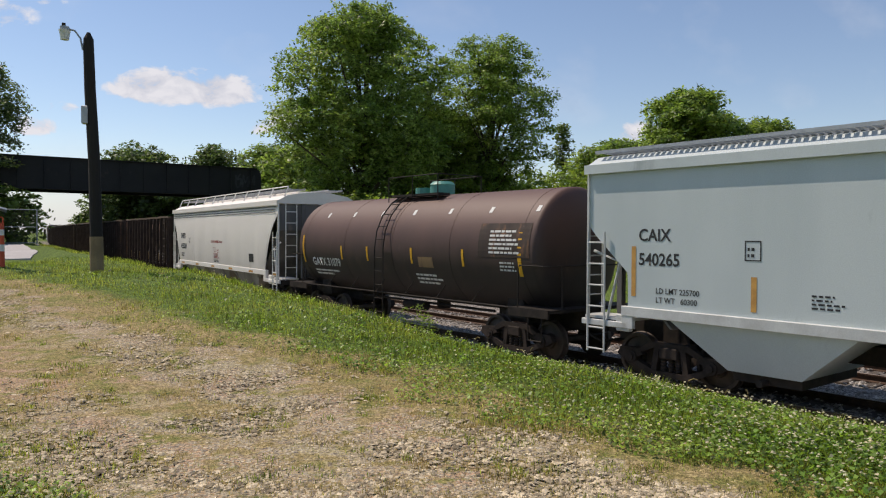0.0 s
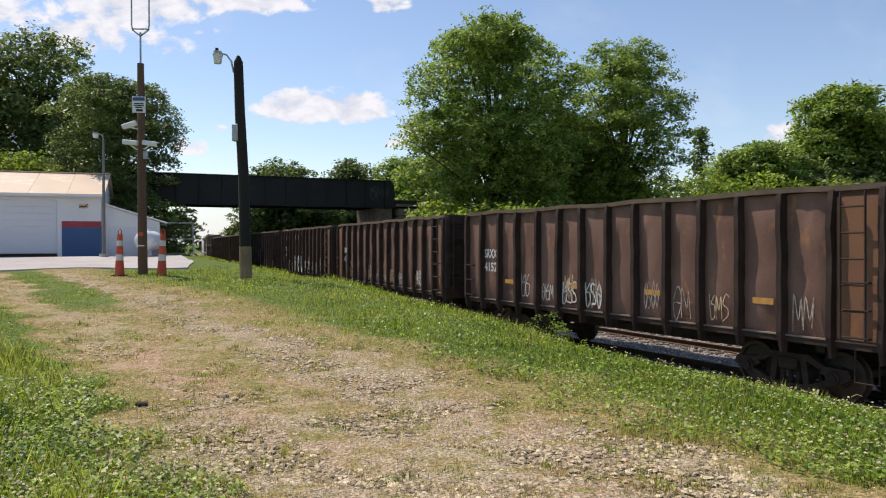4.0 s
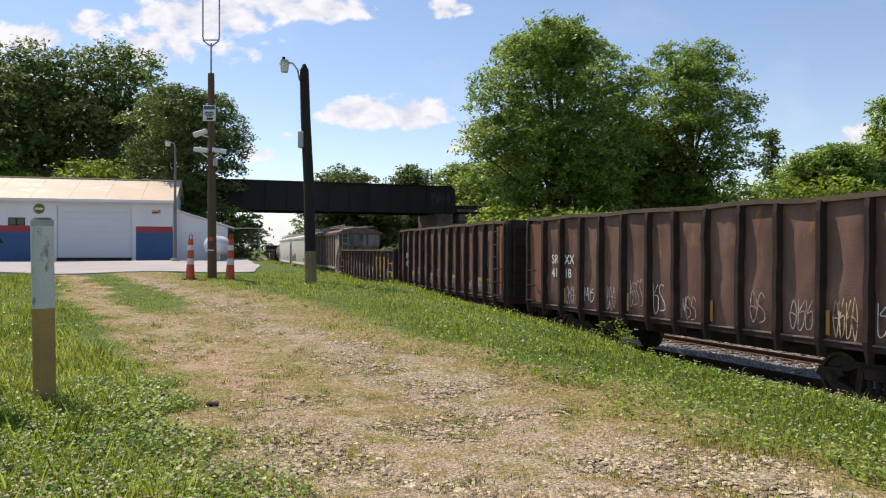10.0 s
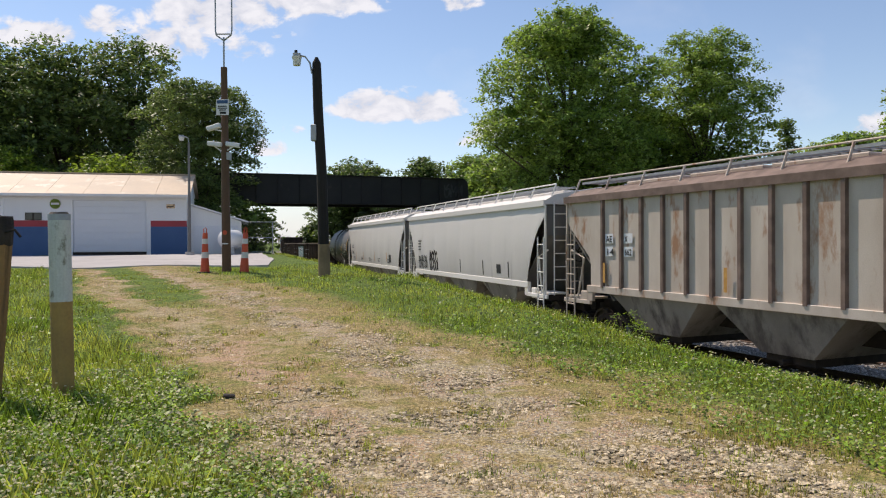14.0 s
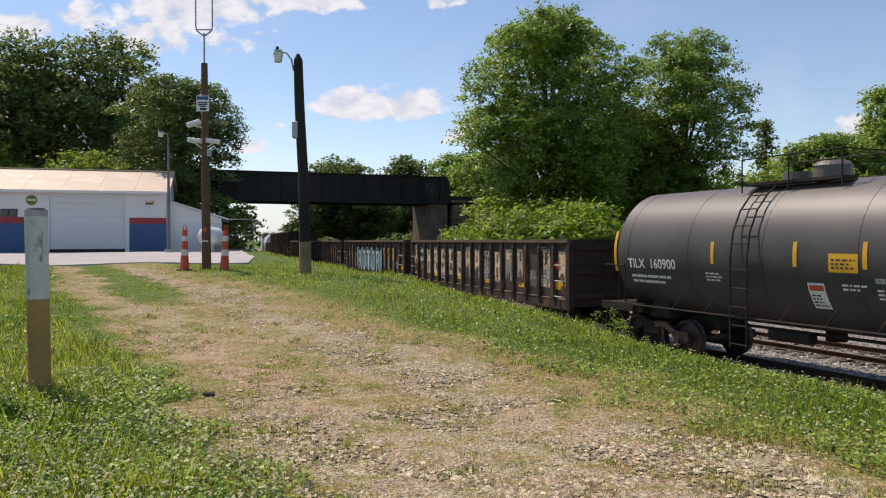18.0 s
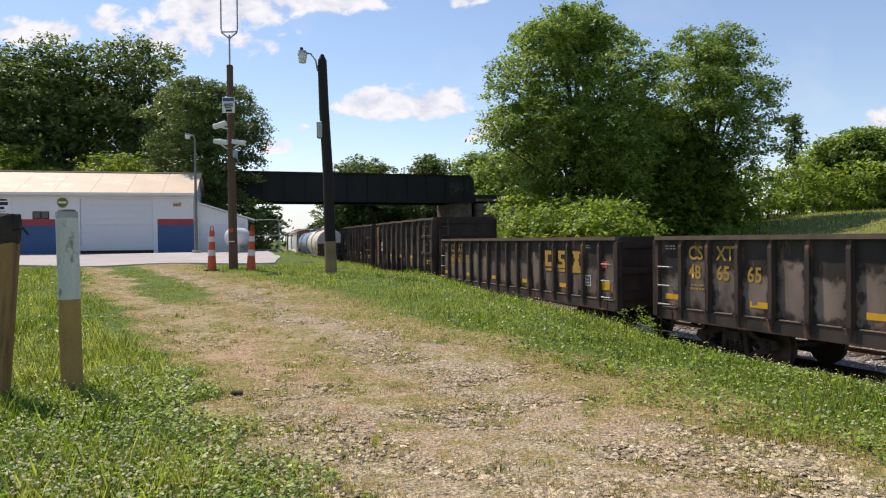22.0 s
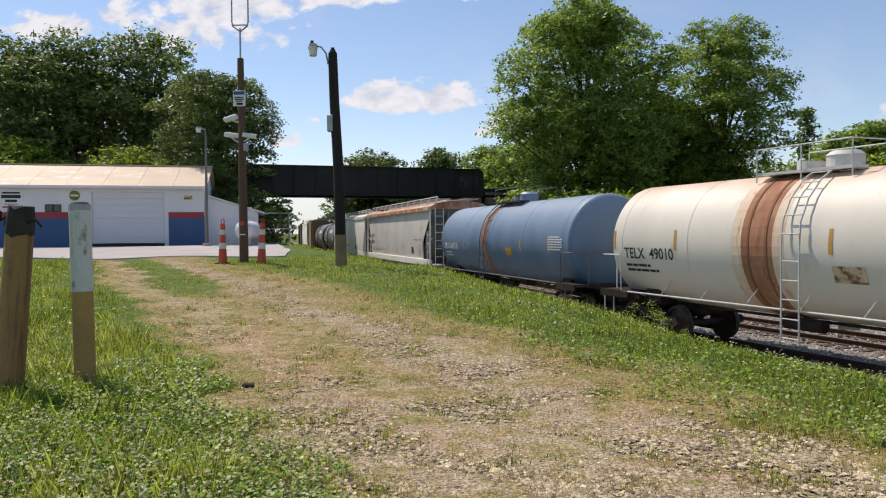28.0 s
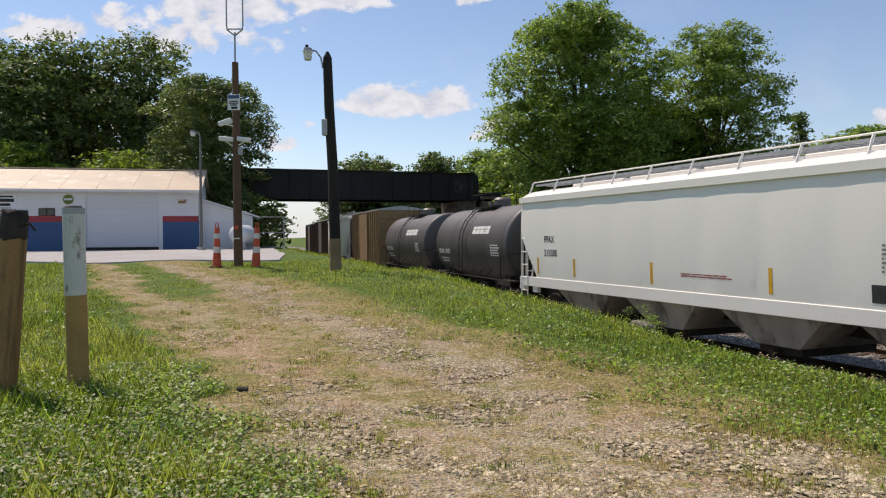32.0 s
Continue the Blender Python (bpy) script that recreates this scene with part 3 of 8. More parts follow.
def beside(x, y):
    """Metres from the line; positive on the camera's side."""
    sl = np.interp(y, TRACK_Y, _sl)
    return (np.interp(y, TRACK_Y, TRACK_X) - x) / np.hypot(1, sl)


def smooth(a, b, v):
    t = np.clip((v - a) / (b - a), 0, 1)
    return t * t * (3 - 2 * t)


def ground_z(x, y):
    x, y = np.asarray(x, dtype=float), np.asarray(y, dtype=float)
    d = beside(x, y)
    near = 0.68 * smooth(6.0, 19.0, y) + 0.12 * smooth(19, 45, y) + 0.05 * np.sin(x * 0.9 + 1) * np.sin(y * 0.7) * smooth(3, 8, y)
    bed = -1.50
    z = bed + (near - bed) * smooth(3.0, 7.4, d)
    far = 5.9 * smooth(8.5, 34.0, -d) * (0.75 + 0.25 * smooth(40, 5, y)) + 0.35 * smooth(6.5, 9, -d)
    z = np.where(d < 0, bed + far, z)
    return z


# ---- ground: one sheet ----
def axis(lo, hi, step, far, grow=1.22):
    v = list(np.arange(lo, hi + 1e-6, step))
    st, p = step, lo
    left = []
    while p > -far:
        st *= grow
        p -= st
        left.append(p)
    st, p, right = step, hi, []
    while p < far:
        st *= grow
        p += st
        right.append(p)
    return np.array(left[::-1] + v + right)


# the drive between its grassy left edge (-1) and the verge (1), with two worn wheel tracks
DRIVE_Y = np.array([-3, 4.5, 5.5, 6.4, 7.9, 10, 12.5, 15.5, 19.6, 25])
DRIVE_L = np.array([1.6, -1.28, -1.9, -2.4, -3.1, -4.3, -6.1, -8.0, -10.4, -13.5])
DRIVE_R = np.array([6.0, 2.64, 2.25, 1.95, 1.2, -0.35, -2.2, -4.4, -7.3, -10.0])


def drive_u(x, y):
    a, b = np.interp(y, DRIVE_Y, DRIVE_L), np.interp(y, DRIVE_Y, DRIVE_R)
    u = (x - a) / (b - a) * 2 - 1
    return u + 0.09 * np.sin(1.9 * y + 1.1 * x) + 0.07 * np.sin(4.3 * y - 2.3 * x + 1) + 0.045 * np.sin(9.1 * y + 5.7 * x)


def green_strip(x, y):
    """The grass left standing between the wheel tracks at the drive's far end."""
    return smooth(11.5, 14.5, y) * (1 - smooth(0.22, 0.5, np.abs(drive_u(x, y) + 0.12)))


def wear(x, y):
    u = drive_u(x, y)
    tracks = np.maximum(np.exp(-((u + 0.55) / 0.30) ** 2), np.exp(-((u - 0.47) / 0.30) ** 2))
    tracks = np.maximum(0.86 * tracks, 0.52 * (1 - smooth(0.7, 1.1, np.abs(u))))
    near = 0.78 * (1 - smooth(0.55, 1.05, np.abs(u - 0.12))) * smooth(8.5, 5.5, y)
    return np.maximum(tracks, near) * smooth(25, 22, y) * (1 - green_strip(x, y))


def build_ground():
    xs, ys = axis(-14, 18, 0.2, 1500), axis(1.5, 30, 0.2, 1500)
    X, Y = np.meshgrid(xs, ys, indexing="ij")
    Z = ground_z(X, Y)
    rg = np.random.RandomState(4)
    Z += rg.uniform(-0.011, 0.011, Z.shape) + 0.02 * np.sin(X * 3.1 + 2 * np.sin(Y * 1.3)) * np.sin(Y * 2.7 + X)
    nx, ny = X.shape
    idx = np.arange(nx * ny).reshape(nx, ny)
    f = np.stack([idx[:-1, :-1], idx[1:, :-1], idx[1:, 1:], idx[:-1, 1:]], -1).reshape(-1, 4)
    me = bpy.data.meshes.new("ground")
    me.from_pydata(np.stack([X, Y, Z], -1).reshape(-1, 3).tolist(), [], f.tolist())
    d = beside(X, Y)
    u = drive_u(X, Y)
    drive = wear(X, Y)
    dry = (1 - smooth(0.85, 1.95, u)) * (1 - smooth(0.9, 1.15, -u)) * (1 - 0.85 * green_strip(X, Y)) * smooth(30, 26, Y)
    dry = np.maximum(dry, 0.5 * smooth(12, 18, -d))
    stony = np.maximum(np.exp(-((u - 0.47) / 0.34) ** 2), smooth(7.5, 5.0, Y) * (np.abs(u) < 1)) * (Y < 24)
    ballast = (1 - smooth(3.5, 4.3, np.abs(d + 2.0) - 1.6))
    for name, val in (("drive", drive), ("dry", dry), ("ballast", ballast), ("stony", stony)):
        at = me.attributes.new(name, "FLOAT", "POINT")
        at.data.foreach_set("value", val.astype(np.float32).ravel())
    m = bpy.data.materials.new("ground_soil")
    m.use_nodes = True
    nd, ln = m.node_tree.nodes, m.node_tree.links
    b = nd["Principled BSDF"]
    b.inputs["Roughness"].default_value = 0.95
    b.inputs["Specular IOR Level"].default_value = 0.2
    co = nd.new("ShaderNodeTexCoord")

    def noise_of(scale, detail=6, rough=0.6):
        n = nd.new("ShaderNodeTexNoise")
        n.inputs["Scale"].default_value, n.inputs["Detail"].default_value, n.inputs["Roughness"].default_value = scale, detail, rough
        ln.new(co.outputs["Object"], n.inputs["Vector"])
        return n.outputs["Fac"]

    def ramp_of(v, a, ca, bb, cb):
        r = nd.new("ShaderNodeValToRGB")
        r.color_ramp.elements[0].position, r.color_ramp.elements[1].position = a, bb
        r.color_ramp.elements[0].color, r.color_ramp.elements[1].color = (*ca, 1), (*cb, 1)
        ln.new(v, r.inputs[0])
        return r.outputs[0]

    def mixed(f, a, c):
        n = nd.new("ShaderNodeMixRGB")
        ln.new(f, n.inputs[0])
        ln.new(a, n.inputs[1])
        ln.new(c, n.inputs[2])
        return n.outputs[0]

    def edge(name, amount, at0, at1):
        a = nd.new("ShaderNodeAttribute")
        a.attribute_name = name
        s = nd.new("ShaderNodeMath")
        s.operation = "MULTIPLY_ADD"
        ln.new(noise_of(1.7, 8, 0.7), s.inputs[0])
        s.inputs[1].default_value = amount
        ln.new(a.outputs["Fac"], s.inputs[2])
        r = nd.new("ShaderNodeMapRange")
        r.inputs["From Min"].default_value, r.inputs["From Max"].default_value = at0 + amount / 2, at1 + amount / 2
        ln.new(s.outputs[0], r.inputs["Value"])
        return r.outputs[0]

    turf = ramp_of(noise_of(14, 10, 0.7), 0.40, (0.045, 0.08, 0.014), 0.60, (0.17, 0.24, 0.045))
    straw = mixed(ramp_of(noise_of(2.1, 3), 0.46, (0, 0, 0), 0.60, (1, 1, 1)), ramp_of(noise_of(17, 10, 0.8), 0.42, (0.46, 0.35, 0.17), 0.57, (0.19, 0.15, 0.06)), ramp_of(noise_of(15, 10, 0.8), 0.42, (0.36, 0.30, 0.11), 0.57, (0.11, 0.135, 0.03)))
    dirt = ramp_of(noise_of(0.55, 4), 0.42, (0.45, 0.295, 0.185), 0.58, (0.39, 0.325, 0.175))
    dirt = mixed(ramp_of(noise_of(34, 5), 0.50, (0, 0, 0), 0.60, (1, 1, 1)), dirt, ramp_of(noise_of(7), 0.38, (0.20, 0.145, 0.10), 0.60, (0.52, 0.43, 0.31)))
    stone = ramp_of(noise_of(18, 6), 0.42, (0.07, 0.06, 0.052), 0.58, (0.42, 0.38, 0.34))
    c = mixed(edge("dry", 0.9, 0.35, 0.75), turf, straw)
    # broken grey stone bedded in the wheel tracks, at two sizes
    bits = []
    for sc in (19, 41):
        vo = nd.new("ShaderNodeTexVoronoi")
        vo.inputs["Scale"].default_value = sc
        ln.new(co.outputs["Object"], vo.inputs["Vector"])
        bit = nd.new("ShaderNodeSeparateColor")
        ln.new(vo.outputs["Color"], bit.inputs[0])
        chip = ramp_of(bit.outputs[0], 0.05, (0.16, 0.13, 0.105), 0.95, (0.56, 0.485, 0.35))
        keep = nd.new("ShaderNodeMath")
        keep.operation = "MULTIPLY"
        ln.new(ramp_of(vo.outputs["Distance"], 0.34, (1, 1, 1), 0.46, (0, 0, 0)), keep.inputs[0])
        ln.new(edge("stony", 1.1, 0.30, 0.46), keep.inputs[1])
        dirt = mixed(keep.outputs[0], dirt, chip)
        bits.append(vo)
    dirt = mixed(ramp_of(noise_of(2.3, 9, 0.75), 0.495, (0, 0, 0), 0.56, (1, 1, 1)), dirt, straw)
    c = mixed(edge("drive", 2.1, 0.44, 0.60), c, dirt)
    c = mixed(edge("ballast", 0.3, 0.4, 0.6), c, stone)
    # fine grit and crumbs
    grit = nd.new("ShaderNodeHueSaturation")
    ln.new(ramp_of(noise_of(40, 9, 0.8), 0.40, (0.36, 0.36, 0.36), 0.60, (1, 1, 1)), grit.inputs["Value"])
    gain = nd.new("ShaderNodeMixRGB")
    gain.blend_type = "MULTIPLY"
    gain.inputs[0].default_value = 1.0
    ln.new(c, gain.inputs[1])
    gain.inputs[2].default_value = (1.42, 1.42, 1.42, 1)
    ln.new(gain.outputs[0], grit.inputs["Color"])
    ln.new(grit.outputs[0], b.inputs["Base Color"])
    bp = nd.new("ShaderNodeBump")
    bp.inputs["Strength"].default_value, bp.inputs["Distance"].default_value = 0.7, 0.02
    rise = nd.new("ShaderNodeMath")
    rise.operation = "SUBTRACT"
    ln.new(noise_of(38, 6), rise.inputs[0])
    ln.new(vo.outputs["Distance"], rise.inputs[1])
    ln.new(rise.outputs[0], bp.inputs["Height"])
    ln.new(bp.outputs[0], b.inputs["Normal"])
    me.materials.append(m)
    me.shade_smooth()
    tagged(new("ground", me), "uneven grass verge with a worn stony drive beside the railway bed", "ground", kind="structure")


build_ground()


# ---- rolling stock: things, each with its parts, +x to its leading end, the rail heads at z = 0 ----
WHEEL_R = 0.45
CARS = []          # (car, rear length mark, front length mark)
WHEELSETS = []     # (wheelset, car's middle length mark, its x on the truck and car)
SHARED = {}


def shared(key, make):
    if key not in SHARED:
        SHARED[key] = make()
    return SHARED[key]


def wheelset_mesh():
    half = [(1.0, 0.085), (0.85, 0.085), (0.85, 0.17), (0.80, 0.19), (0.77, 0.37), (0.835, 0.385), (0.83, 0.45), (0.72, 0.455), (0.70, 0.48), (0.68, 0.48), (0.68, 0.38), (0.705, 0.19), (0.69, 0.085)]
    prof = [(-y, r) for y, r in half] + half[::-1]
    n = 24
    bm = loft(bmesh.new(), [[(r * math.cos(6.2832 * k / n), y, r * math.sin(6.2832 * k / n)) for k in range(n)] for y, r in prof])
    return mesh_of("wheelset", bm, M_WHEEL)


def side_frame_mesh(y):
    bm = bmesh.new()
    top = [(-1.22, 0.50), (-1.15, 0.62), (-0.70, 0.66), (-0.42, 0.78), (0.42, 0.78), (0.70, 0.66), (1.15, 0.62), (1.22, 0.50),
           (0.98, 0.36), (0.78, 0.36), (0.40, 0.17), (-0.40, 0.17), (-0.78, 0.36), (-0.98, 0.36)]
    add_prism(bm, [(-1.22, 0.48), (-1.15, 0.62), (-0.70, 0.64), (-0.62, 0.52), (-0.98, 0.34)], y - 0.07, y + 0.07)
    add_prism(bm, [(1.22, 0.48), (1.15, 0.62), (0.70, 0.64), (0.62, 0.52), (0.98, 0.34)], y - 0.07, y + 0.07)
    add_prism(bm, [(-0.75, 0.62), (-0.42, 0.80), (0.42, 0.80), (0.75, 0.62), (0.60, 0.58), (0.38, 0.68), (-0.38, 0.68), (-0.60, 0.58)], y - 0.08, y + 0.08)
    add_prism(bm, [(-0.95, 0.36), (-0.42, 0.14), (0.42, 0.14), (0.95, 0.36), (0.80, 0.42), (0.36, 0.25), (-0.36, 0.25), (-0.80, 0.42)], y - 0.08, y + 0.08)
    for s in (-1, 1):
        add_prism(bm, [(s * 0.30, 0.22), (s * 0.42, 0.22), (s * 0.34, 0.72), (s * 0.22, 0.72)], y - 0.07, y + 0.07)
    return mesh_of("side_frame", bm, M_TRUCK)


def spring_mesh():
    """One coil spring: a ridged turned shape."""
    bm = bmesh.new()
    prof = [(0.25, 0.03)]
    for k in range(5):
        prof += [(0.257 + 0.058 * k, 0.048), (0.270 + 0.058 * k, 0.066), (0.286 + 0.058 * k, 0.066), (0.30 + 0.058 * k, 0.048)]
    prof.append((0.55, 0.03))
    loft(bm, [[(q * math.cos(6.2832 * k / 8), q * math.sin(6.2832 * k / 8), z) for k in range(8)] for z, q in prof])
    return mesh_of("spring", bm, M_TRUCK)


def bearing_mesh():
    bm = tube_bm([(0, -1.10, 0), (0, -0.90, 0)], 0.13, 12)
    add_tube(bm, [(0, -1.14, 0), (0, -1.10, 0)], 0.075, 8)
    return mesh_of("bearing", bm, M_TRUCK)


def truck(car, x, mid):
    tr = part("truck", shared("bolster", lambda: mesh_of("bolster", box_bm(-0.2, 0.2, -1.12, 1.12, 0.5, 0.72, 0.02), M_TRUCK)), M_TRUCK, car, "grimy cast steel truck", at=(x, 0, 0))
    for y in (-1.0, 1.0):
        part("side_frame", shared("side_frame%g" % y, lambda: side_frame_mesh(y)), M_TRUCK, tr)
        for dx in (-0.16, 0.0, 0.16):
            if y < 0:
                part("spring", shared("spring", spring_mesh), M_TRUCK, tr, at=(dx, y, 0))
    for dx in (-0.88, 0.88):
        ws = part("wheelset", shared("wheelset", wheelset_mesh), M_WHEEL, tr, at=(dx, 0, WHEEL_R))
        WHEELSETS.append((ws, dx, mid))
        part("bearing", shared("bearing", bearing_mesh), M_TRUCK, tr, at=(dx, 0, WHEEL_R))
    return tr


def coupler_mesh():
    bm = box_bm(-0.75, 0.28, -0.09, 0.09, 0.78, 0.98, 0.02)
    add_prism(bm, [(0.2, 0.72), (0.5, 0.74), (0.52, 1.02), (0.2, 1.04)], -0.16, 0.12)
    add_tube(bm, [(0.1, -0.35, 0.62), (0.1, 0.35, 0.62)], 0.03, 6)
    return mesh_of("coupler", bm, M_STEEL_DARK)


def hose_mesh():
    return mesh_of("air_hose", tube_bm([(0.0, -0.3, 0.8), (0.2, -0.32, 0.62), (0.42, -0.2, 0.5), (0.55, -0.05, 0.55)], 0.025, 6), M_STEEL_DARK)


def running_gear(car, body, inset, mid):
    for s in (-1, 1):
        truck(car, s * (body / 2 - inset), mid)
        m = Matrix.Translation((s * body / 2, 0, 0)) @ (Matrix() if s > 0 else Matrix.Rotation(math.pi, 4, "Z"))
        part("coupler", shared("coupler", coupler_mesh), M_STEEL_DARK, car, at=m)
        part("air_hose", shared("hose", hose_mesh), M_STEEL_DARK, car, at=m)


def brake_wheel(car, x, y, z):
    """The hand brake on a car's end: housing, spoked wheel and rod."""
    box = part("brake_housing", box_bm(x - 0.02, x + 0.12, y - 0.16, y + 0.16, z - 0.3, z + 0.18, 0.03), M_SHADE_GRIME, car)
    bm = bmesh.new()
    ring = [(x + 0.2, y + 0.28 * math.cos(k * math.pi / 10), z + 0.28 * math.sin(k * math.pi / 10)) for k in range(21)]
    add_tube(bm, ring, 0.018, 6)
    for k in range(5):
        a = k * 1.2566
        add_tube(bm, [(x + 0.12, y, z), (x + 0.2, y + 0.28 * math.cos(a), z + 0.28 * math.sin(a))], 0.013, 5)
    part("brake_wheel", bm, M_STEEL_DARK, box)
    part("brake_rod", tube_bm([(x + 0.05, y, z - 0.3), (x + 0.05, y, 1.1)], 0.014, 6), M_STEEL_DARK, car)


def ladder(car, x, y, z0, z1, w, material, step=0.36, name="ladder", along=True, r=0.022):
    """A ladder in the plane of the side (along) or of the end."""
    bm = bmesh.new()
    P = (lambda a, z: (x + a, y, z)) if along else (lambda a, z: (x, y + a, z))
    for a in (-w / 2, w / 2):
        add_tube(bm, [P(a, z0), P(a, z1)], r * 1.2, 6)
    z = z0 + 0.06
    while z < z1:
        add_tube(bm, [P(-w / 2, z), P(w / 2, z)], r, 6)
        z += step
    return part(name, bm, material, car)


def thing_car(name, label, rear, front, category):
    """An empty car standing between two length marks of the train (rear is further up the line)."""
    car = new(name)
    tagged(car, label, category, "cars of the freight train")
    CARS.append((car, rear, front))
    return car, (rear - front), (rear + front) / 2


def gondola(label, rear, front, top, material, rib_mat, cap_mat, ribs, low, seed):
    car, length, mid = thing_car("gondola_car", label, rear, front, "gondola car")
    L, H = length - 1.35, top
    rg = random.Random(seed)
    z0 = 0.98 if low else 1.06
    yp, yo = (-1.46 if low else -1.47), (-1.57 if low else -1.66)
    bm = box_bm(-L / 2 + 0.1, L / 2 - 0.1, -1.36, 1.36, z0, z0 + 0.12)
    add_box(bm, -L / 2 + 0.3, L / 2 - 0.3, -0.32, 0.32, 0.62, z0)
    for k in range(5):
        x = -L / 2 + L * (k + 0.5) / 5
        add_box(bm, x - 0.08, x + 0.08, -1.3, 1.3, z0 - 0.2, z0)
    part("floor", bm, M_STEEL_DARK, car)
    pitch = L / ribs
    rib_w = 0.13 if low or material is not M_GON_DARK else 0.095

    def panel_mesh(v):
        r2 = random.Random(v)
        bm = bmesh.new()
        n, w = (9 if low else 13), pitch - 0.02
        dents = [(r2.uniform(-w / 2, w / 2), r2.uniform(z0, H), r2.uniform(0.05, 0.17), r2.uniform(-0.035, 0.03)) for _ in range(15)]
        g = []
        for i in range(n + 1):
            row = []
            for j in range(n + 3):
                x, z = -w / 2 + w * i / n, z0 + 0.06 + (H - 0.1 - z0 - 0.06) * j / (n + 2)
                y = yp - (0.055 if not low else 0.016) * (1 - abs(2 * i / n - 1) ** 3) * (1 - abs(2 * j / (n + 2) - 1) ** 5)
                for dx, dz, dr, da in dents:
                    y += da * math.exp(-((x - dx) ** 2 + (z - dz) ** 2) / dr ** 2) * (1 if not low else 0.4) * (0 < i < n)
                row.append(bm.verts.new((x, y, z)))
            g.append(row)
        for i in range(n):
            for j in range(n + 2):
                bm.faces.new((g[i][j], g[i + 1][j], g[i + 1][j + 1], g[i][j + 1]))
        return mesh_of("side_panel", bm, material, True)

    panels = [shared(("panel", round(pitch, 3), top, low, material.name, v), lambda v=v: panel_mesh(v)) for v in range(6)]
    for k in range(ribs):
        x = -L / 2 + pitch * (k + 0.5)
        part("side_panel", panels[rg.randrange(6)], material, car, at=(x, 0, 0))

    def rib_mesh(v):
        # pressed ribs, knocked out of line by loading
        r2 = random.Random(50 + v)
        bm = bmesh.new()
        foot = z0 - (0.17 if low else 0.24)
        rings = []
        bend = 0.010 if low else 0.03
        steps = [(foot, 0.45, yo + 0.07), (z0 + 0.1, 1.0, yo)] + [(z0 + 0.1 + (H - 0.35 - z0) * k / 5, 1.0, yo) for k in range(1, 5)] + [(H - 0.25, 1.0, yo + (0 if low else 0.02)), (H - 0.08, 0.9, yo + 0.05)]
        for i, (z, f, y) in enumerate(steps):
            w = rib_w * f
            dx, dy = (r2.uniform(-bend, bend), r2.uniform(-0.3, 0.6) * bend) if 1 < i < 6 else (0, 0)
            rings.append([(dx - w / 2, yp + 0.02, z), (dx - w * 0.38, y + dy, z), (dx + w * 0.38, y + dy, z), (dx + w / 2, yp + 0.02, z)])
        loft(bm, rings)
        return mesh_of("side_rib", bm, rib_mat)

    rms = [shared(("rib", top, low, rib_mat.name, round(rib_w, 2), v), lambda v=v: rib_mesh(v)) for v in range(5)]
    for k in range(ribs + 1):
        lean = rg.uniform(-1, 1) * (0.2 if low else 1.0)
        part("side_rib", rms[rg.randrange(5)], rib_mat, car, at=pose(-L / 2 + pitch * k + (0.07 if k == 0 else -0.07 if k == ribs else 0), 0, 0, 0, lean * 0.6, 0))
    # far side, ends and the inside faces
    bm = box_bm(-L / 2, L / 2, 1.40, 1.46, z0, H)
    for k in range(ribs + 1):
        x = -L / 2 + pitch * k
        add_box(bm, x - 0.09, x + 0.09, 1.46, 1.56, z0, H - 0.08)
    part("far_side", bm, material, car)
    part("inner_side", box_bm(-L / 2, L / 2, -1.40, -1.37, z0, H - 0.05), material, car)
    sag = [(-L / 2 + L * i / 16, (0.0 if low else 0.018) * math.sin(i * 1.7 + seed) + (0 if low else 0.012) * rg.uniform(-1, 1)) for i in range(17)]
    for y in (-1.48, 1.48):
        bm = bmesh.new()
        loft(bm, [[(x, y - 0.10, H - 0.09 + dz), (x, y - 0.10, H + dz), (x, y + 0.10, H + dz), (x, y + 0.10, H - 0.09 + dz)] for x, dz in sag])
        part("top_chord", bm, cap_mat, car)
    if low:
        part("side_sill", box_bm(-L / 2, L / 2, -1.50, -1.40, z0 - 0.20, z0 + 0.07, 0.006), rib_mat, car)
        for k in range(ribs):
            x = -L / 2 + pitch * (k + 0.5)
            part("sill_lip", box_bm(x - 0.26, x + 0.26, -1.515, -1.46, z0 + 0.07, z0 + 0.09), M_GON_SILL, car)
    else:
        part("side_sill", box_bm(-L / 2, L / 2, -1.525, -1.40, z0 - (0.2 if material is M_GON_DARK else 0.06), z0 + 0.04), material if material is M_GON_DARK else rib_mat, car)
        if material is not M_GON_DARK:
            part("sill_ledge", box_bm(-L / 2, L / 2, -1.54, -1.42, z0 + 0.04, z0 + 0.065), M_GON_SILL, car)
    end_mat = M_GON_RIB if rib_mat in (M_RIB_WORN, M_GON_BLACK) else rib_mat
    for s in (-1, 1):
        bm = box_bm(s * L / 2 - 0.03, s * L / 2 + 0.03, -1.44, 1.44, z0 - 0.1, H)
        part("end_wall", bm, end_mat, car)
        for k in range(3 if low else 5):
            z = z0 + 0.2 + (H - z0 - 0.4) * k / (2 if low else 4)
            part("end_rib", box_bm(s * L / 2 - 0.1, s * L / 2 + 0.1, -1.41, 1.41, z - 0.08, z + 0.08), end_mat, car)
        for y in (-1.49, 1.49):
            part("corner_post", box_bm(s * L / 2 - 0.09, s * L / 2 + 0.09, y - 0.08, y + 0.08, z0 - 0.15, H - 0.1, 0.015), end_mat, car)
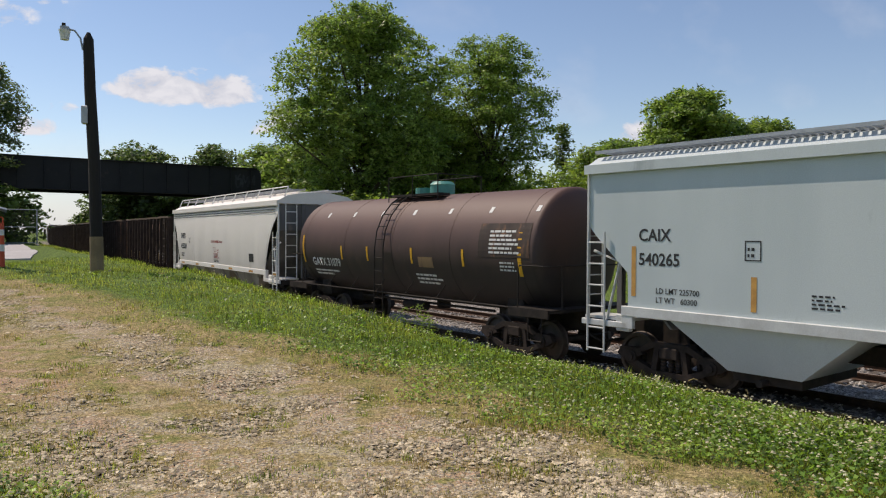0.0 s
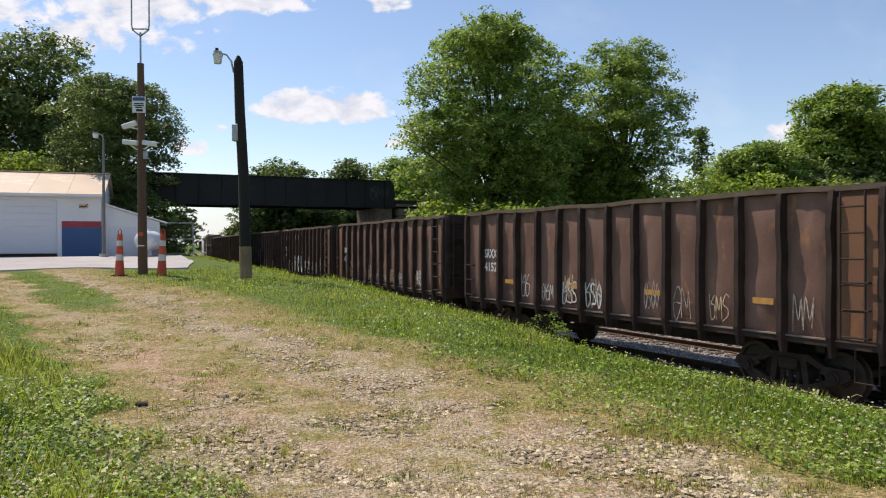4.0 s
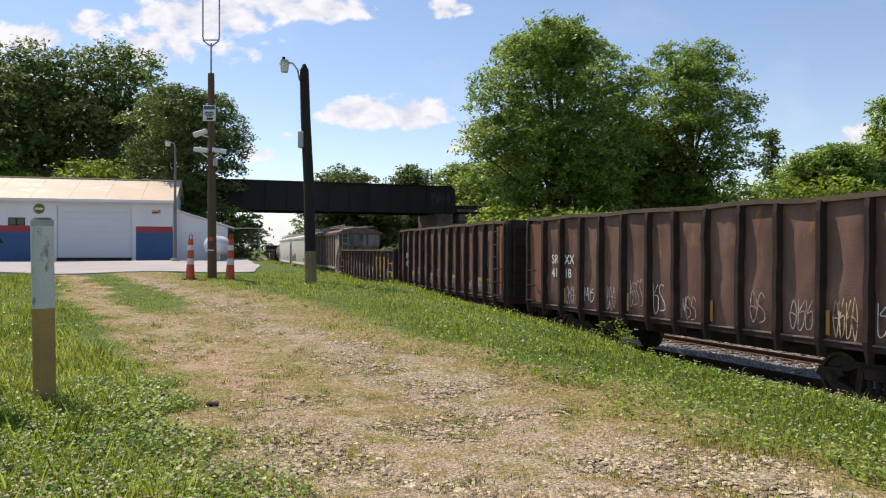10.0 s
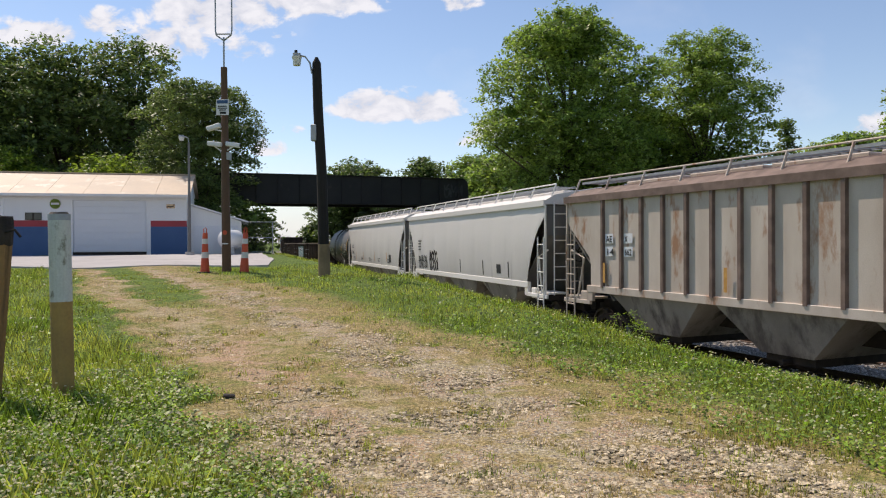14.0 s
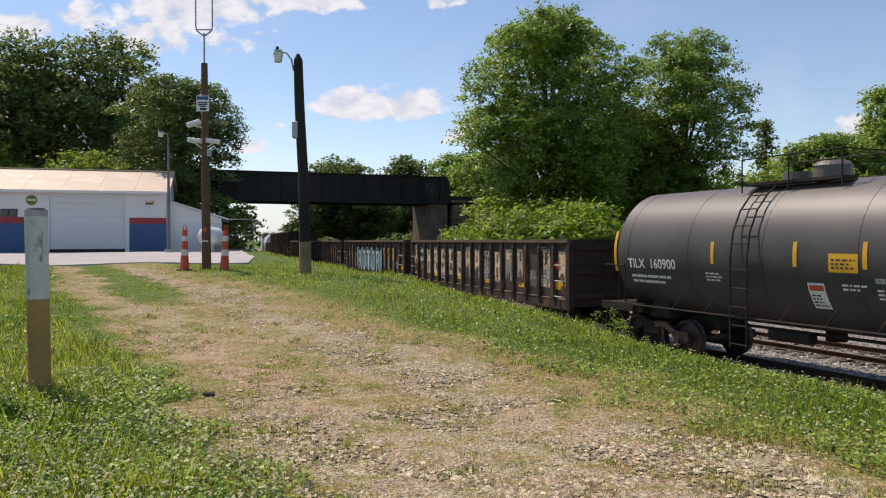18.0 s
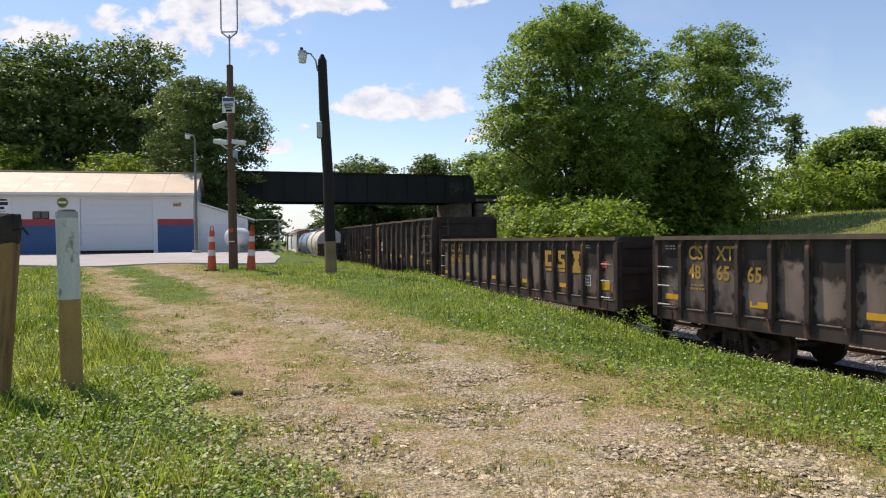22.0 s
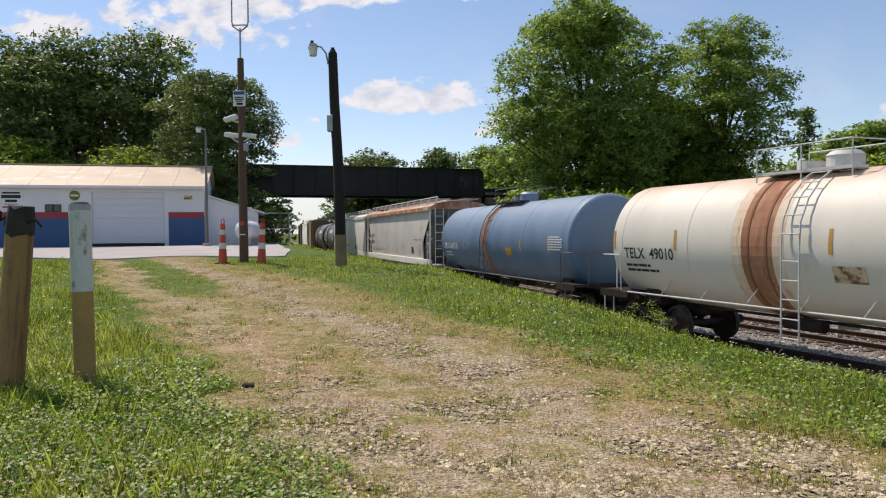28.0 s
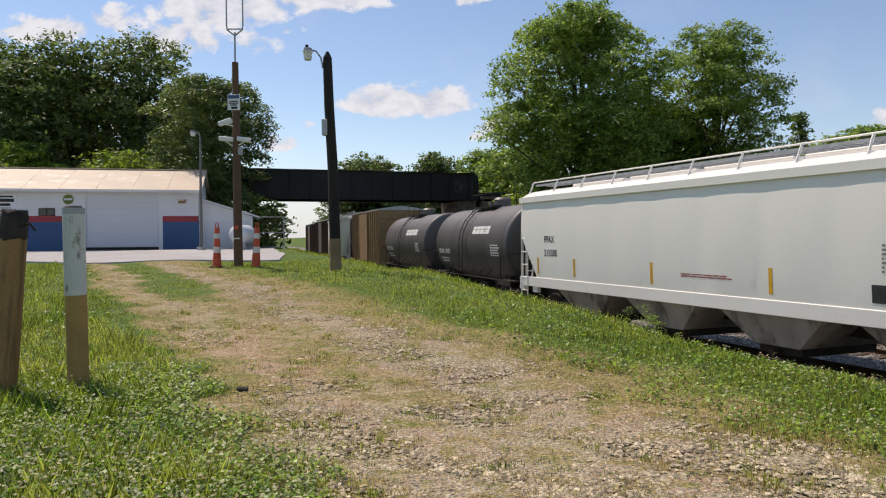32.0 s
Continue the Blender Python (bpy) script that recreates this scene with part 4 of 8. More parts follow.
    if not low:
        ladder(car, L / 2 - pitch * 0.5, yo - 0.05, 1.15, H - 0.12, 0.42, cap_mat if seed % 3 == 0 else rib_mat, 0.4, r=0.017)
        ladder(car, L / 2 + 0.14, -1.1, 1.15, H - 0.1, 0.42, rib_mat, 0.4, along=False)
    for s in (-1, 1):
        for k in range(3):
            z = z0 + 0.15 + 0.42 * k
            bm = tube_bm([(s * (L / 2 - 0.2), yo + 0.02, z), (s * (L / 2 - 0.2), yo - 0.06, z), (s * (L / 2 - 0.62), yo - 0.06, z), (s * (L / 2 - 0.62), yo + 0.02, z)], 0.015, 6)
            part("grab_iron", bm, M_PALE if low else rib_mat, car)
        bm = tube_bm([(s * (L / 2 - 0.15), -1.5, z0), (s * (L / 2 - 0.15), -1.5, 0.5), (s * (L / 2 - 0.55), -1.5, 0.5), (s * (L / 2 - 0.55), -1.5, z0)], 0.018, 6)
        part("stirrup_step", bm, rib_mat, car)
    running_gear(car, L, 2.1, mid)
    surf = lambda x, z: yp - (0.088 if not low else 0.026)
    return car, L, pitch, surf


def hopper(label, rear, front, material, cap_mat, eave=4.15, sill=1.32, bays=3, ribs=0, rib_mat=None, curved=True, cut=1.35, cut_h=1.35, seed=1, walk_rails=True, roof_mat=None, bay_mat=None, belly=0.0, full_sill=False, knee=None):
    car, length, mid = thing_car("covered_hopper_car", label, rear, front, "hopper car")
    L = length - 0.75
    tuck = 0.05 if full_sill else cut
    hw = 1.58

    def surf0(z):
        if not curved:
            return -hw + 0.06 + belly * ((z - sill) / (eave - sill) - 0.4) ** 2
        t = (z - sill) / (eave - sill)
        return -(hw - 0.10 + 0.10 * math.sin(math.pi * (0.25 + 0.6 * t)))

    # side sheets with cut corners
    def sheet(side):
        bm = bmesh.new()
        nz, nx = 12, 96
        g = []
        for j in range(nz + 1):
            z = sill + (eave - sill) * j / nz
            k = max(0.0, 1 - (z - sill) / cut_h)
            inset = cut * (k if full_sill else k ** 0.55 if curved else min(1.0, k * 1.75)) if k > 0 else 0.0
            if knee:
                # the end slants in from the eave to the knee and drops straight below it
                inset = cut * min(max((eave - 0.2 - z) / (eave - 0.2 - knee), 0.0), 1.0)
            x1 = L / 2 - 0.12 - inset
            row = []
            for i in range(nx + 1):
                x = -x1 + 2 * x1 * i / nx
                ripple = 0.022 * abs(math.sin(x * math.pi / 1.75)) ** 0.6 * math.sin(math.pi * j / nz) ** 0.5 if (curved and 0 < i < nx) else 0
                row.append(bm.verts.new((x, side * (-surf0(z) + ripple), z)))
            g.append(row)
        for j in range(nz):
            for i in range(nx):
                bm.faces.new((g[j][i], g[j][i + 1], g[j + 1][i + 1], g[j + 1][i]))
        return part("side_sheet", bm, material, car, smooth=True)

    sheet(-1)
    sheet(1)
    roof_mat = roof_mat or material
    bm = bmesh.new()
    prof = [(-hw, eave - 0.10), (-hw, eave), (-1.2, eave + 0.19), (-0.5, eave + 0.30), (0.5, eave + 0.30), (1.2, eave + 0.19), (hw, eave), (hw, eave - 0.10)]
    loft(bm, [[(x, y, z) for y, z in prof] for x in (-L / 2 + 0.1, -L / 2 + 0.16, L / 2 - 0.16, L / 2 - 0.1)])
    part("roof", bm, roof_mat, car)
    for s in (-1, 1):
        bm = box_bm(-L / 2 + 0.08, L / 2 - 0.08, s * (hw + 0.02) - 0.02, s * (hw + 0.02) + 0.02, eave - 0.15, eave + 0.02)
        part("eave_rail", bm, roof_mat, car)
        bm = box_bm(-L / 2 + tuck, L / 2 - tuck, s * 1.52 - 0.06, s * 1.52 + 0.06, sill - (0.24 if full_sill else 0.13), sill + 0.05, 0.01)
        part("side_sill", bm, cap_mat, car)
        for e in (-1, 1) if s < 0 else ():
            xe = e * (L / 2 - tuck - 0.13)
            part("sill_tab", box_bm(xe - 0.13, xe + 0.13, s * 1.52 - 0.05, s * 1.52 + 0.05, sill - 0.36, sill - 0.10, 0.01), cap_mat, car)
            part("end_step_rail", box_bm(min(xe, e * L / 2), max(xe, e * L / 2), s * 1.53 - 0.04, s * 1.53 + 0.04, 1.0, 1.11, 0.01), cap_mat, car)
            part("corner_post", box_bm(e * (L / 2 - 0.14) - 0.025, e * (L / 2 - 0.14) + 0.025, s * 1.53 - 0.025, s * 1.53 + 0.025, 1.1, eave - 0.1), cap_mat, car)
    # slope sheets at the ends and the bays below
    for s in (-1, 1):
        bm = bmesh.new()
        xi, xo = s * (L / 2 - cut - 1.0), s * (L / 2 - 0.2)
        zs = eave - 0.35 if knee else sill + min(cut_h, 1.35) + 0.1
        loft(bm, [[(xo, -1.45, eave - 0.12), (xo, 1.45, eave - 0.12), (xo - s * 0.06, 1.45, eave - 0.12), (xo - s * 0.06, -1.45, eave - 0.12)],
                  [(xo, -1.45, zs), (xo, 1.45, zs), (xo - s * 0.06, 1.45, zs), (xo - s * 0.06, -1.45, zs)],
                  [(xi, -1.42, sill - 0.3), (xi, 1.42, sill - 0.3), (xi - s * 0.06, 1.42, sill - 0.3), (xi - s * 0.06, -1.42, sill - 0.3)]])
        # sloped ends take a darker colour that includes their shade
        part("slope_sheet", bm, M_BAY if ribs else M_SHADE_GRIME, car)
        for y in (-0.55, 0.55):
            part("end_post", box_bm(xo - 0.05, xo + 0.07, y - 0.07, y + 0.07, 1.15, eave - 0.1), M_SHADE_GRIME if not ribs else M_RIB_BROWN, car)
        bm = box_bm(min(s * (L / 2 - cut - 0.7), s * (L / 2)), max(s * (L / 2 - cut - 0.7), s * (L / 2)), -0.3, 0.3, 0.62, 1.05)
        add_box(bm, s * (L / 2 - 0.1) - 0.1, s * (L / 2 - 0.1) + 0.1, -1.5, 1.5, 0.95, 1.12)
        part("draft_sill", bm, M_STEEL_DARK, car)
        part("end_platform", box_bm(min(s * (L / 2 - 1.1), s * L / 2), max(s * (L / 2 - 1.1), s * L / 2), -1.45, -0.8, 1.12, 1.17), cap_mat, car)
        lm = cap_mat
        ladder(car, s * (L / 2 - 0.38), -1.58, 0.5, min(sill + cut_h + 0.12, sill + 1.4), 0.42, lm, 0.4, r=0.018)
        ladder(car, s * (L / 2 + 0.02), -1.1, 1.1, eave - 0.05, 0.42, lm, 0.38, along=False, r=0.016)
        part("jacking_pad", box_bm(s * (L / 2 - 1.0) - 0.16, s * (L / 2 - 1.0) + 0.16, -1.54, -1.4, sill - 0.42, sill - 0.11, 0.02), cap_mat, car)
        bm = tube_bm([(s * (L / 2 - 0.55), -1.45, 1.1), (s * (L / 2 - 0.85), -1.42, 2.2), (s * (L / 2 - 0.2), -1.42, 2.4)], 0.03, 6)
        part("end_brace", bm, cap_mat, car)
    if not bay_mat:
        brake_wheel(car, L / 2 - 0.1, -0.5, 2.35)
    span = L - 2 * cut - 1.5
    for k in range(bays):
        xc = -span / 2 + span * (k + 0.5) / bays
        w = span / bays
        bm = bmesh.new()
        ring = lambda hw2, ya, z: [(xc - hw2, -ya, z), (xc + hw2, -ya, z), (xc + hw2, ya, z), (xc - hw2, ya, z)]
        loft(bm, [ring(w * 0.43, 1.46, sill - 0.02), ring(w * 0.43, 1.46, sill - 0.14), ring(w * 0.17, 1.16, 0.46)])
        part("hopper_bay", bm, bay_mat or M_BAY, car)
        bm = box_bm(xc - w * 0.16, xc + w * 0.16, -1.05, 1.05, 0.3, 0.46)
        add_tube(bm, [(xc, -1.3, 0.34), (xc, 1.3, 0.34)], 0.06, 8)
        part("outlet_gate", bm, M_STEEL_DARK, car)
    part("centre_sill", box_bm(-span / 2, span / 2, -0.2, 0.2, 0.7, 1.0), M_STEEL_DARK, car)
    if ribs:
        def rmesh():
            bm = bmesh.new()
            loft(bm, [[(-0.06, -hw + 0.07, z), (-0.045, -hw - 0.02, z), (0.045, -hw - 0.02, z), (0.06, -hw + 0.07, z)] for z in (sill + 0.02, eave - 0.08)])
            return mesh_of("side_rib", bm, rib_mat)
        me = shared(("hrib", eave, sill), rmesh)
        for k in range(ribs):
            x = -L / 2 + 0.3 + (L - 0.6) * k / (ribs - 1)
            if abs(x) < L / 2 - cut - 0.1:
                part("side_rib", me, rib_mat, car, at=(x, 0, 0))
    elif curved:
        pass
    # running boards, hatches
    for y in (-0.75, 0.75) if walk_rails else (-1.12, 1.12):
        bm = bmesh.new()
        zb = eave - (0.0 if walk_rails else 0.14)
        n = int(L / (0.22 if walk_rails else 0.13))
        add_box(bm, -L / 2 + 0.2, L / 2 - 0.2, y - 0.30, y - 0.27, zb + 0.38, zb + 0.44)
        add_box(bm, -L / 2 + 0.2, L / 2 - 0.2, y + 0.27, y + 0.30, zb + 0.38, zb + 0.44)
        for k in range(n):
            x = -L / 2 + 0.25 + (L - 0.5) * k / (n - 1)
            add_box(bm, x - 0.035, x + 0.035, y - 0.27, y + 0.27, zb + 0.40, zb + 0.42)
        part("running_board", bm, M_GALV, car)
    n = max(6, int(L / 1.5)) if walk_rails else -1
    for k in range(n + 1):
        x = -L / 2 + 0.2 + (L - 0.4) * k / n
        bm = tube_bm([(x, -1.3, eave + 0.10), (x, -1.12, eave + 0.50)], 0.028, 6)
        part("board_bracket", bm, cap_mat, car)
    if walk_rails:
        part("edge_rail", tube_bm([(-L / 2 + 0.2, -1.12, eave + 0.50), (L / 2 - 0.2, -1.12, eave + 0.50)], 0.022, 6), cap_mat, car)
    bm = bmesh.new()
    for k in range(5):
        x = -L / 2 + 1.2 + (L - 2.4) * (k + 0.5) / 5
        add_box(bm, x - (L - 2.4) / 11, x + (L - 2.4) / 11, -0.3, 0.3, eave + 0.29, eave + 0.40, 0.02)
    part("hatch_cover", bm, material, car)
    running_gear(car, L, 1.75, mid)
    bulge = lambda x, z: 0.022 * abs(math.sin(x * math.pi / 1.75)) ** 0.6 * math.sin(math.pi * min(max((z - sill) / (eave - sill), 0), 1)) ** 0.5 if curved else 0.0
    return car, L, (lambda x, z: surf0(z) - bulge(x, z) - 0.006)


def tank_car(label, rear, front, material, frame_mat, R=1.43, zc=2.33, seed=1, band=None, band_x=(-0.75, -0.2), dome_mat=None, rail_mat=None, lad=-0.45, wash=None):
    car, length, mid = thing_car("tank_car", label, rear, front, "tank car")
    L = length - 1.15
    T = L - 0.55
    rail_mat = rail_mat or frame_mat
    bm = bmesh.new()
    n = 48
    rings = []
    for x, r in [(-T / 2, 0.02)] + [(-T / 2 + 0.30 * (1 - math.cos(a)), R * math.sin(a)) for a in (0.25, 0.5, 0.8, 1.1, 1.35, 1.571)] + [(-T / 2 + 0.32 + (T - 0.64) * k / 8, R) for k in range(9)] + [(T / 2 - 0.30 * (1 - math.cos(a)), R * math.sin(a)) for a in (1.571, 1.35, 1.1, 0.8, 0.5, 0.25)] + [(T / 2, 0.02)]:
        rings.append([(x, r * math.cos(6.2832 * k / n), zc + r * math.sin(6.2832 * k / n)) for k in range(n)])
    loft(bm, rings)
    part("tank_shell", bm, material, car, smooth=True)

    def ring_part(name, x0, x1, r, m, a0=0.0, a1=6.2832):
        bm = bmesh.new()
        q = 48
        rows = [[(x, rr * math.cos(a0 + (a1 - a0) * k / q), zc + rr * math.sin(a0 + (a1 - a0) * k / q)) for k in range(q + 1)] for x, rr in ((x0, R - 0.01), (x0, r), (x1, r), (x1, R - 0.01))]
        loft(bm, rows, close=False, caps=False)
        return part(name, bm, m, car, smooth=False)

    for k in range(5):
        ring_part("weld_seam", -T / 2 + 0.68 + (T - 1.36) * k / 4 - 0.02, -T / 2 + 0.68 + (T - 1.36) * k / 4 + 0.02, R + 0.006, material)
    if band:
        mid_x, half_x = (band_x[0] + band_x[1]) / 2, (band_x[1] - band_x[0]) / 2
        if wash:
            ring_part("rust_wash", mid_x - half_x * 1.7, mid_x + half_x * 1.7, R + 0.004, wash)
        ring_part("rust_streaked_band", *band_x, R + 0.008, band)
        for q in (-0.55, 0.6):
            ring_part("weld_ridge", mid_x + half_x * q - 0.03, mid_x + half_x * q + 0.03, R + 0.02, M_GON_RED)
    # underframe, saddles, walk
    for s in (-1, 1):
        bm = box_bm(min(s * (T / 2 - 2.6), s * L / 2), max(s * (T / 2 - 2.6), s * L / 2), -0.32, 0.32, 0.66, 1.12, 0.02)
        part("stub_sill", bm, M_STEEL_DARK, car)
        bm = bmesh.new()
        x = s * (L / 2 - 1.6)
        add_prism(bm, [(x - 0.35, 0.85), (x + 0.35, 0.85), (x + 0.25, zc - 1.05), (x - 0.25, zc - 1.05)], -0.95, 0.95)
        part("saddle", bm, M_STEEL_DARK, car)
        x0, x1 = s * (L / 2 - 1.25), s * (L / 2)
        bm = box_bm(min(x0, x1), max(x0, x1), -1.5, 1.5, 1.08, 1.15)
        add_box(bm, min(x0, x1), max(x0, x1), -1.52, -1.46, 0.98, 1.16)
        part("end_platform", bm, M_STEEL_DARK, car)
        bm = bmesh.new()
        add_tube(bm, [(s * (L / 2 - 0.95), -1.5, 1.15), (s * (L / 2 - 0.95), -1.5, 1.95), (s * (L / 2 - 0.9), -1.5, 2.05), (s * (L / 2 - 0.15), -1.5, 2.05), (s * (L / 2 - 0.06), -1.4, 2.05), (s * (L / 2 - 0.06), 1.4, 2.05)], 0.017, 6)
        add_tube(bm, [(s * (L / 2 - 0.06), -1.0, 1.1), (s * (L / 2 - 0.06), -1.0, 2.05)], 0.02, 6)
        part("hand_rail", bm, rail_mat, car)
        bm = tube_bm([(s * (L / 2 - 0.2), -1.5, 1.1), (s * (L / 2 - 0.2), -1.5, 0.5), (s * (L / 2 - 0.62), -1.5, 0.5), (s * (L / 2 - 0.62), -1.5, 1.1)], 0.02, 6)
        part("stirrup_step", bm, rail_mat, car)
    for y in (-1.50, 1.50):
        bm = tube_bm([(-L / 2 + 1.0, y, 1.14), (L / 2 - 1.0, y, 1.14)], 0.022, 6)
        part("side_rail", bm, rail_mat, car)
        for k in range(6):
            x = -L / 2 + 2.6 + (L - 5.2) * k / 5
            bm = tube_bm([(x, y, 1.12), (x + 0.1, y * 0.82, zc - 0.86)], 0.012, 6)
            part("rail_bracket", bm, rail_mat, car)
    bm = tube_bm([(-L / 2 + 3, -0.35, 0.85), (L / 2 - 3, -0.35, 0.85)], 0.035, 6)
    add_tube(bm, [(-0.5, -0.55, 0.78), (0.5, -0.55, 0.78)], 0.13, 10)
    part("brake_gear", bm, M_STEEL_DARK, car)
    part("bottom_outlet", tube_bm([(0.6, 0, zc - R + 0.1), (0.6, 0, 0.72)], 0.2, 12), frame_mat, car)
    # ladder bent over the shell and the top platform
    xl = lad
    for a in (-0.22, 0.22):
        pts = [(xl + a, -1.56, 0.55), (xl + a, -1.56, zc)] + [(xl + a, (R + 0.12) * -math.cos(q), zc + (R + 0.12) * math.sin(q)) for q in (0.3, 0.6, 0.9, 1.15)]
        part("ladder_rail", tube_bm(pts, 0.019, 6), rail_mat, car)
    z = 0.62
    while z < zc:
        part("ladder_rung", shared(("rung", rail_mat.name), lambda: mesh_of("ladder_rung", tube_bm([(-0.22, 0, 0), (0.22, 0, 0)], 0.014, 6), rail_mat)), rail_mat, car, at=(xl, -1.56, z))
        z += 0.36
    for q in (0.15, 0.38, 0.62, 0.86, 1.08):
        part("ladder_rung", SHARED[("rung", rail_mat.name)], rail_mat, car, at=(xl, (R + 0.12) * -math.cos(q), zc + (R + 0.12) * math.sin(q)))
    zt = zc + R
    bm = box_bm(-1.1, 1.3, -0.75, -0.35, zt - 0.04, zt + 0.02)
    add_box(bm, -1.1, 1.3, 0.35, 0.75, zt - 0.04, zt + 0.02)
    part("top_platform", bm, frame_mat, car)
    for y in (-0.78, 0.78):
        for x in (-1.1, 0.1, 1.3):
            part("railing_post", tube_bm([(x, y, zt - 0.18), (x, y, zt + 0.5)], 0.015, 6), rail_mat, car)
        part("top_railing", tube_bm([(-1.1, y, zt + 0.5), (1.3, y, zt + 0.5)], 0.015, 6), rail_mat, car)
    part("top_railing", tube_bm([(1.3, -0.78, zt + 0.5), (1.3, 0.78, zt + 0.5)], 0.015, 6), rail_mat, car)
    dm = dome_mat or material
    part("valve_housing", tube_bm([(0.5, 0, zt - 0.06), (0.5, 0, zt + 0.27)], 0.36, 20), dm, car)
    part("valve_cover", tube_bm([(0.5, 0, zt + 0.27), (0.5, 0, zt + 0.32), (0.5, 0, zt + 0.36)], 0.38, 20, 0.27), dm, car)
    part("fill_nozzle", tube_bm([(-0.35, 0, zt - 0.06), (-0.35, 0, zt + 0.22)], 0.28, 16), dm, car)
    running_gear(car, L, 1.5, mid)
    return car, L, (lambda x, z: -math.sqrt(max((R + 0.007) ** 2 - (z - zc) ** 2, 0.01)))


def boxcar(label, rear, front, material, top=4.6):
    car, length, mid = thing_car("boxcar", label, rear, front, "boxcar")
    L = length - 1.2
    part("body", box_bm(-L / 2, L / 2, -1.45, 1.45, 1.05, top - 0.25, 0.02), material, car)
    bm = bmesh.new()
    loft(bm, [[(x, y, z) for y, z in ((-1.5, top - 0.28), (-1.5, top - 0.2), (0, top), (1.5, top - 0.2), (1.5, top - 0.28))] for x in (-L / 2 - 0.04, L / 2 + 0.04)])
    part("roof", bm, M_GALV, car)
    me = shared(("boxrib", material.name, top), lambda: mesh_of("side_rib", box_bm(-0.06, 0.06, -1.53, -1.44, 1.05, top - 0.27, 0.015), material))
    for k in range(15):
        part("side_rib", me, material, car, at=(-L / 2 + 0.1 + (L - 0.2) * k / 14, 0, 0))
    d = part("sliding_door", box_bm(-1.5, 1.5, -1.60, -1.545, 1.12, top - 0.4, 0.01), material, car)
    part("door_track", box_bm(-3.4, 1.7, -1.60, -1.53, 1.0, 1.07), M_STEEL_DARK, car)
    part("side_sill", box_bm(-L / 2, L / 2, -1.5, 1.5, 0.85, 1.05), M_STEEL_DARK, car)
    ladder(car, L / 2 - 0.35, -1.57, 0.9, top - 0.4, 0.42, material)
    for k in range(4):
        part("end_corrugation", box_bm(L / 2, L / 2 + 0.07, -1.35, 1.35, 1.4 + 0.8 * k, 1.65 + 0.8 * k, 0.02), material, car)
    running_gear(car, L, 2.0, mid)
    return car, L, (lambda x, z: -1.545)


# ---- the train, from its leading car back; the numbers are length marks at the start ----
MARKS = [-8.8, 3.1, 16.6, 32.95, 46.94, 61.37, 75.91, 90.31, 104.62, 118.8, 133.42, 147.91, 163.77, 179.8, 196.5, 213.95,
         225.3, 240.9, 256.68, 272.28, 288.05, 302.38, 316.47, 333.7, 347.07, 362.62, 380.92, 399.37, 410.54, 422.03, 433.6, 448.0, 461.7, 475.42]
SPEED = 12.0


def marks(k):
    return MARKS[k + 1], MARKS[k]


def stamp(car, lines, x, z, size, material, surf, gap=1.35, bold=0.006, width=None):
    for k, body in enumerate(lines):
        letter(car, body, size, material, surf, x, z - k * size * gap, width, bold)


def strips(car, xs, z0, z1, w, material, surf):
    for x in xs:
        patch(car, "reflective_strip", x - w / 2, x + w / 2, z0, z1, material, surf, 3)


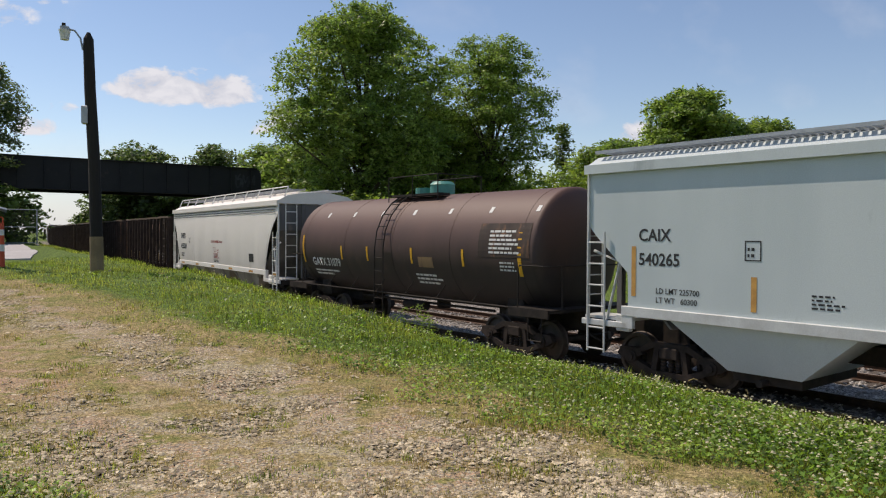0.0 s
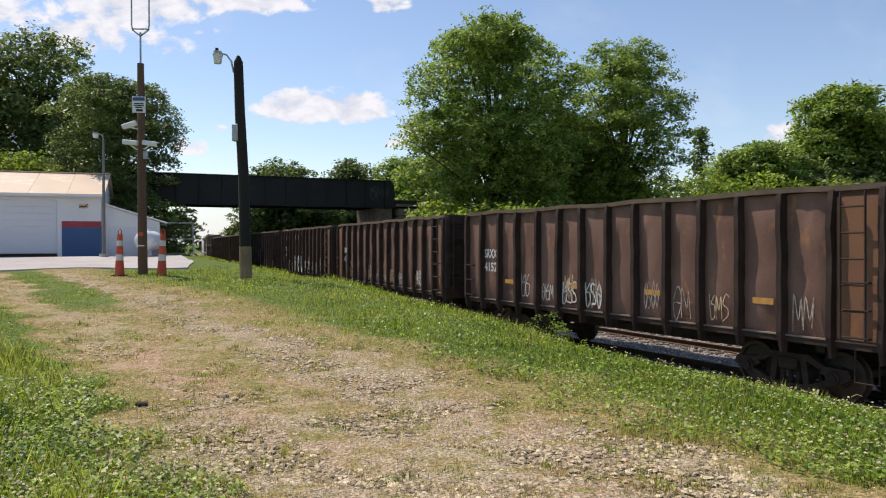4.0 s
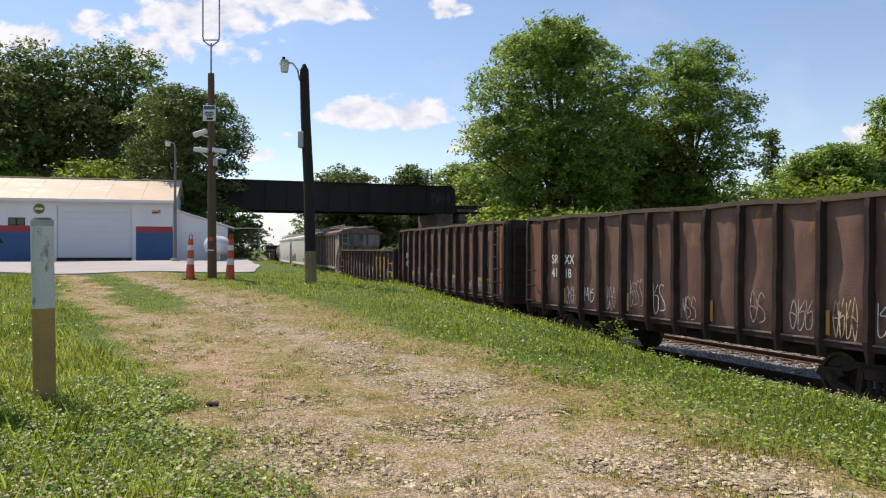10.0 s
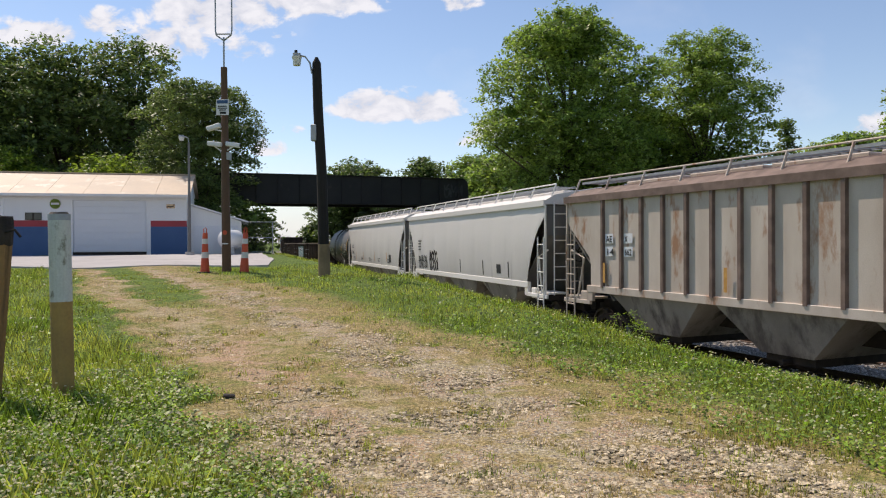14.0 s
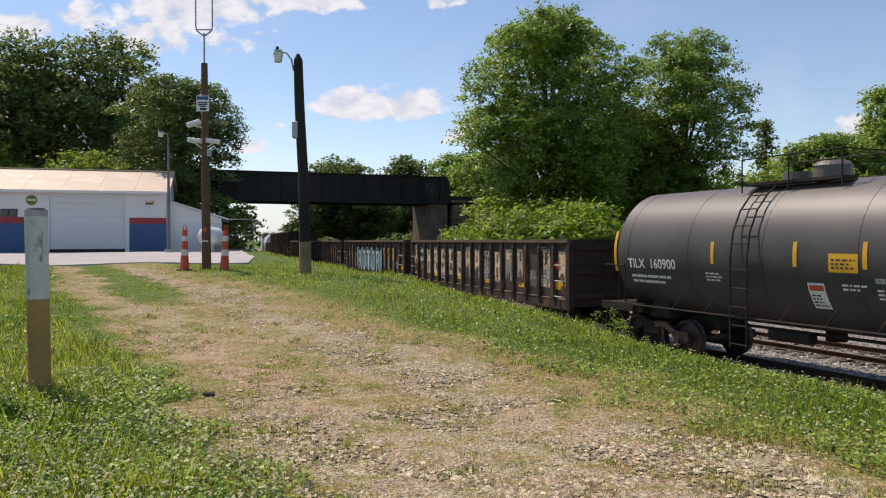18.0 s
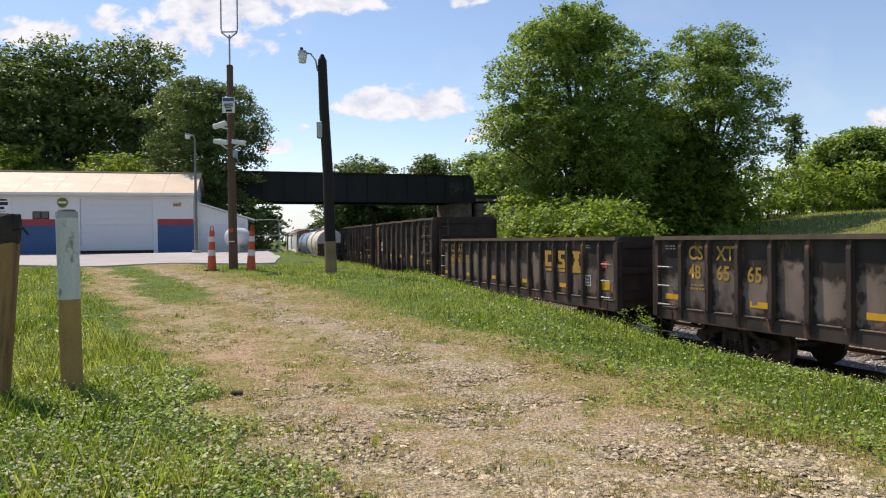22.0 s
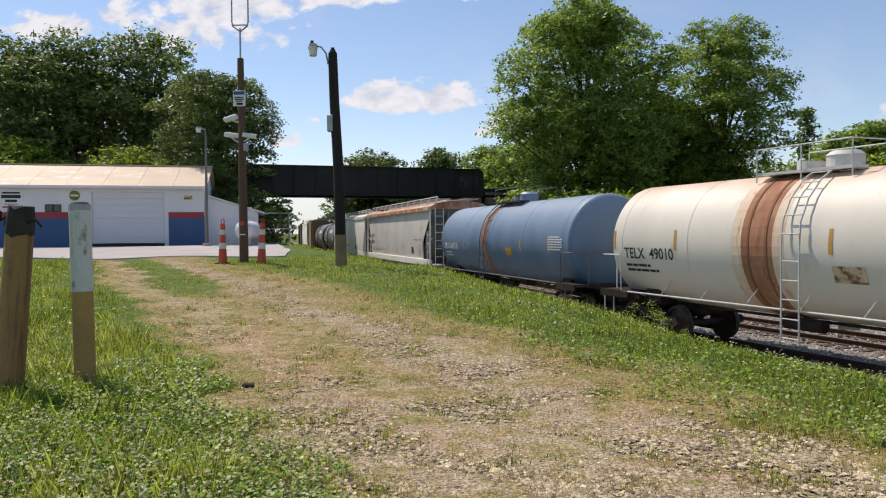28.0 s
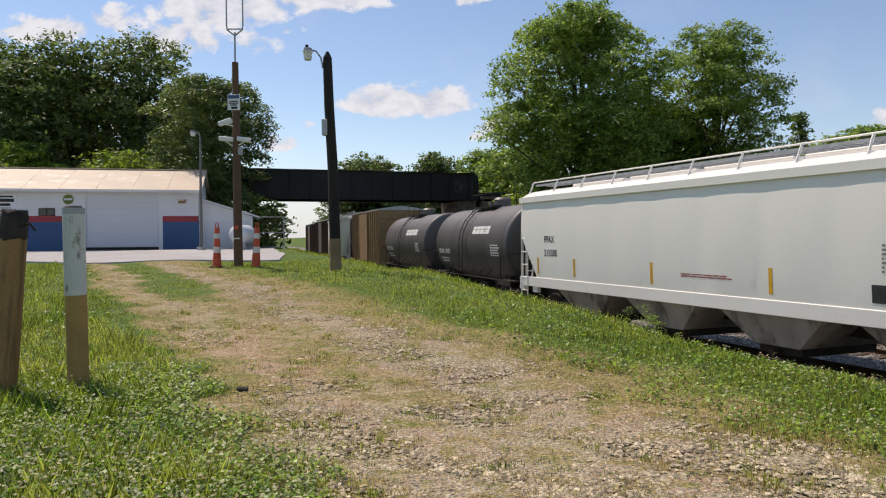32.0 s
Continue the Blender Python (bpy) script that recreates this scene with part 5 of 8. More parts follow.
def build_train():
    # pale grey hopper
    car, L, sf = hopper("pale grey covered hopper car with black lettering", *marks(0), M_GREY_HOPPER, M_PALE, 4.0, 1.36, 2, cut=1.0, cut_h=1.5, curved=False, seed=2, bay_mat=M_GREY_HOPPER, walk_rails=False)
    stamp(car, ["CAIX", "540265"], -L / 2 + 1.36, 2.6, 0.22, M_BLACK_PAINT, sf, 1.95)
    stamp(car, ["LD LMT 225700", "LT WT   60300"], -L / 2 + 1.75, 1.68, 0.10, M_BLACK_PAINT, sf, 1.6, 0.002)
    strips(car, (-L / 2 + 1.25,), 1.6, 2.5, 0.1, M_AMBER, sf)
    strips(car, (-1.9, 1.3, 3.9), 1.5, 2.05, 0.1, M_AMBER, sf)
    small_print(car, -0.95, 1.62, 0.5, 0.24, 4, M_BLACK_PAINT, sf, 3)
    small_print(car, -2.02, 2.36, 0.2, 0.2, 2, M_BLACK_PAINT, sf, 4)
    for x0, x1, z0, z1 in ((-2.07, -2.05, 2.3, 2.62), (-1.8, -1.78, 2.3, 2.62), (-2.07, -1.78, 2.3, 2.32), (-2.07, -1.78, 2.6, 2.62)):
        patch(car, "stencil_border", x0, x1, z0, z1, M_BLACK_PAINT, sf, 1)
    for k in range(5):
        patch(car, "sheet_seam", -L / 2 + 2.6 + 2.1 * k - 0.012, -L / 2 + 2.6 + 2.1 * k + 0.012, 1.4, 4.0, M_WHITE_HOPPER, lambda x, z: sf(x, z) + 0.008, 2)
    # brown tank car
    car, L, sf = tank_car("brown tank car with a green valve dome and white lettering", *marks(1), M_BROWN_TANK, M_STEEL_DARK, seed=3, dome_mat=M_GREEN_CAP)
    stamp(car, ["GATX 31079"], -L / 2 + 1.4, 1.74, 0.24, M_WHITE_PAINT, sf)
    small_print(car, -L / 2 + 1.4, 1.46, 1.8, 0.2, 2, M_WHITE_PAINT, sf, 5)
    strips(car, (-2.8, -1.3, 0.95, 3.15), 1.95, 2.35, 0.085, M_YELLOW, sf)
    patch(car, "yellow_strip", -L / 2 + 0.8, -L / 2 + 0.9, 1.8, 2.65, M_YELLOW, sf, 6)
    patch(car, "yellow_strip", L / 2 - 1.05, L / 2 - 0.93, 1.8, 2.75, M_YELLOW, sf, 6)
    patch(car, "notice_plate", 1.25, 1.9, 1.87, 2.13, M_BOXCAR, sf)
    patch(car, "data_panel", 3.75, 5.5, 2.2, 2.95, M_GON_BLACK, sf, 6, "dark data panel with small print")
    small_print(car, 4.15, 2.28, 1.2, 0.56, 6, M_WHITE_PAINT, lambda x, z: sf(x, z) - 0.006, 7)
    small_print(car, 4.5, 1.9, 0.7, 0.24, 3, M_WHITE_PAINT, sf, 8)
    small_print(car, 1.0, 1.45, 1.2, 0.3, 3, M_WHITE_PAINT, sf, 9)
    for k in range(7):
        patch(car, "white_tick", -L / 2 + 2 + k * 1.6, -L / 2 + 2.12 + k * 1.6, 3.2, 3.33, M_WHITE_PAINT, sf, 2)
    # pale long hopper
    car, L, sf = hopper("dusty white covered hopper car with black lettering", *marks(2), M_WHITE_HOPPER, M_CREAM_HOPPER, 3.82, 1.36, 3, seed=4, cut_h=1.9)
    stamp(car, ["SHPX", "455069"], -L / 2 + 1.85, 2.46, 0.255, M_BLACK_PAINT, sf, 1.9, 0.01)
    stamp(car, ["DO NOT HAMMER ON CAR"], -0.6, 2.3, 0.1, M_RED_PAINT, sf, bold=0.004)
    stamp(car, ["WARNING", "DO NOT APPLY VIBRATORS", "TO ANY PART OF CAR BODY"], -0.25, 2.06, 0.05, M_RED_PAINT, sf, 1.7, 0.0)
    small_print(car, -0.25, 1.66, 0.85, 0.22, 4, M_RED_PAINT, sf, 11)
    small_print(car, -0.25, 1.5, 0.85, 0.12, 2, M_BLACK_PAINT, sf, 10)
    patch(car, "plate_mark", -L / 2 + 3.35, -L / 2 + 3.57, 2.24, 2.48, M_BLACK_PAINT, sf)
    patch(car, "plate_face", -L / 2 + 3.37, -L / 2 + 3.55, 2.26, 2.46, M_WHITE_HOPPER, lambda x, z: sf(x, z) - 0.005)
    stamp(car, ["C"], -L / 2 + 3.42, 2.29, 0.1, M_BLACK_PAINT, lambda x, z: sf(x, z) - 0.009, bold=0.003)
    small_print(car, -L / 2 + 1.85, 1.62, 0.7, 0.2, 2, M_BLACK_PAINT, sf, 12)
    patch(car, "stencil_plate", L / 2 - 3.2, L / 2 - 2.7, 1.65, 1.95, M_BLACK_PAINT, sf)
    strips(car, [-L / 2 + 2.2 + 2.6 * k for k in range(6)], 1.27, 1.34, 0.5, M_AMBER, lambda x, z: -1.584)
    for zz in (3.42, 3.51, 3.60):
        patch(car, "pressed_bead", -L / 2 + 0.3, L / 2 - 0.3, zz, zz + 0.035, M_SHADE_GRIME, lambda x, z: sf(x, z) - 0.015, 4)
    # high-sided gondolas
    names = ["", "SRXX|4152", "SRXX|4130", "SRXX|4101", "SRXX|4103", "SRXX|4155", "SRXX|4118", "SRXX|4120"]
    for k in range(3, 11):
        red = k == 6
        car, L, pitch, sf = gondola("rusty brown high-sided gondola car, dented, with graffiti scrawls" if not red else "brown high-sided gondola car with big white graffiti letters",
                                    *marks(k), 3.57, M_GON_BROWN, M_GON_RIB, M_GON_CAP, 14, False, k)
        if names[k - 3]:
            a, b = names[k - 3].split("|")
            if k == 9:
                for j in range(2):
                    x = -L / 2 + pitch * 2 + (-0.52, 0.16)[j]
                    letter(car, a[2 * j:2 * j + 2], 0.25, M_WHITE_PAINT, sf, x, 2.27, None, 0.006)
                    letter(car, b[2 * j:2 * j + 2], 0.25, M_WHITE_PAINT, sf, x, 1.9, None, 0.006)
            else:
                letter(car, a, 0.25, M_WHITE_PAINT, sf, -L / 2 + pitch + 0.13, 2.27, 0.68, 0.006)
                letter(car, b, 0.25, M_WHITE_PAINT, sf, -L / 2 + pitch + 0.13, 1.9, 0.68, 0.006)
        rg = random.Random(70 + k)
        for i in range(2, 13):
            if rg.random() < 0.72:
                paint = rg.choice((M_WHITE_PAINT, M_CHALK, M_CHALK, M_CHALK, M_PEEL))
                scrawl(car, -L / 2 + pitch * i + 0.16 + rg.uniform(0, 0.12), 1.2 + rg.uniform(0, 0.15), (pitch - 0.42) * rg.uniform(0.7, 1), rg.uniform(0.22, 0.62), paint, sf, 100 * k + i, 0.022, 2 + i % 3)
        for j in (2, 5, 8, 11):
            patch(car, "reflective_strip", *((-L / 2 + pitch * j + 0.3, -L / 2 + pitch * j + 0.75, 1.6, 1.71) if k % 2 == 0 else (-L / 2 + pitch * j + 0.13, -L / 2 + pitch * j + 0.21, 1.2, 1.62)), M_YELLOW if red else M_AMBER, sf, 2)
        patch(car, "rust_bloom", *((-L / 2 + 0.12, -L / 2 + pitch * 0.85) if k % 2 else (L / 2 - pitch * 0.9, L / 2 - 0.14)), 1.15, 3.38, M_GON_RED, lambda x, z: sf(x, z) + 0.004, 5)
        if k == 4:
            for i in (5, 6):
                scrawl(car, -L / 2 + pitch * i + 0.15, 1.25, 0.58, 0.5, M_WHITE_PAINT, sf, 900 + i, 0.045, 3)
        if red:
            for x, body in ((4.12, "H"), (5.08, "O"), (6.05, "U"), (7.6, "A")):
                letter(car, body, 0.82, M_WHITE_PAINT, sf, -L / 2 + pitch * x, 1.18, 0.62, 0.08)
            for i in (2, 3, 7, 9, 10):
                scrawl(car, -L / 2 + pitch * i + 0.18, 1.2, 0.5, 0.45, M_WHITE_PAINT, sf, 660 + i, 0.022, 2)
        if k == 7:
            for i, body in enumerate("PEMS"):
                x = -L / 2 + pitch * 3.75 + 0.8 * i
                letter(car, body, 0.98, M_TEAL_DARK, sf, x, 1.25, 0.72, 0.07)
                letter(car, body, 1.02, M_WHITE_PAINT, lambda x, z: sf(x, z) + 0.005, x - 0.05, 1.22, 0.84, 0.12)
            for i in (8, 9, 11):
                scrawl(car, -L / 2 + pitch * i + 0.25, 1.2, 0.6, 0.45, M_CHALK, sf, 770 + i, 0.03, 3)
    # black gondola
    def black_gondola(k, number, seed, peel=False, label="black low-sided gondola car with yellow lettering"):
        car, L, pitch, sf = gondola(label, *marks(k), 2.66, M_GON_BLACK if peel else M_GON_WORN, M_GON_BLACK, M_GON_CAP, 16, True, seed)
        rg = random.Random(seed)
        if not peel:
            for j in range(2):
                letter(car, ("CS", "XT")[j], 0.30, M_GOLD, sf, -L / 2 + pitch * (1 + j) + 0.22, 2.15, None, 0.008)
            for j in range(3):
                letter(car, number[2 * j:2 * j + 2], 0.30, M_GOLD, sf, -L / 2 + pitch * (1 + j) + 0.22, 1.74, None, 0.008)
            # the owner's mark as plain shapes
            for j in range(3):
                x = -L / 2 + pitch * (11 + j) + 0.2
                bm = bmesh.new()
                shapes = (((0, 0.52, 2.22, 2.40), (0, 0.22, 1.92, 2.22), (0, 0.52, 1.74, 1.92), (0.04, 0.5, 1.56, 1.66)),
                          ((0, 0.5, 2.24, 2.40), (0, 0.2, 2.06, 2.24), (0.06, 0.46, 1.96, 2.06), (0.3, 0.5, 1.84, 1.96), (0, 0.5, 1.70, 1.84), (0.04, 0.5, 1.56, 1.66)),
                          ((0, 0.54, 2.28, 2.40), (0.08, 0.46, 2.12, 2.28), (0.16, 0.4, 1.98, 2.12), (0.08, 0.46, 1.84, 1.98), (0, 0.54, 1.56, 1.84)))[j]
                for x0, x1, z0, z1 in shapes:
                    bm.faces.new([bm.verts.new((x + 0.03 + a * 0.86, sf(0, 0), 1.68 + (b - 1.56) * 0.72)) for a, b in ((x0, z0), (x1, z0), (x1, z1), (x0, z1))])
                part("owner_mark", bm, M_GOLD, car)
        for j in (0, 3, 6, 9, 12):
            patch(car, "reflective_strip", -L / 2 + pitch * j + 0.3, -L / 2 + pitch * j + 0.78, 1.24, 1.36, M_YELLOW, sf, 2)
        patch(car, "defect_card", L / 2 - 0.85, L / 2 - 0.42, 1.3, 1.52, M_YELLOW, sf, 2)
        patch(car, "orange_card", L / 2 - 0.8, L / 2 - 0.55, 1.86, 2.04, M_CONE, sf, 2)
        for x0, x1, z0, z1 in ((-1.72, -1.42, 1.36, 1.385), (-1.72, -1.42, 1.615, 1.64), (-1.72, -1.695, 1.385, 1.615), (-1.445, -1.42, 1.385, 1.615)):
            patch(car, "stencil_border", L / 2 + x0, L / 2 + x1, z0, z1, M_WHITE_PAINT, sf, 1)
        small_print(car, L / 2 - 1.67, 1.43, 0.2, 0.16, 2, M_WHITE_PAINT, sf, seed)
        small_print(car, L / 2 - 1.8, 2.36, 0.45, 0.12, 2, M_CHALK, sf, seed + 2)
        small_print(car, -L / 2 + 0.3, 2.36, 0.45, 0.12, 2, M_CHALK, sf, seed + 3)
        small_print(car, -L / 2 + pitch + 0.3, 1.5, 0.5, 0.16, 2, M_GOLD, sf, seed + 1)
        for j in range(0 if k in (18, 19) else 9):
            i = rg.randrange(4, 15)
            scrawl(car, -L / 2 + pitch * i + 0.2, 1.25 + rg.uniform(0, 0.4), (pitch - 0.35) * rg.uniform(0.7, 1), rg.uniform(0.2, 0.5), M_CHALK, sf, seed * 10 + j, 0.026, 3 + j % 3)
        return car, L, pitch, sf

    car, L, pitch, sf = black_gondola(11, "486614", 31)
    for j, z, h, n in ((0, 1.7, 0.22, 2), (3, 1.36, 0.3, 2), (4, 1.75, 0.5, 1), (4, 1.1, 0.6, 1), (5, 1.4, 0.8, 1), (6, 1.5, 0.6, 1)):
        scrawl(car, -L / 2 + pitch * j + 0.2, z, pitch - 0.32, h, M_CHALK, sf, 310 + j + n, 0.024, n)
    # ribbed hopper
    car, L, sf = hopper("weathered ribbed covered hopper car with rust-brown ribs", *marks(12), M_RIB_HOPPER, M_RIB_HOPPER, 3.83, 1.45, 3, ribs=19, rib_mat=M_RIB_BROWN, curved=False, cut=1.2, cut_h=1.7, seed=6, roof_mat=M_RIB_BROWN)
    rib_x = [-L / 2 + 0.3 + (L - 0.6) * k / 18 for k in range(19)]
    for body, z, i in (("AE", 2.62, 2), ("X", 2.62, 3), ("14", 2.3, 2), ("662", 2.3, 3)):
        x = rib_x[i] + 0.1
        patch(car, "number_board", x, x + 0.36, z - 0.03, z + 0.21, M_SIGN, lambda x, z: sf(x, z) - 0.02, 2)
        letter(car, body, 0.16, M_BLACK_PAINT, lambda x, z: sf(x, z) - 0.026, x + 0.04, z, 0.28 if len(body) > 1 else 0.13, 0.004)
    patch(car, "stencil_plate", rib_x[14] + 0.16, rib_x[14] + 0.6, 1.75, 2.0, M_SHADE_GRIME, lambda x, z: sf(x, z) - 0.006, 2)
    strips(car, (-5.6, -1.2, 3.0), 1.6, 2.1, 0.1, M_AMBER, lambda x, z: sf(x, z) - 0.07)
    # two white hoppers
    car, L, sf = hopper("dusty white covered hopper car with dark graffiti low on its side", *marks(13), M_DUSTY_HOPPER, M_CREAM_HOPPER, 3.82, 1.38, 3, seed=8, cut_h=1.9)
    scrawl(car, -L / 2 + 2.0, 1.55, 1.4, 0.5, M_BLACK_PAINT, sf, 81, 0.06, 7)
    scrawl(car, -L / 2 + 3.8, 1.5, 1.2, 0.75, M_STEEL_DARK, sf, 82, 0.14, 4)
    small_print(car, -L / 2 + 2.0, 2.3, 0.6, 0.5, 4, M_BLACK_PAINT, sf, 83)
    patch(car, "stencil_plate", L / 2 - 4.0, L / 2 - 3.6, 1.6, 1.9, M_BLACK_PAINT, sf)
    for x in (-3, 0, 2.6, 5.0):
        patch(car, "scuff", x, x + 0.08, 1.5, 2.0, M_STEEL_DARK, sf, 2)
    car, L, sf = hopper("pale grey-white covered hopper car with black lettering", *marks(14), M_DUSTY_HOPPER, M_CREAM_HOPPER, 3.84, 1.36, 3, seed=9, cut_h=1.9)
    stamp(car, ["TILX", "54643"], -L / 2 + 1.7, 2.3, 0.22, M_BLACK_PAINT, sf, 1.7)
    strips(car, (-L / 2 + 1.4, -5.2, -2.6, 0.9, 4.2), 1.6, 2.1, 0.09, M_AMBER, sf)
    for k in range(5):
        small_print(car, -6 + 2.6 * k, 1.55, 0.7, 0.25, 3, M_BLACK_PAINT, sf, 90 + k)
    patch(car, "stencil_plate", L / 2 - 3.6, L / 2 - 3.1, 1.6, 2.0, M_BLACK_PAINT, sf)
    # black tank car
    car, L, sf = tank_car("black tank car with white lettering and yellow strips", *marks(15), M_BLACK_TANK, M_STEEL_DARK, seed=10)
    stamp(car, ["TILX  160900"], -L / 2 + 0.95, 2.0, 0.22, M_WHITE_PAINT, sf)
    small_print(car, -L / 2 + 1.0, 1.66, 1.7, 0.24, 2, M_WHITE_PAINT, sf, 101)
    strips(car, (-1.31, 0.8, 2.23), 2.15, 2.6, 0.09, M_YELLOW, sf)
    patch(car, "yellow_strip", -L / 2 + 0.4, -L / 2 + 0.5, 1.9, 2.85, M_YELLOW, sf, 6)
    patch(car, "yellow_strip", 4.33, 4.45, 1.85, 2.9, M_YELLOW, sf, 6)
    patch(car, "notice_plate", 1.52, 2.1, 2.08, 2.4, M_YELLOW, sf)
    small_print(car, 1.58, 2.14, 0.5, 0.2, 3, M_GON_BLACK, lambda x, z: sf(x, z) - 0.004, 105)
    patch(car, "data_panel", 3.4, 4.28, 2.02, 2.58, M_STEEL_DARK, sf, 4, "dark data panel with rows of white print")
    small_print(car, 3.43, 2.03, 0.82, 0.54, 9, M_WHITE_PAINT, lambda x, z: sf(x, z) - 0.004, 102)
    stamp(car, ["SODIUM HYDROXIDE SOLUTION"], 2.4, 1.93, 0.085, M_WHITE_PAINT, sf, bold=0.002, width=1.0)
    small_print(car, 2.4, 1.66, 0.9, 0.2, 3, M_WHITE_PAINT, sf, 103)
    small_print(car, 1.75, 1.78, 0.55, 0.14, 2, M_WHITE_PAINT, sf, 106)
    small_print(car, -1.55, 1.8, 0.6, 0.2, 3, M_WHITE_PAINT, sf, 107)
    patch(car, "warning_card", 1.02, 1.38, 1.42, 1.88, M_SIGN, sf, 3)
    small_print(car, 1.06, 1.46, 0.3, 0.24, 4, M_GON_BLACK, lambda x, z: sf(x, z) - 0.004, 108)
    patch(car, "warning_head", 1.05, 1.35, 1.74, 1.84, M_CONE, lambda x, z: sf(x, z) - 0.004, 2)
    patch(car, "stencil_plate", 3.23, 3.66, 1.5, 1.8, M_SIGN, sf, 3)
    patch(car, "stencil_face", 3.26, 3.63, 1.53, 1.77, M_BLACK_PAINT, lambda x, z: sf(x, z) - 0.004, 3)
    dm = part("placard", box_bm(-0.13, 0.13, -0.006, 0.006, -0.13, 0.13), M_SIGN, car, "white diamond placard with black border", at=pose(3.9, -1.54, 1.28, 0, 45, 0))
    part("placard_border", box_bm(-0.115, 0.115, -0.009, -0.006, -0.115, 0.115), M_BLACK_PAINT, dm)
    part("placard_face", box_bm(-0.105, 0.105, -0.012, -0.009, -0.105, 0.105), M_SIGN, dm)
    letter(car, "1824", 0.075, M_BLACK_PAINT, lambda x, z: -1.556, 3.81, 1.245, 0.18, 0.003)
    # gondola with peeling paint
    car, L, pitch, sf = black_gondola(16, "      ", 33, peel=True, label="brown-black gondola car with large flakes of peeling cream paint")
    rg = random.Random(5)
    for i in range(16):
        if i in (1, 9, 13):
            continue
        # the remains of large painted letters, flaked through to the dark steel
        x0, z0 = -L / 2 + pitch * i + 0.17 + rg.uniform(0, 0.06), 1.3 + rg.uniform(0, 0.1)
        w, h = pitch - rg.uniform(0.36, 0.5), rg.uniform(0.9, 1.08)
        patch(car, "peeling_paint", x0, x0 + w, z0, z0 + h, M_PEEL, lambda x, z: sf(x, z) + 0.006, 3)
        for k in range(rg.choice((1, 2, 2))):
            fx, fz = x0 + w * rg.uniform(0.2, 0.45), z0 + h * (0.12 + 0.42 * k + rg.uniform(0, 0.1))
            patch(car, "bare_steel", fx, fx + w * rg.uniform(0.28, 0.42), fz, fz + h * rg.uniform(0.16, 0.34), M_GON_BLACK if rg.random() < 0.6 else M_GON_RED, lambda x, z: sf(x, z) + 0.003, 2)
    for i, z, h in ((9, 1.35, 0.4), (9, 1.95, 0.35), (4, 1.2, 0.25)):
        scrawl(car, -L / 2 + pitch * i + 0.2, z, pitch - 0.4, h, M_WHITE_PAINT, sf, 333 + i + int(z * 10), 0.024, 3)
    letter(car, "AAGX", 0.2, M_WHITE_PAINT, sf, -L / 2 + pitch + 0.2, 2.15, 0.5, 0.005)
    letter(car, "8342", 0.2, M_WHITE_PAINT, sf, -L / 2 + pitch + 0.2, 1.78, 0.5, 0.005)
    # gondola with a painted word
    car, L, pitch, sf = black_gondola(17, "486506", 35, label="black gondola car with a large silver and teal graffiti word")
    bm = bmesh.new()
    for j in range(26):
        x = -L / 2 + 3.95 + 6.2 * j / 25
        a, b = 1.16 + 0.08 * math.sin(j * 2.1), 2.2 + 0.12 * math.sin(j * 1.3)
        v = [bm.verts.new((x, sf(x, a) - 0.086, a)), bm.verts.new((x, sf(x, b) - 0.086, b))]
        if j:
            bm.faces.new((last[0], v[0], v[1], last[1]))
        last = v
    part("teal_cloud", bm, M_TEAL, car)
    for j in range(5, 12):
        part("painted_rib", box_bm(-0.05, 0.05, -1.566, -1.562, 1.25, 2.2), M_SILVER if j % 2 else M_TEAL, car, at=(-L / 2 + pitch * j, 0, 0))
    for j, body in enumerate("ROTOR"):
        x = -L / 2 + 4.3 + 1.11 * j
        letter(car, body, 1.22, M_BLACK_PAINT, lambda x, z: sf(x, z) - 0.097, x - 0.05, 0.98, 1.16, 0.10)
        letter(car, body, 1.12, M_SILVER, lambda x, z: sf(x, z) - 0.103, x + 0.07, 1.06, 0.9, 0.02)
    black_gondola(18, "486565", 37)
    black_gondola(19, "486392", 39, label="rust-bloomed black gondola car with yellow lettering")
    for k in (20, 21):
        car, L, pitch, sf = gondola("dark brown high-sided gondola car with a ladder and yellow strips", *marks(k), 3.62, M_GON_DARK, M_RIB_WORN, M_GON_CAP, 11, False, k + 3)
        for j in (3, 5, 7):
            patch(car, "reflective_strip", -L / 2 + pitch * j + 0.35, -L / 2 + pitch * j + 0.8, 1.75, 1.87, M_YELLOW, sf, 2)
        for j in (0, 9, 10):
            for z in (1.95, 2.7):
                part("panel_stiffener", box_bm(-L / 2 + pitch * j, -L / 2 + pitch * (j + 1), -1.56, -1.43, z, z + 0.14, 0.02), M_GON_RED if j == 0 and k == 21 else M_RIB_WORN, car)
        patch(car, "rusted_panel", -L / 2 + 0.1, -L / 2 + pitch, 1.2, 3.4, M_GON_RED, sf, 3)
        letter(car, "BISX", 0.22, M_WHITE_PAINT, lambda x, z: sf(x, z) - 0.004, -L / 2 + pitch + 0.25, 2.3, 0.7, 0.006)
        if k == 20:
            letter(car, "54401", 0.22, M_WHITE_PAINT, lambda x, z: sf(x, z) - 0.004, -L / 2 + pitch + 0.25, 2.02, 0.7, 0.006)
        else:
            small_print(car, -L / 2 + pitch + 0.25, 2.02, 0.7, 0.2, 1, M_WHITE_PAINT, sf, 211)
        for j in range(6):
            scrawl(car, -L / 2 + pitch * (2 + 1.3 * j), 1.4, 0.45, 0.4, M_CHALK if j % 2 else M_PEEL, sf, 400 + 10 * k + j, 0.024, 3)
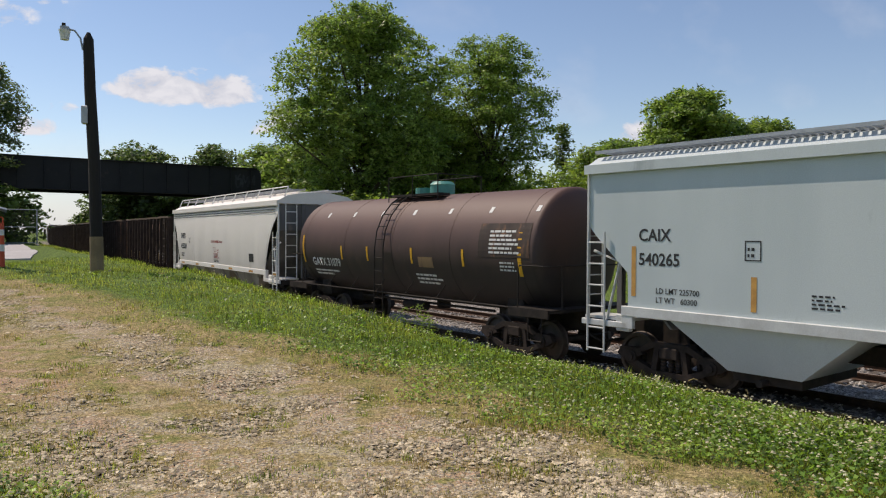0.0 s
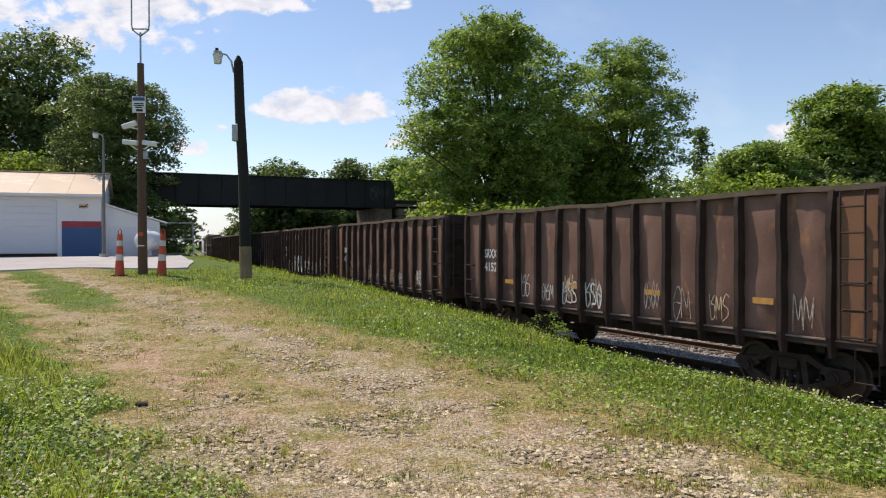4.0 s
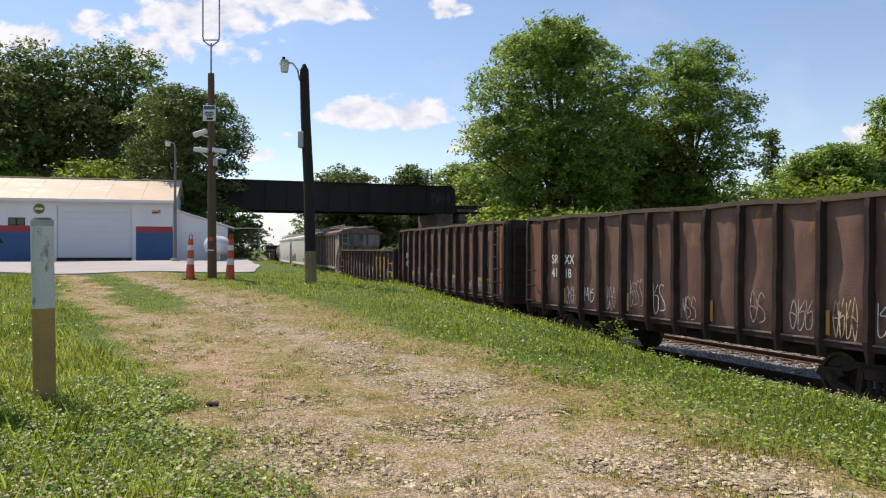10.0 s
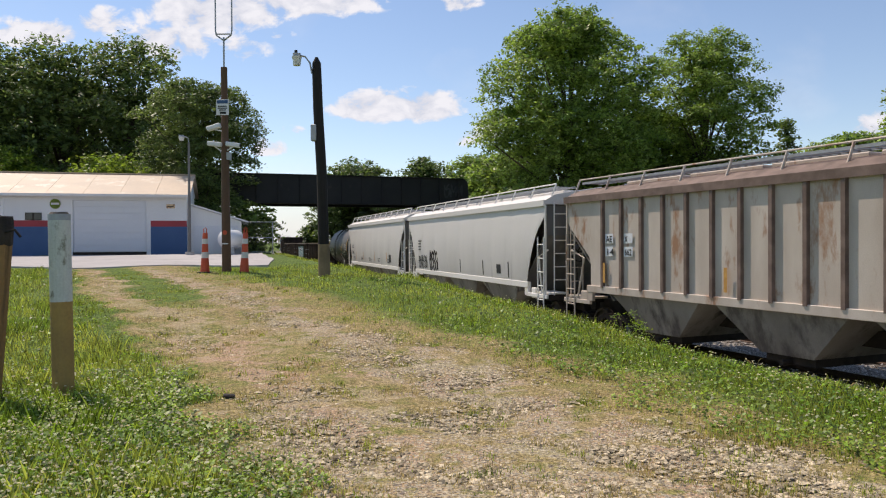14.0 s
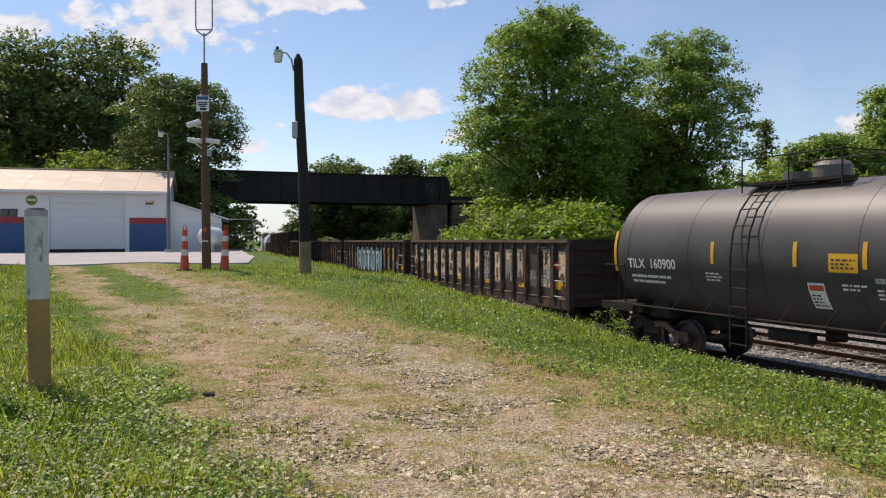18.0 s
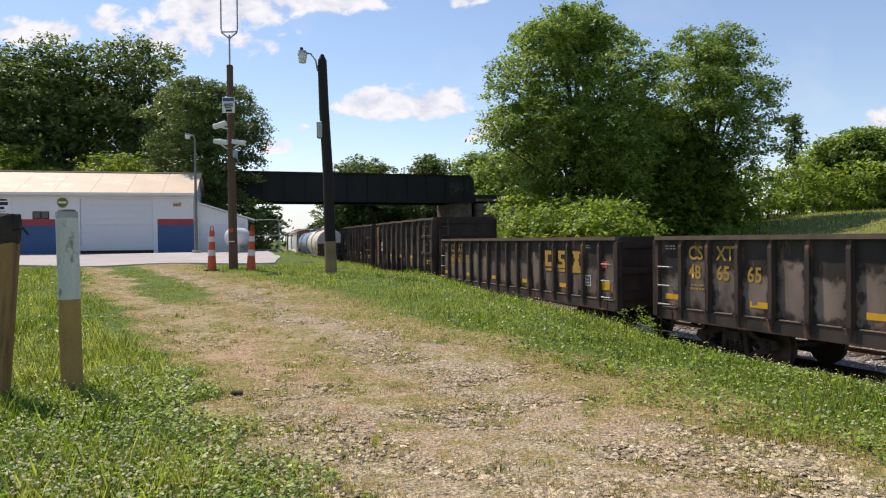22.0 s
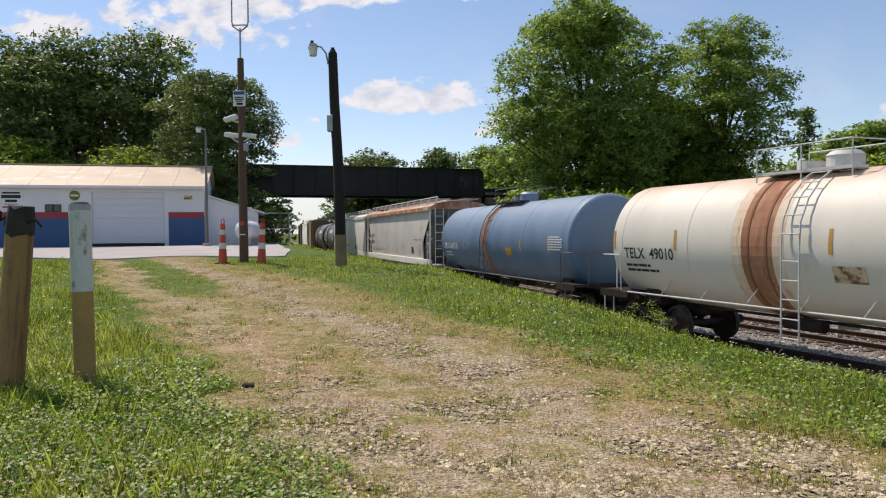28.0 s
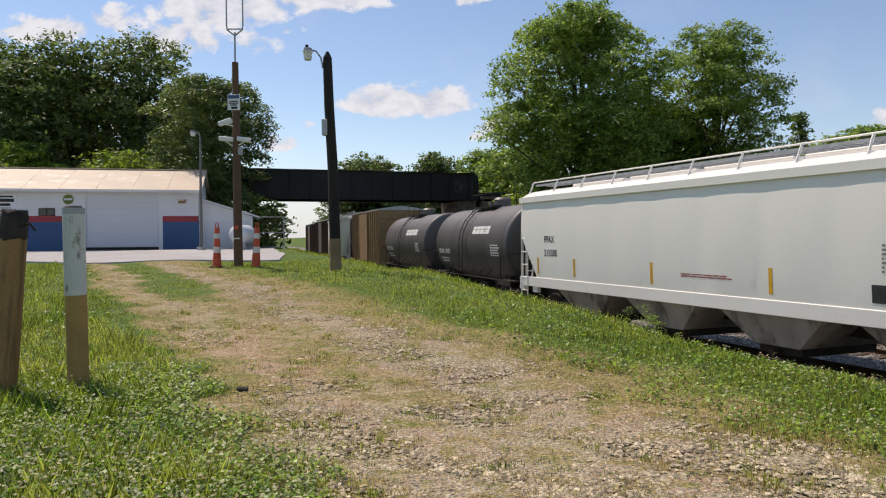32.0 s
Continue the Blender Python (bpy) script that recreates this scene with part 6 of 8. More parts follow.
        patch(car, "defect_card", L / 2 - 0.85, L / 2 - 0.4, 1.55, 1.75, M_YELLOW, lambda x, z: sf(x, z) - 0.1, 2)
    car, L, pitch, sf = gondola("rust-stained low gondola car", *marks(22), 2.45, M_GON_WORN, M_RIB_WORN, M_GON_CAP, 16, True, 44)
    for j in range(8):
        scrawl(car, -L / 2 + pitch * (1 + 1.8 * j), 1.3, 0.45, 0.4, M_PEEL, sf, 440 + j, 0.028, 3)
    # cream tank car
    car, L, sf = tank_car("cream tank car with a rust-streaked band and white railings", *marks(23), M_CREAM_TANK, M_PALE, R=1.47, zc=2.33, seed=12, band=M_RUST_BAND, wash=M_RUST_HAZE, band_x=(-0.85, 0.0), dome_mat=M_PALE, rail_mat=M_PALE, lad=0.55)
    stamp(car, ["TELX  49010"], -L / 2 + 1.05, 1.98, 0.27, M_BLACK_PAINT, sf)
    small_print(car, -L / 2 + 1.05, 1.66, 1.6, 0.24, 2, M_BLACK_PAINT, sf, 121)
    strips(car, (-L / 2 + 0.62, -3.0, 1.4, 3.4), 2.2, 2.66, 0.09, M_AMBER, sf)
    small_print(car, 3.9, 2.0, 1.3, 0.6, 6, M_BLACK_PAINT, sf, 122)
    patch(car, "stencil_plate", 3.2, 3.8, 1.6, 1.9, M_BLACK_PAINT, sf)
    patch(car, "faded_plate", 1.4, 2.1, 1.7, 2.0, M_PEEL, sf)
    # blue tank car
    car, L, sf = tank_car("faded blue tank car with rust round its ladder", *marks(24), M_BLUE_TANK, M_STEEL_DARK, seed=13, band=M_RUST_BAND, band_x=(-1.1, -0.55), lad=-0.72, dome_mat=M_BLUE_TANK, rail_mat=M_SHADE_GRIME)
    stamp(car, ["UTLX 647516"], -L / 2 + 0.95, 1.98, 0.26, M_WHITE_PAINT, sf)
    small_print(car, -L / 2 + 1.1, 1.68, 1.2, 0.24, 2, M_WHITE_PAINT, sf, 131)
    strips(car, (-3.3, 2.9, 5.2), 2.0, 2.4, 0.08, M_AMBER, sf)
    patch(car, "notice_plate", 1.45, 2.05, 1.85, 2.12, M_GOLD, sf)
    small_print(car, 5.2, 2.1, 1.1, 0.45, 6, M_WHITE_PAINT, sf, 132)
    # rusted and clean long hoppers
    car, L, sf = hopper("long white covered hopper car with a rusted roof edge", *marks(25), M_RUSTED_WHITE, M_CREAM_HOPPER, 3.86, 1.34, 4, curved=False, cut=1.5, cut_h=1.7, knee=2.25, seed=14, roof_mat=M_RUST_ROOF, belly=0.3, full_sill=True)
    stamp(car, ["NAHX", "580764"], -L / 2 + 1.75, 2.42, 0.22, M_BLACK_PAINT, sf, 1.8)
    strips(car, (-L / 2 + 1.55, -5.6, -1.5), 1.6, 2.0, 0.09, M_AMBER, sf)
    for k in range(7):
        scrawl(car, -6.4 + 0.55 * k + 0.1 * (k % 3), 1.55 + 0.08 * (k % 2), 0.3, 0.2, M_STEEL_DARK, sf, 141 + k, 0.02, 2)
    for x, z0, z1 in ((-5.1, 1.5, 1.8), (-2.6, 1.5, 1.82), (0.9, 1.5, 1.86), (L / 2 - 1.75, 1.4, 2.3)):
        patch(car, "rust_seam", x - 0.045, x + 0.045, z0, z1, M_RUST_ROOF, sf, 3)
    patch(car, "scraped_seam", L / 2 - 3.7, L / 2 - 1.8, 2.3, 2.33, M_STEEL_DARK, sf, 3)
    scrawl(car, L / 2 - 2.6, 1.5, 0.5, 0.55, M_STEEL_DARK, sf, 171, 0.014, 3)
    patch(car, "stencil_plate", L / 2 - 4.2, L / 2 - 3.7, 1.6, 1.95, M_BLACK_PAINT, sf)
    car, L, sf = hopper("long clean white covered hopper car with bulged side sheets", *marks(26), M_CREAM_HOPPER, M_CREAM_HOPPER, 3.83, 1.34, 4, seed=15, cut=1.1, cut_h=1.35, full_sill=True)
    stamp(car, ["FPAX", "215505"], -L / 2 + 1.7, 2.45, 0.2, M_BLACK_PAINT, sf, 2.0)
    strips(car, (-L / 2 + 1.3, -5.4, -1.8, 2.0, 5.4), 1.5, 2.0, 0.1, M_YELLOW, sf)
    small_print(car, -0.7, 1.72, 1.7, 0.1, 2, M_RED_PAINT, sf, 151)
    small_print(car, L / 2 - 4.4, 2.0, 0.5, 0.5, 7, M_BAY, sf, 152)
    patch(car, "stencil_plate", L / 2 - 4.6, L / 2 - 4.2, 1.5, 1.8, M_BLACK_PAINT, sf)
    # two black tank cars
    for k in (27, 28):
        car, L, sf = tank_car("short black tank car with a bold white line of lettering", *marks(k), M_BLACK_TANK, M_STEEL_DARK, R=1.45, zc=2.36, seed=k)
        small_print(car, 0.6, 2.75, 2.6, 0.56, 1, M_WHITE_PAINT, sf, 160 + k)
        stamp(car, ["TCMX 190207"], -L / 2 + 1.0, 1.95, 0.2, M_WHITE_PAINT, sf)
        small_print(car, 2.8, 1.95, 1.0, 0.45, 5, M_WHITE_PAINT, sf, 170 + k)
        small_print(car, -L / 2 + 1.1, 1.6, 1.4, 0.24, 2, M_WHITE_PAINT, sf, 180 + k)
    boxcar("ochre boxcar with a pale roof", *marks(29), M_BOXCAR)
    hopper("plain white covered hopper car behind a boxcar", *marks(30), M_CREAM_HOPPER, M_CREAM_HOPPER, 4.15, 1.36, 3, seed=20)
    boxcar("dark oxide-red steel boxcar with ribbed sides", *marks(31), M_OXIDE_BOX)
    boxcar("dark brown steel boxcar with ribbed sides", *marks(32), M_OXIDE_BOX, 4.5)


M_TEAL_DARK = mat("blue_grey_spray_paint", (0.06, 0.072, 0.13), (0.10, 0.115, 0.19), 3, 0.6)


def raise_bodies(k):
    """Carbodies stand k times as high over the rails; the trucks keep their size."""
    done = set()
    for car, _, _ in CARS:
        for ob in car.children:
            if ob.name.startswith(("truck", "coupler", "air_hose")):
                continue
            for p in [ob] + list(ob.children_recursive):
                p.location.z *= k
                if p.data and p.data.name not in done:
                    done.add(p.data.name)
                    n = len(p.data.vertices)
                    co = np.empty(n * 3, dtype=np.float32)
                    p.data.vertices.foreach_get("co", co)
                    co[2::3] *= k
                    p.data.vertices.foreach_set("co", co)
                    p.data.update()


M_RUST_ROOF = mat("rusted_roof_edge", (0.46, 0.19, 0.085), (0.56, 0.42, 0.32), 1.3, 0.75, 0.0, 0.08, 40, stain=(0.33, 0.12, 0.055), stain_at=0.53, streak=0.25)
build_train()
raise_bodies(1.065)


# ---- track ----
def build_track(off, name, label):
    z = RAIL_Z
    tr = new(name)
    tagged(tr, label, "railway track", kind="structure")
    ss = np.concatenate([np.arange(-60, 120, 2.0), np.arange(120, 420, 8.0)])
    for side in (-1, 1):
        for nm, prof, m in (("rail", [(-0.07, -0.17), (-0.07, -0.15), (-0.012, -0.13), (-0.012, -0.045), (-0.035, -0.035), (-0.036, -0.006), (0.036, -0.006), (0.035, -0.035), (0.012, -0.045), (0.012, -0.13), (0.07, -0.15), (0.07, -0.17)], M_RAIL),
                            ("rail_head", [(-0.034, -0.005), (-0.030, 0.0), (0.030, 0.0), (0.034, -0.005)], M_RAILHEAD)):
            bm = bmesh.new()
            rings = []
            for s in ss:
                x, y, h = on_track(s, off + side * 0.7525)
                rings.append([(x + a * math.sin(h), y - a * math.cos(h), z + b) for a, b in prof])
            loft(bm, rings)
            part(nm, bm, m, tr)
    tie = mesh_of("tie", box_bm(-0.11, 0.11, -1.3, 1.3, -0.35, -0.16, 0.012), M_TIE)
    plate = mesh_of("tie_plate", box_bm(-0.09, 0.09, -0.18, 0.18, -0.165, -0.150), M_RAIL)
    for k in range(96):
        x, y, h = on_track(-9 + 0.53 * k, off)
        part("tie", tie, M_TIE, tr, at=pose(x, y, z, 0, 0, math.degrees(h) + random.uniform(-1, 1)))
    bm = bmesh.new()
    for k in range(96, 300):
        x, y, h = on_track(-9 + 0.53 * k, off)
        c, s = math.cos(h), math.sin(h)
        f = [bm.verts.new((x + a * c - b * s, y + a * s + b * c, z - 0.16)) for a, b in ((-0.11, -1.3), (0.11, -1.3), (0.11, 1.3), (-0.11, 1.3))]
        bm.faces.new(f)
    o = part("far_ties", bm, M_TIE, tr)
    tagged(o, kind="stuff")


build_track(0.0, "railway_track", "main line railway track on grey stone ballast under the train")
build_track(SECOND, "siding_track", "second railway track with rusty rails beyond the train")


def stones(name, label, n, place, lo, hi, material, seed, category):
    """Loose broken stones strewn over the ground, one object."""
    rg = np.random.RandomState(seed)
    # bedded in the ground, so that only their upper faces are built
    base = np.array([(1, 0, -0.5), (-1, 0, -0.5), (0, 1, -0.5), (0, -1, -0.5), (0.3, 0.2, 0.7), (-0.3, -0.2, 0.7)], dtype=float)
    tri = np.array([(0, 2, 4), (2, 5, 4), (2, 1, 5), (1, 3, 5), (3, 4, 5), (3, 0, 4)])
    x, y, z = place(rg, n)
    n = len(x)
    v = base[None] * rg.uniform(0.55, 1.25, (n, 6, 1)) + rg.uniform(-0.3, 0.3, (n, 6, 3))
    size = lo + (hi - lo) * rg.uniform(0, 1, n) ** 2.2 if category == "gravel" else rg.uniform(lo, hi, n)
    v *= size[:, None, None]
    v[:, :, 2] *= 0.30 if category == "gravel" else 0.5
    a = rg.uniform(0, 6.28, n)
    c, s = np.cos(a)[:, None], np.sin(a)[:, None]
    vx, vy = v[:, :, 0] * c - v[:, :, 1] * s, v[:, :, 0] * s + v[:, :, 1] * c
    P = np.stack([vx + x[:, None], vy + y[:, None], v[:, :, 2] + z[:, None] + size[:, None] * 0.15], -1).reshape(-1, 3)
    F = (tri[None] + (np.arange(n) * 6)[:, None, None]).reshape(-1, 3)
    me = bpy.data.meshes.new(name)
    me.from_pydata(P.tolist(), [], F.tolist())
    me.materials.append(material)
    tagged(new(name, me), label, category, kind="stuff")


def ballast_place(rg, n):
    s, off = rg.uniform(-9, 40, n), rg.uniform(-3.4, 6.6, n)
    x, y = np.interp(s, TRACK_S, TRACK_X), np.interp(s, TRACK_S, TRACK_Y)
    sl = np.interp(y, TRACK_Y, _sl)
    h = np.arctan2(1, sl)
    px, py = x + off * np.sin(h), y - off * np.cos(h)
    return px, py, ground_z(px, py) + rg.uniform(0.0, 0.05, n)


stones("ballast", "broken grey stone ballast between and beside the rails", 22000, ballast_place, 0.03, 0.065, M_BALLAST, 3, "ballast")


# ---- bridge ----
def build_bridge():
    a, b = Vector((-21.5, 57.4, 0)), Vector((0.7, 66.0, 0))
    d = (b - a).normalized()
    n = Vector((d.y, -d.x, 0))      # towards the camera
    z0, z1 = 4.78, 7.15
    br = new("railway_bridge")
    tagged(br, "black riveted plate-girder railway bridge on stained stone abutments", "bridge", kind="structure")
    m = Matrix.Translation(b) @ Matrix.Rotation(math.atan2(d.y, d.x), 4, "Z")
    Lb = (b - a).length
    for off, nm in ((0.0, "near_girder"), (4.6, "far_girder")):
        bm = bmesh.new()
        pts = [(-Lb, z0), (0, z0), (0, z1 - 0.45), (-0.12, z1 - 0.16), (-0.45, z1), (-Lb, z1)]
        add_prism(bm, pts, off - 0.02, off + 0.02)
        g = part(nm, bm, M_GIRDER, br, at=m)
        bm = box_bm(-Lb, 0, off - 0.2, off + 0.2, z0 - 0.03, z0 + 0.02)
        part("bottom_flange", bm, M_GIRDER, g)
        bm = box_bm(-Lb, -0.4, off - 0.2, off + 0.2, z1 - 0.02, z1 + 0.03)
        part("top_flange", bm, M_GIRDER, g)
        st = mesh_of("stiffener", box_bm(-0.06, 0.06, off - 0.13, off + 0.13, z0, z1 - 0.05), M_GIRDER)
        for k in range(13):
            part("stiffener", st, M_GIRDER, g, at=(-0.9 - k * 1.75, 0, 0))
    part("deck", box_bm(-Lb, 3, 0.2, 4.4, z0 + 0.2, z0 + 0.7), M_GIRDER, br, at=m)
    bm = box_bm(-1.8, -0.2, 0.0, 5.0, -1.4, z0 - 0.03, 0.05)
    part("pier", bm, M_MASONRY, br, "rust-stained dark pier", at=m)
    for k in range(9):
        for j in range(2):
            rg = random.Random(k * 7 + j)
            w = 1.9
            bm = box_bm(0.2 + j * w + 0.03 * (k % 2), 0.2 + (j + 1) * w - 0.03, -0.4 + rg.uniform(-0.06, 0.04), 5, -1.4 + 0.68 * k, -1.4 + 0.68 * (k + 1) - 0.03, 0.03)
            part("abutment_stone", bm, M_MASONRY, br, at=m)
    bm = box_bm(0.2, 6.5, -0.2, 5, z0 + 0.1, z0 + 0.35)
    part("abutment_cap", bm, M_MASONRY, br, at=m)
    part("far_abutment", box_bm(-Lb - 3, -Lb + 1.0, -0.6, 5, -1.4, z0 - 0.03, 0.05), M_MASONRY, br, at=m)
    scrawl(part("mark_anchor", box_bm(-2.4, -0.5, -0.026, -0.021, z0 + 0.9, z1 - 0.7), M_GIRDER, br, at=m), -2.3, z0 + 0.8, 1.7, 1.0, M_FAINT, lambda x, z: -0.03, 9, 0.16, 3, "faded_graffiti")


build_bridge()


# ---- the workshop ----
WALL_R = Vector((-17.2, 46.0, 0))
WALL_D = Vector((-8.9, -2.6, 0)).normalized()


def build_workshop():
    w = new("workshop")
    tagged(w, "white workshop with blue and red base and tan metal roof", "workshop building")
    ang = math.atan2(-WALL_D.y, -WALL_D.x)
    m = Matrix.Translation(WALL_R) @ Matrix.Rotation(ang, 4, "Z")     # x runs to the right along the front, ends at 0; y goes back
    zb, ze, zr, dep, long = 0.55, 4.52, 6.15, 9.0, 24.0
    door0, door1, dz0, dz1 = -6.55, -2.38, 1.02, 4.18
    # front wall round the door opening
    for nm, x0, x1, z0, z1, mm in (("front_wall", -long, door0, 2.72, ze, M_WALL_WHITE), ("front_wall", door1, 0, 2.72, ze, M_WALL_WHITE), ("lintel", door0, door1, dz1, ze, M_WALL_WHITE),
                                   ("blue_base", -long, door0 - 0.25, zb, 2.58, M_WALL_BLUE), ("blue_base", door1 + 0.25, 0, zb, 2.58, M_WALL_BLUE),
                                   ("red_band", -long, door0 - 0.25, 2.58, 2.95, M_WALL_RED), ("red_band", door1 + 0.25, 0, 2.58, 2.95, M_WALL_RED),
                                   ("door_jamb", door0 - 0.25, door0, zb, 2.72, M_WALL_WHITE), ("door_jamb", door1, door1 + 0.25, zb, 2.72, M_WALL_WHITE)):
        y0 = -0.012 if "b" == nm[0] or nm == "red_band" else 0.0
        part(nm, box_bm(x0, x1, y0, 0.3, z0, z1 if nm != "front_wall" else z1), mm, w, at=m)
    rd = part("roll_door", box_bm(door0, door1, 0.12, 0.18, dz0, dz1), M_DOOR, w, at=m)
    for k in range(8):
        part("door_slat", box_bm(door0 + 0.02, door1 - 0.02, 0.085, 0.125, dz0 + 0.02 + k * 0.395, dz0 + 0.395 + k * 0.395 - 0.005, 0.003), M_DOOR, rd, at=Matrix())
    part("door_sill", box_bm(door0, door1, -0.05, 0.3, zb, dz0), M_STEEL_DARK, w, at=m)
    for nm, x0, x1, y0, y1 in (("end_wall", -0.3, 0, 0.3, dep), ("end_wall", -long, -long + 0.3, 0.3, dep), ("back_wall", -long, 0, dep - 0.3, dep)):
        part(nm, box_bm(x0, x1, y0, y1, zb, ze), M_WALL_WHITE, w, at=m)
    for x in (-0.3, -long):
        bm = bmesh.new()
        a = [bm.verts.new((x, y, z)) for y, z in ((0, ze), (dep, ze), (dep / 2, zr - 0.05))]
        b = [bm.verts.new((x + 0.3, y, z)) for y, z in ((0, ze), (dep, ze), (dep / 2, zr - 0.05))]
        bm.faces.new(a)
        bm.faces.new(b)
        for k in range(3):
            bm.faces.new((a[k], a[(k + 1) % 3], b[(k + 1) % 3], b[k]))
        part("gable", bm, M_WALL_WHITE, w, at=m)
    for s in (0, 1):
        y0, y1 = (-0.45, dep / 2) if s == 0 else (dep + 0.45, dep / 2)
        zl = ze - 0.02
        for k in range(12):
            xa, xb = -long - 0.3 + (long + 0.55) * k / 12, -long - 0.3 + (long + 0.55) * (k + 1) / 12 - 0.015
            bm = bmesh.new()
            loft(bm, [[(xa, y0, zl), (xa, y1, zr), (xa, y1, zr + 0.06), (xa, y0, zl + 0.06)], [(xb, y0, zl), (xb, y1, zr), (xb, y1, zr + 0.06), (xb, y0, zl + 0.06)]])
            part("roof_sheet", bm, M_ROOF, w, at=m)
    part("ridge_cap", box_bm(-long - 0.3, 0.25, dep / 2 - 0.2, dep / 2 + 0.2, zr + 0.03, zr + 0.10), M_ROOF, w, at=m)
    part("fascia", box_bm(-long - 0.3, 0.25, -0.47, -0.44, ze - 0.12, ze + 0.03), M_WALL_WHITE, w, at=m)
    # lean-to
    bm = bmesh.new()
    add_prism(bm, [(0.004, zb), (3.3, zb), (3.3, 2.95), (0.004, 4.0)], 0.5, 7.0)
    part("lean_to_wall", bm, M_WALL_WHITE, w, "white metal-clad lean-to", at=m)
    for k in range(12):
        part("cladding_rib", box_bm(0.15 + 0.27 * k, 0.18 + 0.27 * k, 0.475, 0.5, 2.72, 3.9 - 0.09 * k), M_WALL_WHITE, w, at=m)
    bm = bmesh.new()
    add_prism(bm, [(0.004, 4.02), (3.75, 2.84), (3.75, 2.94), (0.004, 4.12)], 0.25, 7.2)
    part("lean_to_roof", bm, M_WALL_WHITE, w, at=m)
    bm = box_bm(0.35, 3.1, 0.46, 0.5, zb + 0.3, 2.65)
    part("lean_to_door", bm, M_DOOR, w, at=m)
    # fixtures
    win = part("window", box_bm(-9.15, -8.25, -0.03, 0.02, 2.96, 3.42), M_STEEL_DARK, w, "small dark window", at=m)
    for k in range(2):
        part("pane", box_bm(-9.11 + 0.45 * k, -8.74 + 0.45 * k, -0.045, -0.03, 3.0, 3.38), M_GLASS_DARK, win)
    sg = part("round_sign", tube_bm([(-7.5, 0.0, 3.95), (-7.5, -0.04, 3.95)], 0.34, 20), M_CONE_WHITE, w, "round green and white sign", at=m)
    bm = tube_bm([(-7.5, -0.04, 3.95), (-7.5, -0.046, 3.95)], 0.3, 20)
    part("sign_disc", bm, M_LEAF_LIGHT, sg)
    bm = box_bm(-7.72, -7.28, -0.052, -0.047, 3.9, 4.02)
    part("sign_bar", bm, M_CONE_WHITE, sg)
    sg = part("notice", box_bm(-1.2, -0.7, -0.03, 0.0, 3.72, 3.98), M_PEEL, w, "small yellow notice", at=m)
    part("notice_bars", box_bm(-1.13, -0.77, -0.036, -0.031, 3.8, 3.86), M_STEEL_DARK, sg)
    sg = part("wall_sign", box_bm(-11.65, -10.3, -0.05, 0.0, 3.1, 4.25), M_SIGN, w, "white sign with a dark border and rows of dark lettering", at=m)
    for z0, z1, x0, x1, mm in ((4.05, 4.15, -11.45, -10.5, M_STEEL_DARK), (3.78, 3.98, -11.5, -10.45, M_BLACK_PAINT), (3.54, 3.70, -11.3, -10.65, M_BLACK_PAINT), (3.38, 3.46, -11.35, -10.6, M_GALV), (3.2, 3.3, -11.45, -10.5, M_RED_PAINT)):
        part("sign_bar", box_bm(x0, x1, -0.058, -0.051, z0, z1), mm, sg)
    lm = part("wall_lamp", box_bm(-12.5, -12.2, -0.5, 0.0, 3.0, 3.12, 0.02), M_STEEL_DARK, w, at=m)


build_workshop()


def wall_place(x, back):
    """x metres along the workshop's front (to the right past its corner), back metres behind it."""
    d = -WALL_D
    n = Vector((-d.y, d.x, 0))
    p = WALL_R + d * x + n * back
    return p.x, p.y


# concrete apron: a thin slab on the ground
def build_apron():
    bm = bmesh.new()
    out = [(-52, 26.5), (-24, 25.6), (-13.5, 25.0), (-8.4, 25.0), (-6.9, 26.3), (-8.4, 33), (-12.8, 47.2), (-17.0, 46.1), (-52, 36.0)]
    P = [Vector((x, y, 0)) for x, y in out]
    front, back = P[:5], P[5:][::-1]

    def along(pts, t):
        k = min(int(t * (len(pts) - 1)), len(pts) - 2)
        return pts[k].lerp(pts[k + 1], t * (len(pts) - 1) - k)
    g = []
    for i in range(25):
        row = []
        for j in range(9):
            p = along(front, i / 24).lerp(along(back, i / 24), j / 8)
            row.append(bm.verts.new((p.x, p.y, float(ground_z(p.x, p.y)) + 0.045)))
        g.append(row)
    for i in range(24):
        for j in range(8):
            bm.faces.new((g[i][j], g[i + 1][j], g[i + 1][j + 1], g[i][j + 1]))
    rim = bmesh.ops.extrude_edge_only(bm, edges=[e for e in bm.edges if e.is_boundary])
    for v in rim["geom"]:
        if isinstance(v, bmesh.types.BMVert):
            v.co.z -= 0.15
    ob = new("pavement", mesh_of("pavement", bm, M_CONCRETE))
    tagged(ob, "pale worn concrete apron before the workshop", "pavement", kind="structure")


build_apron()


# ---- poles, posts, cones ----
def gz(x, y):
    return float(ground_z(x, y))


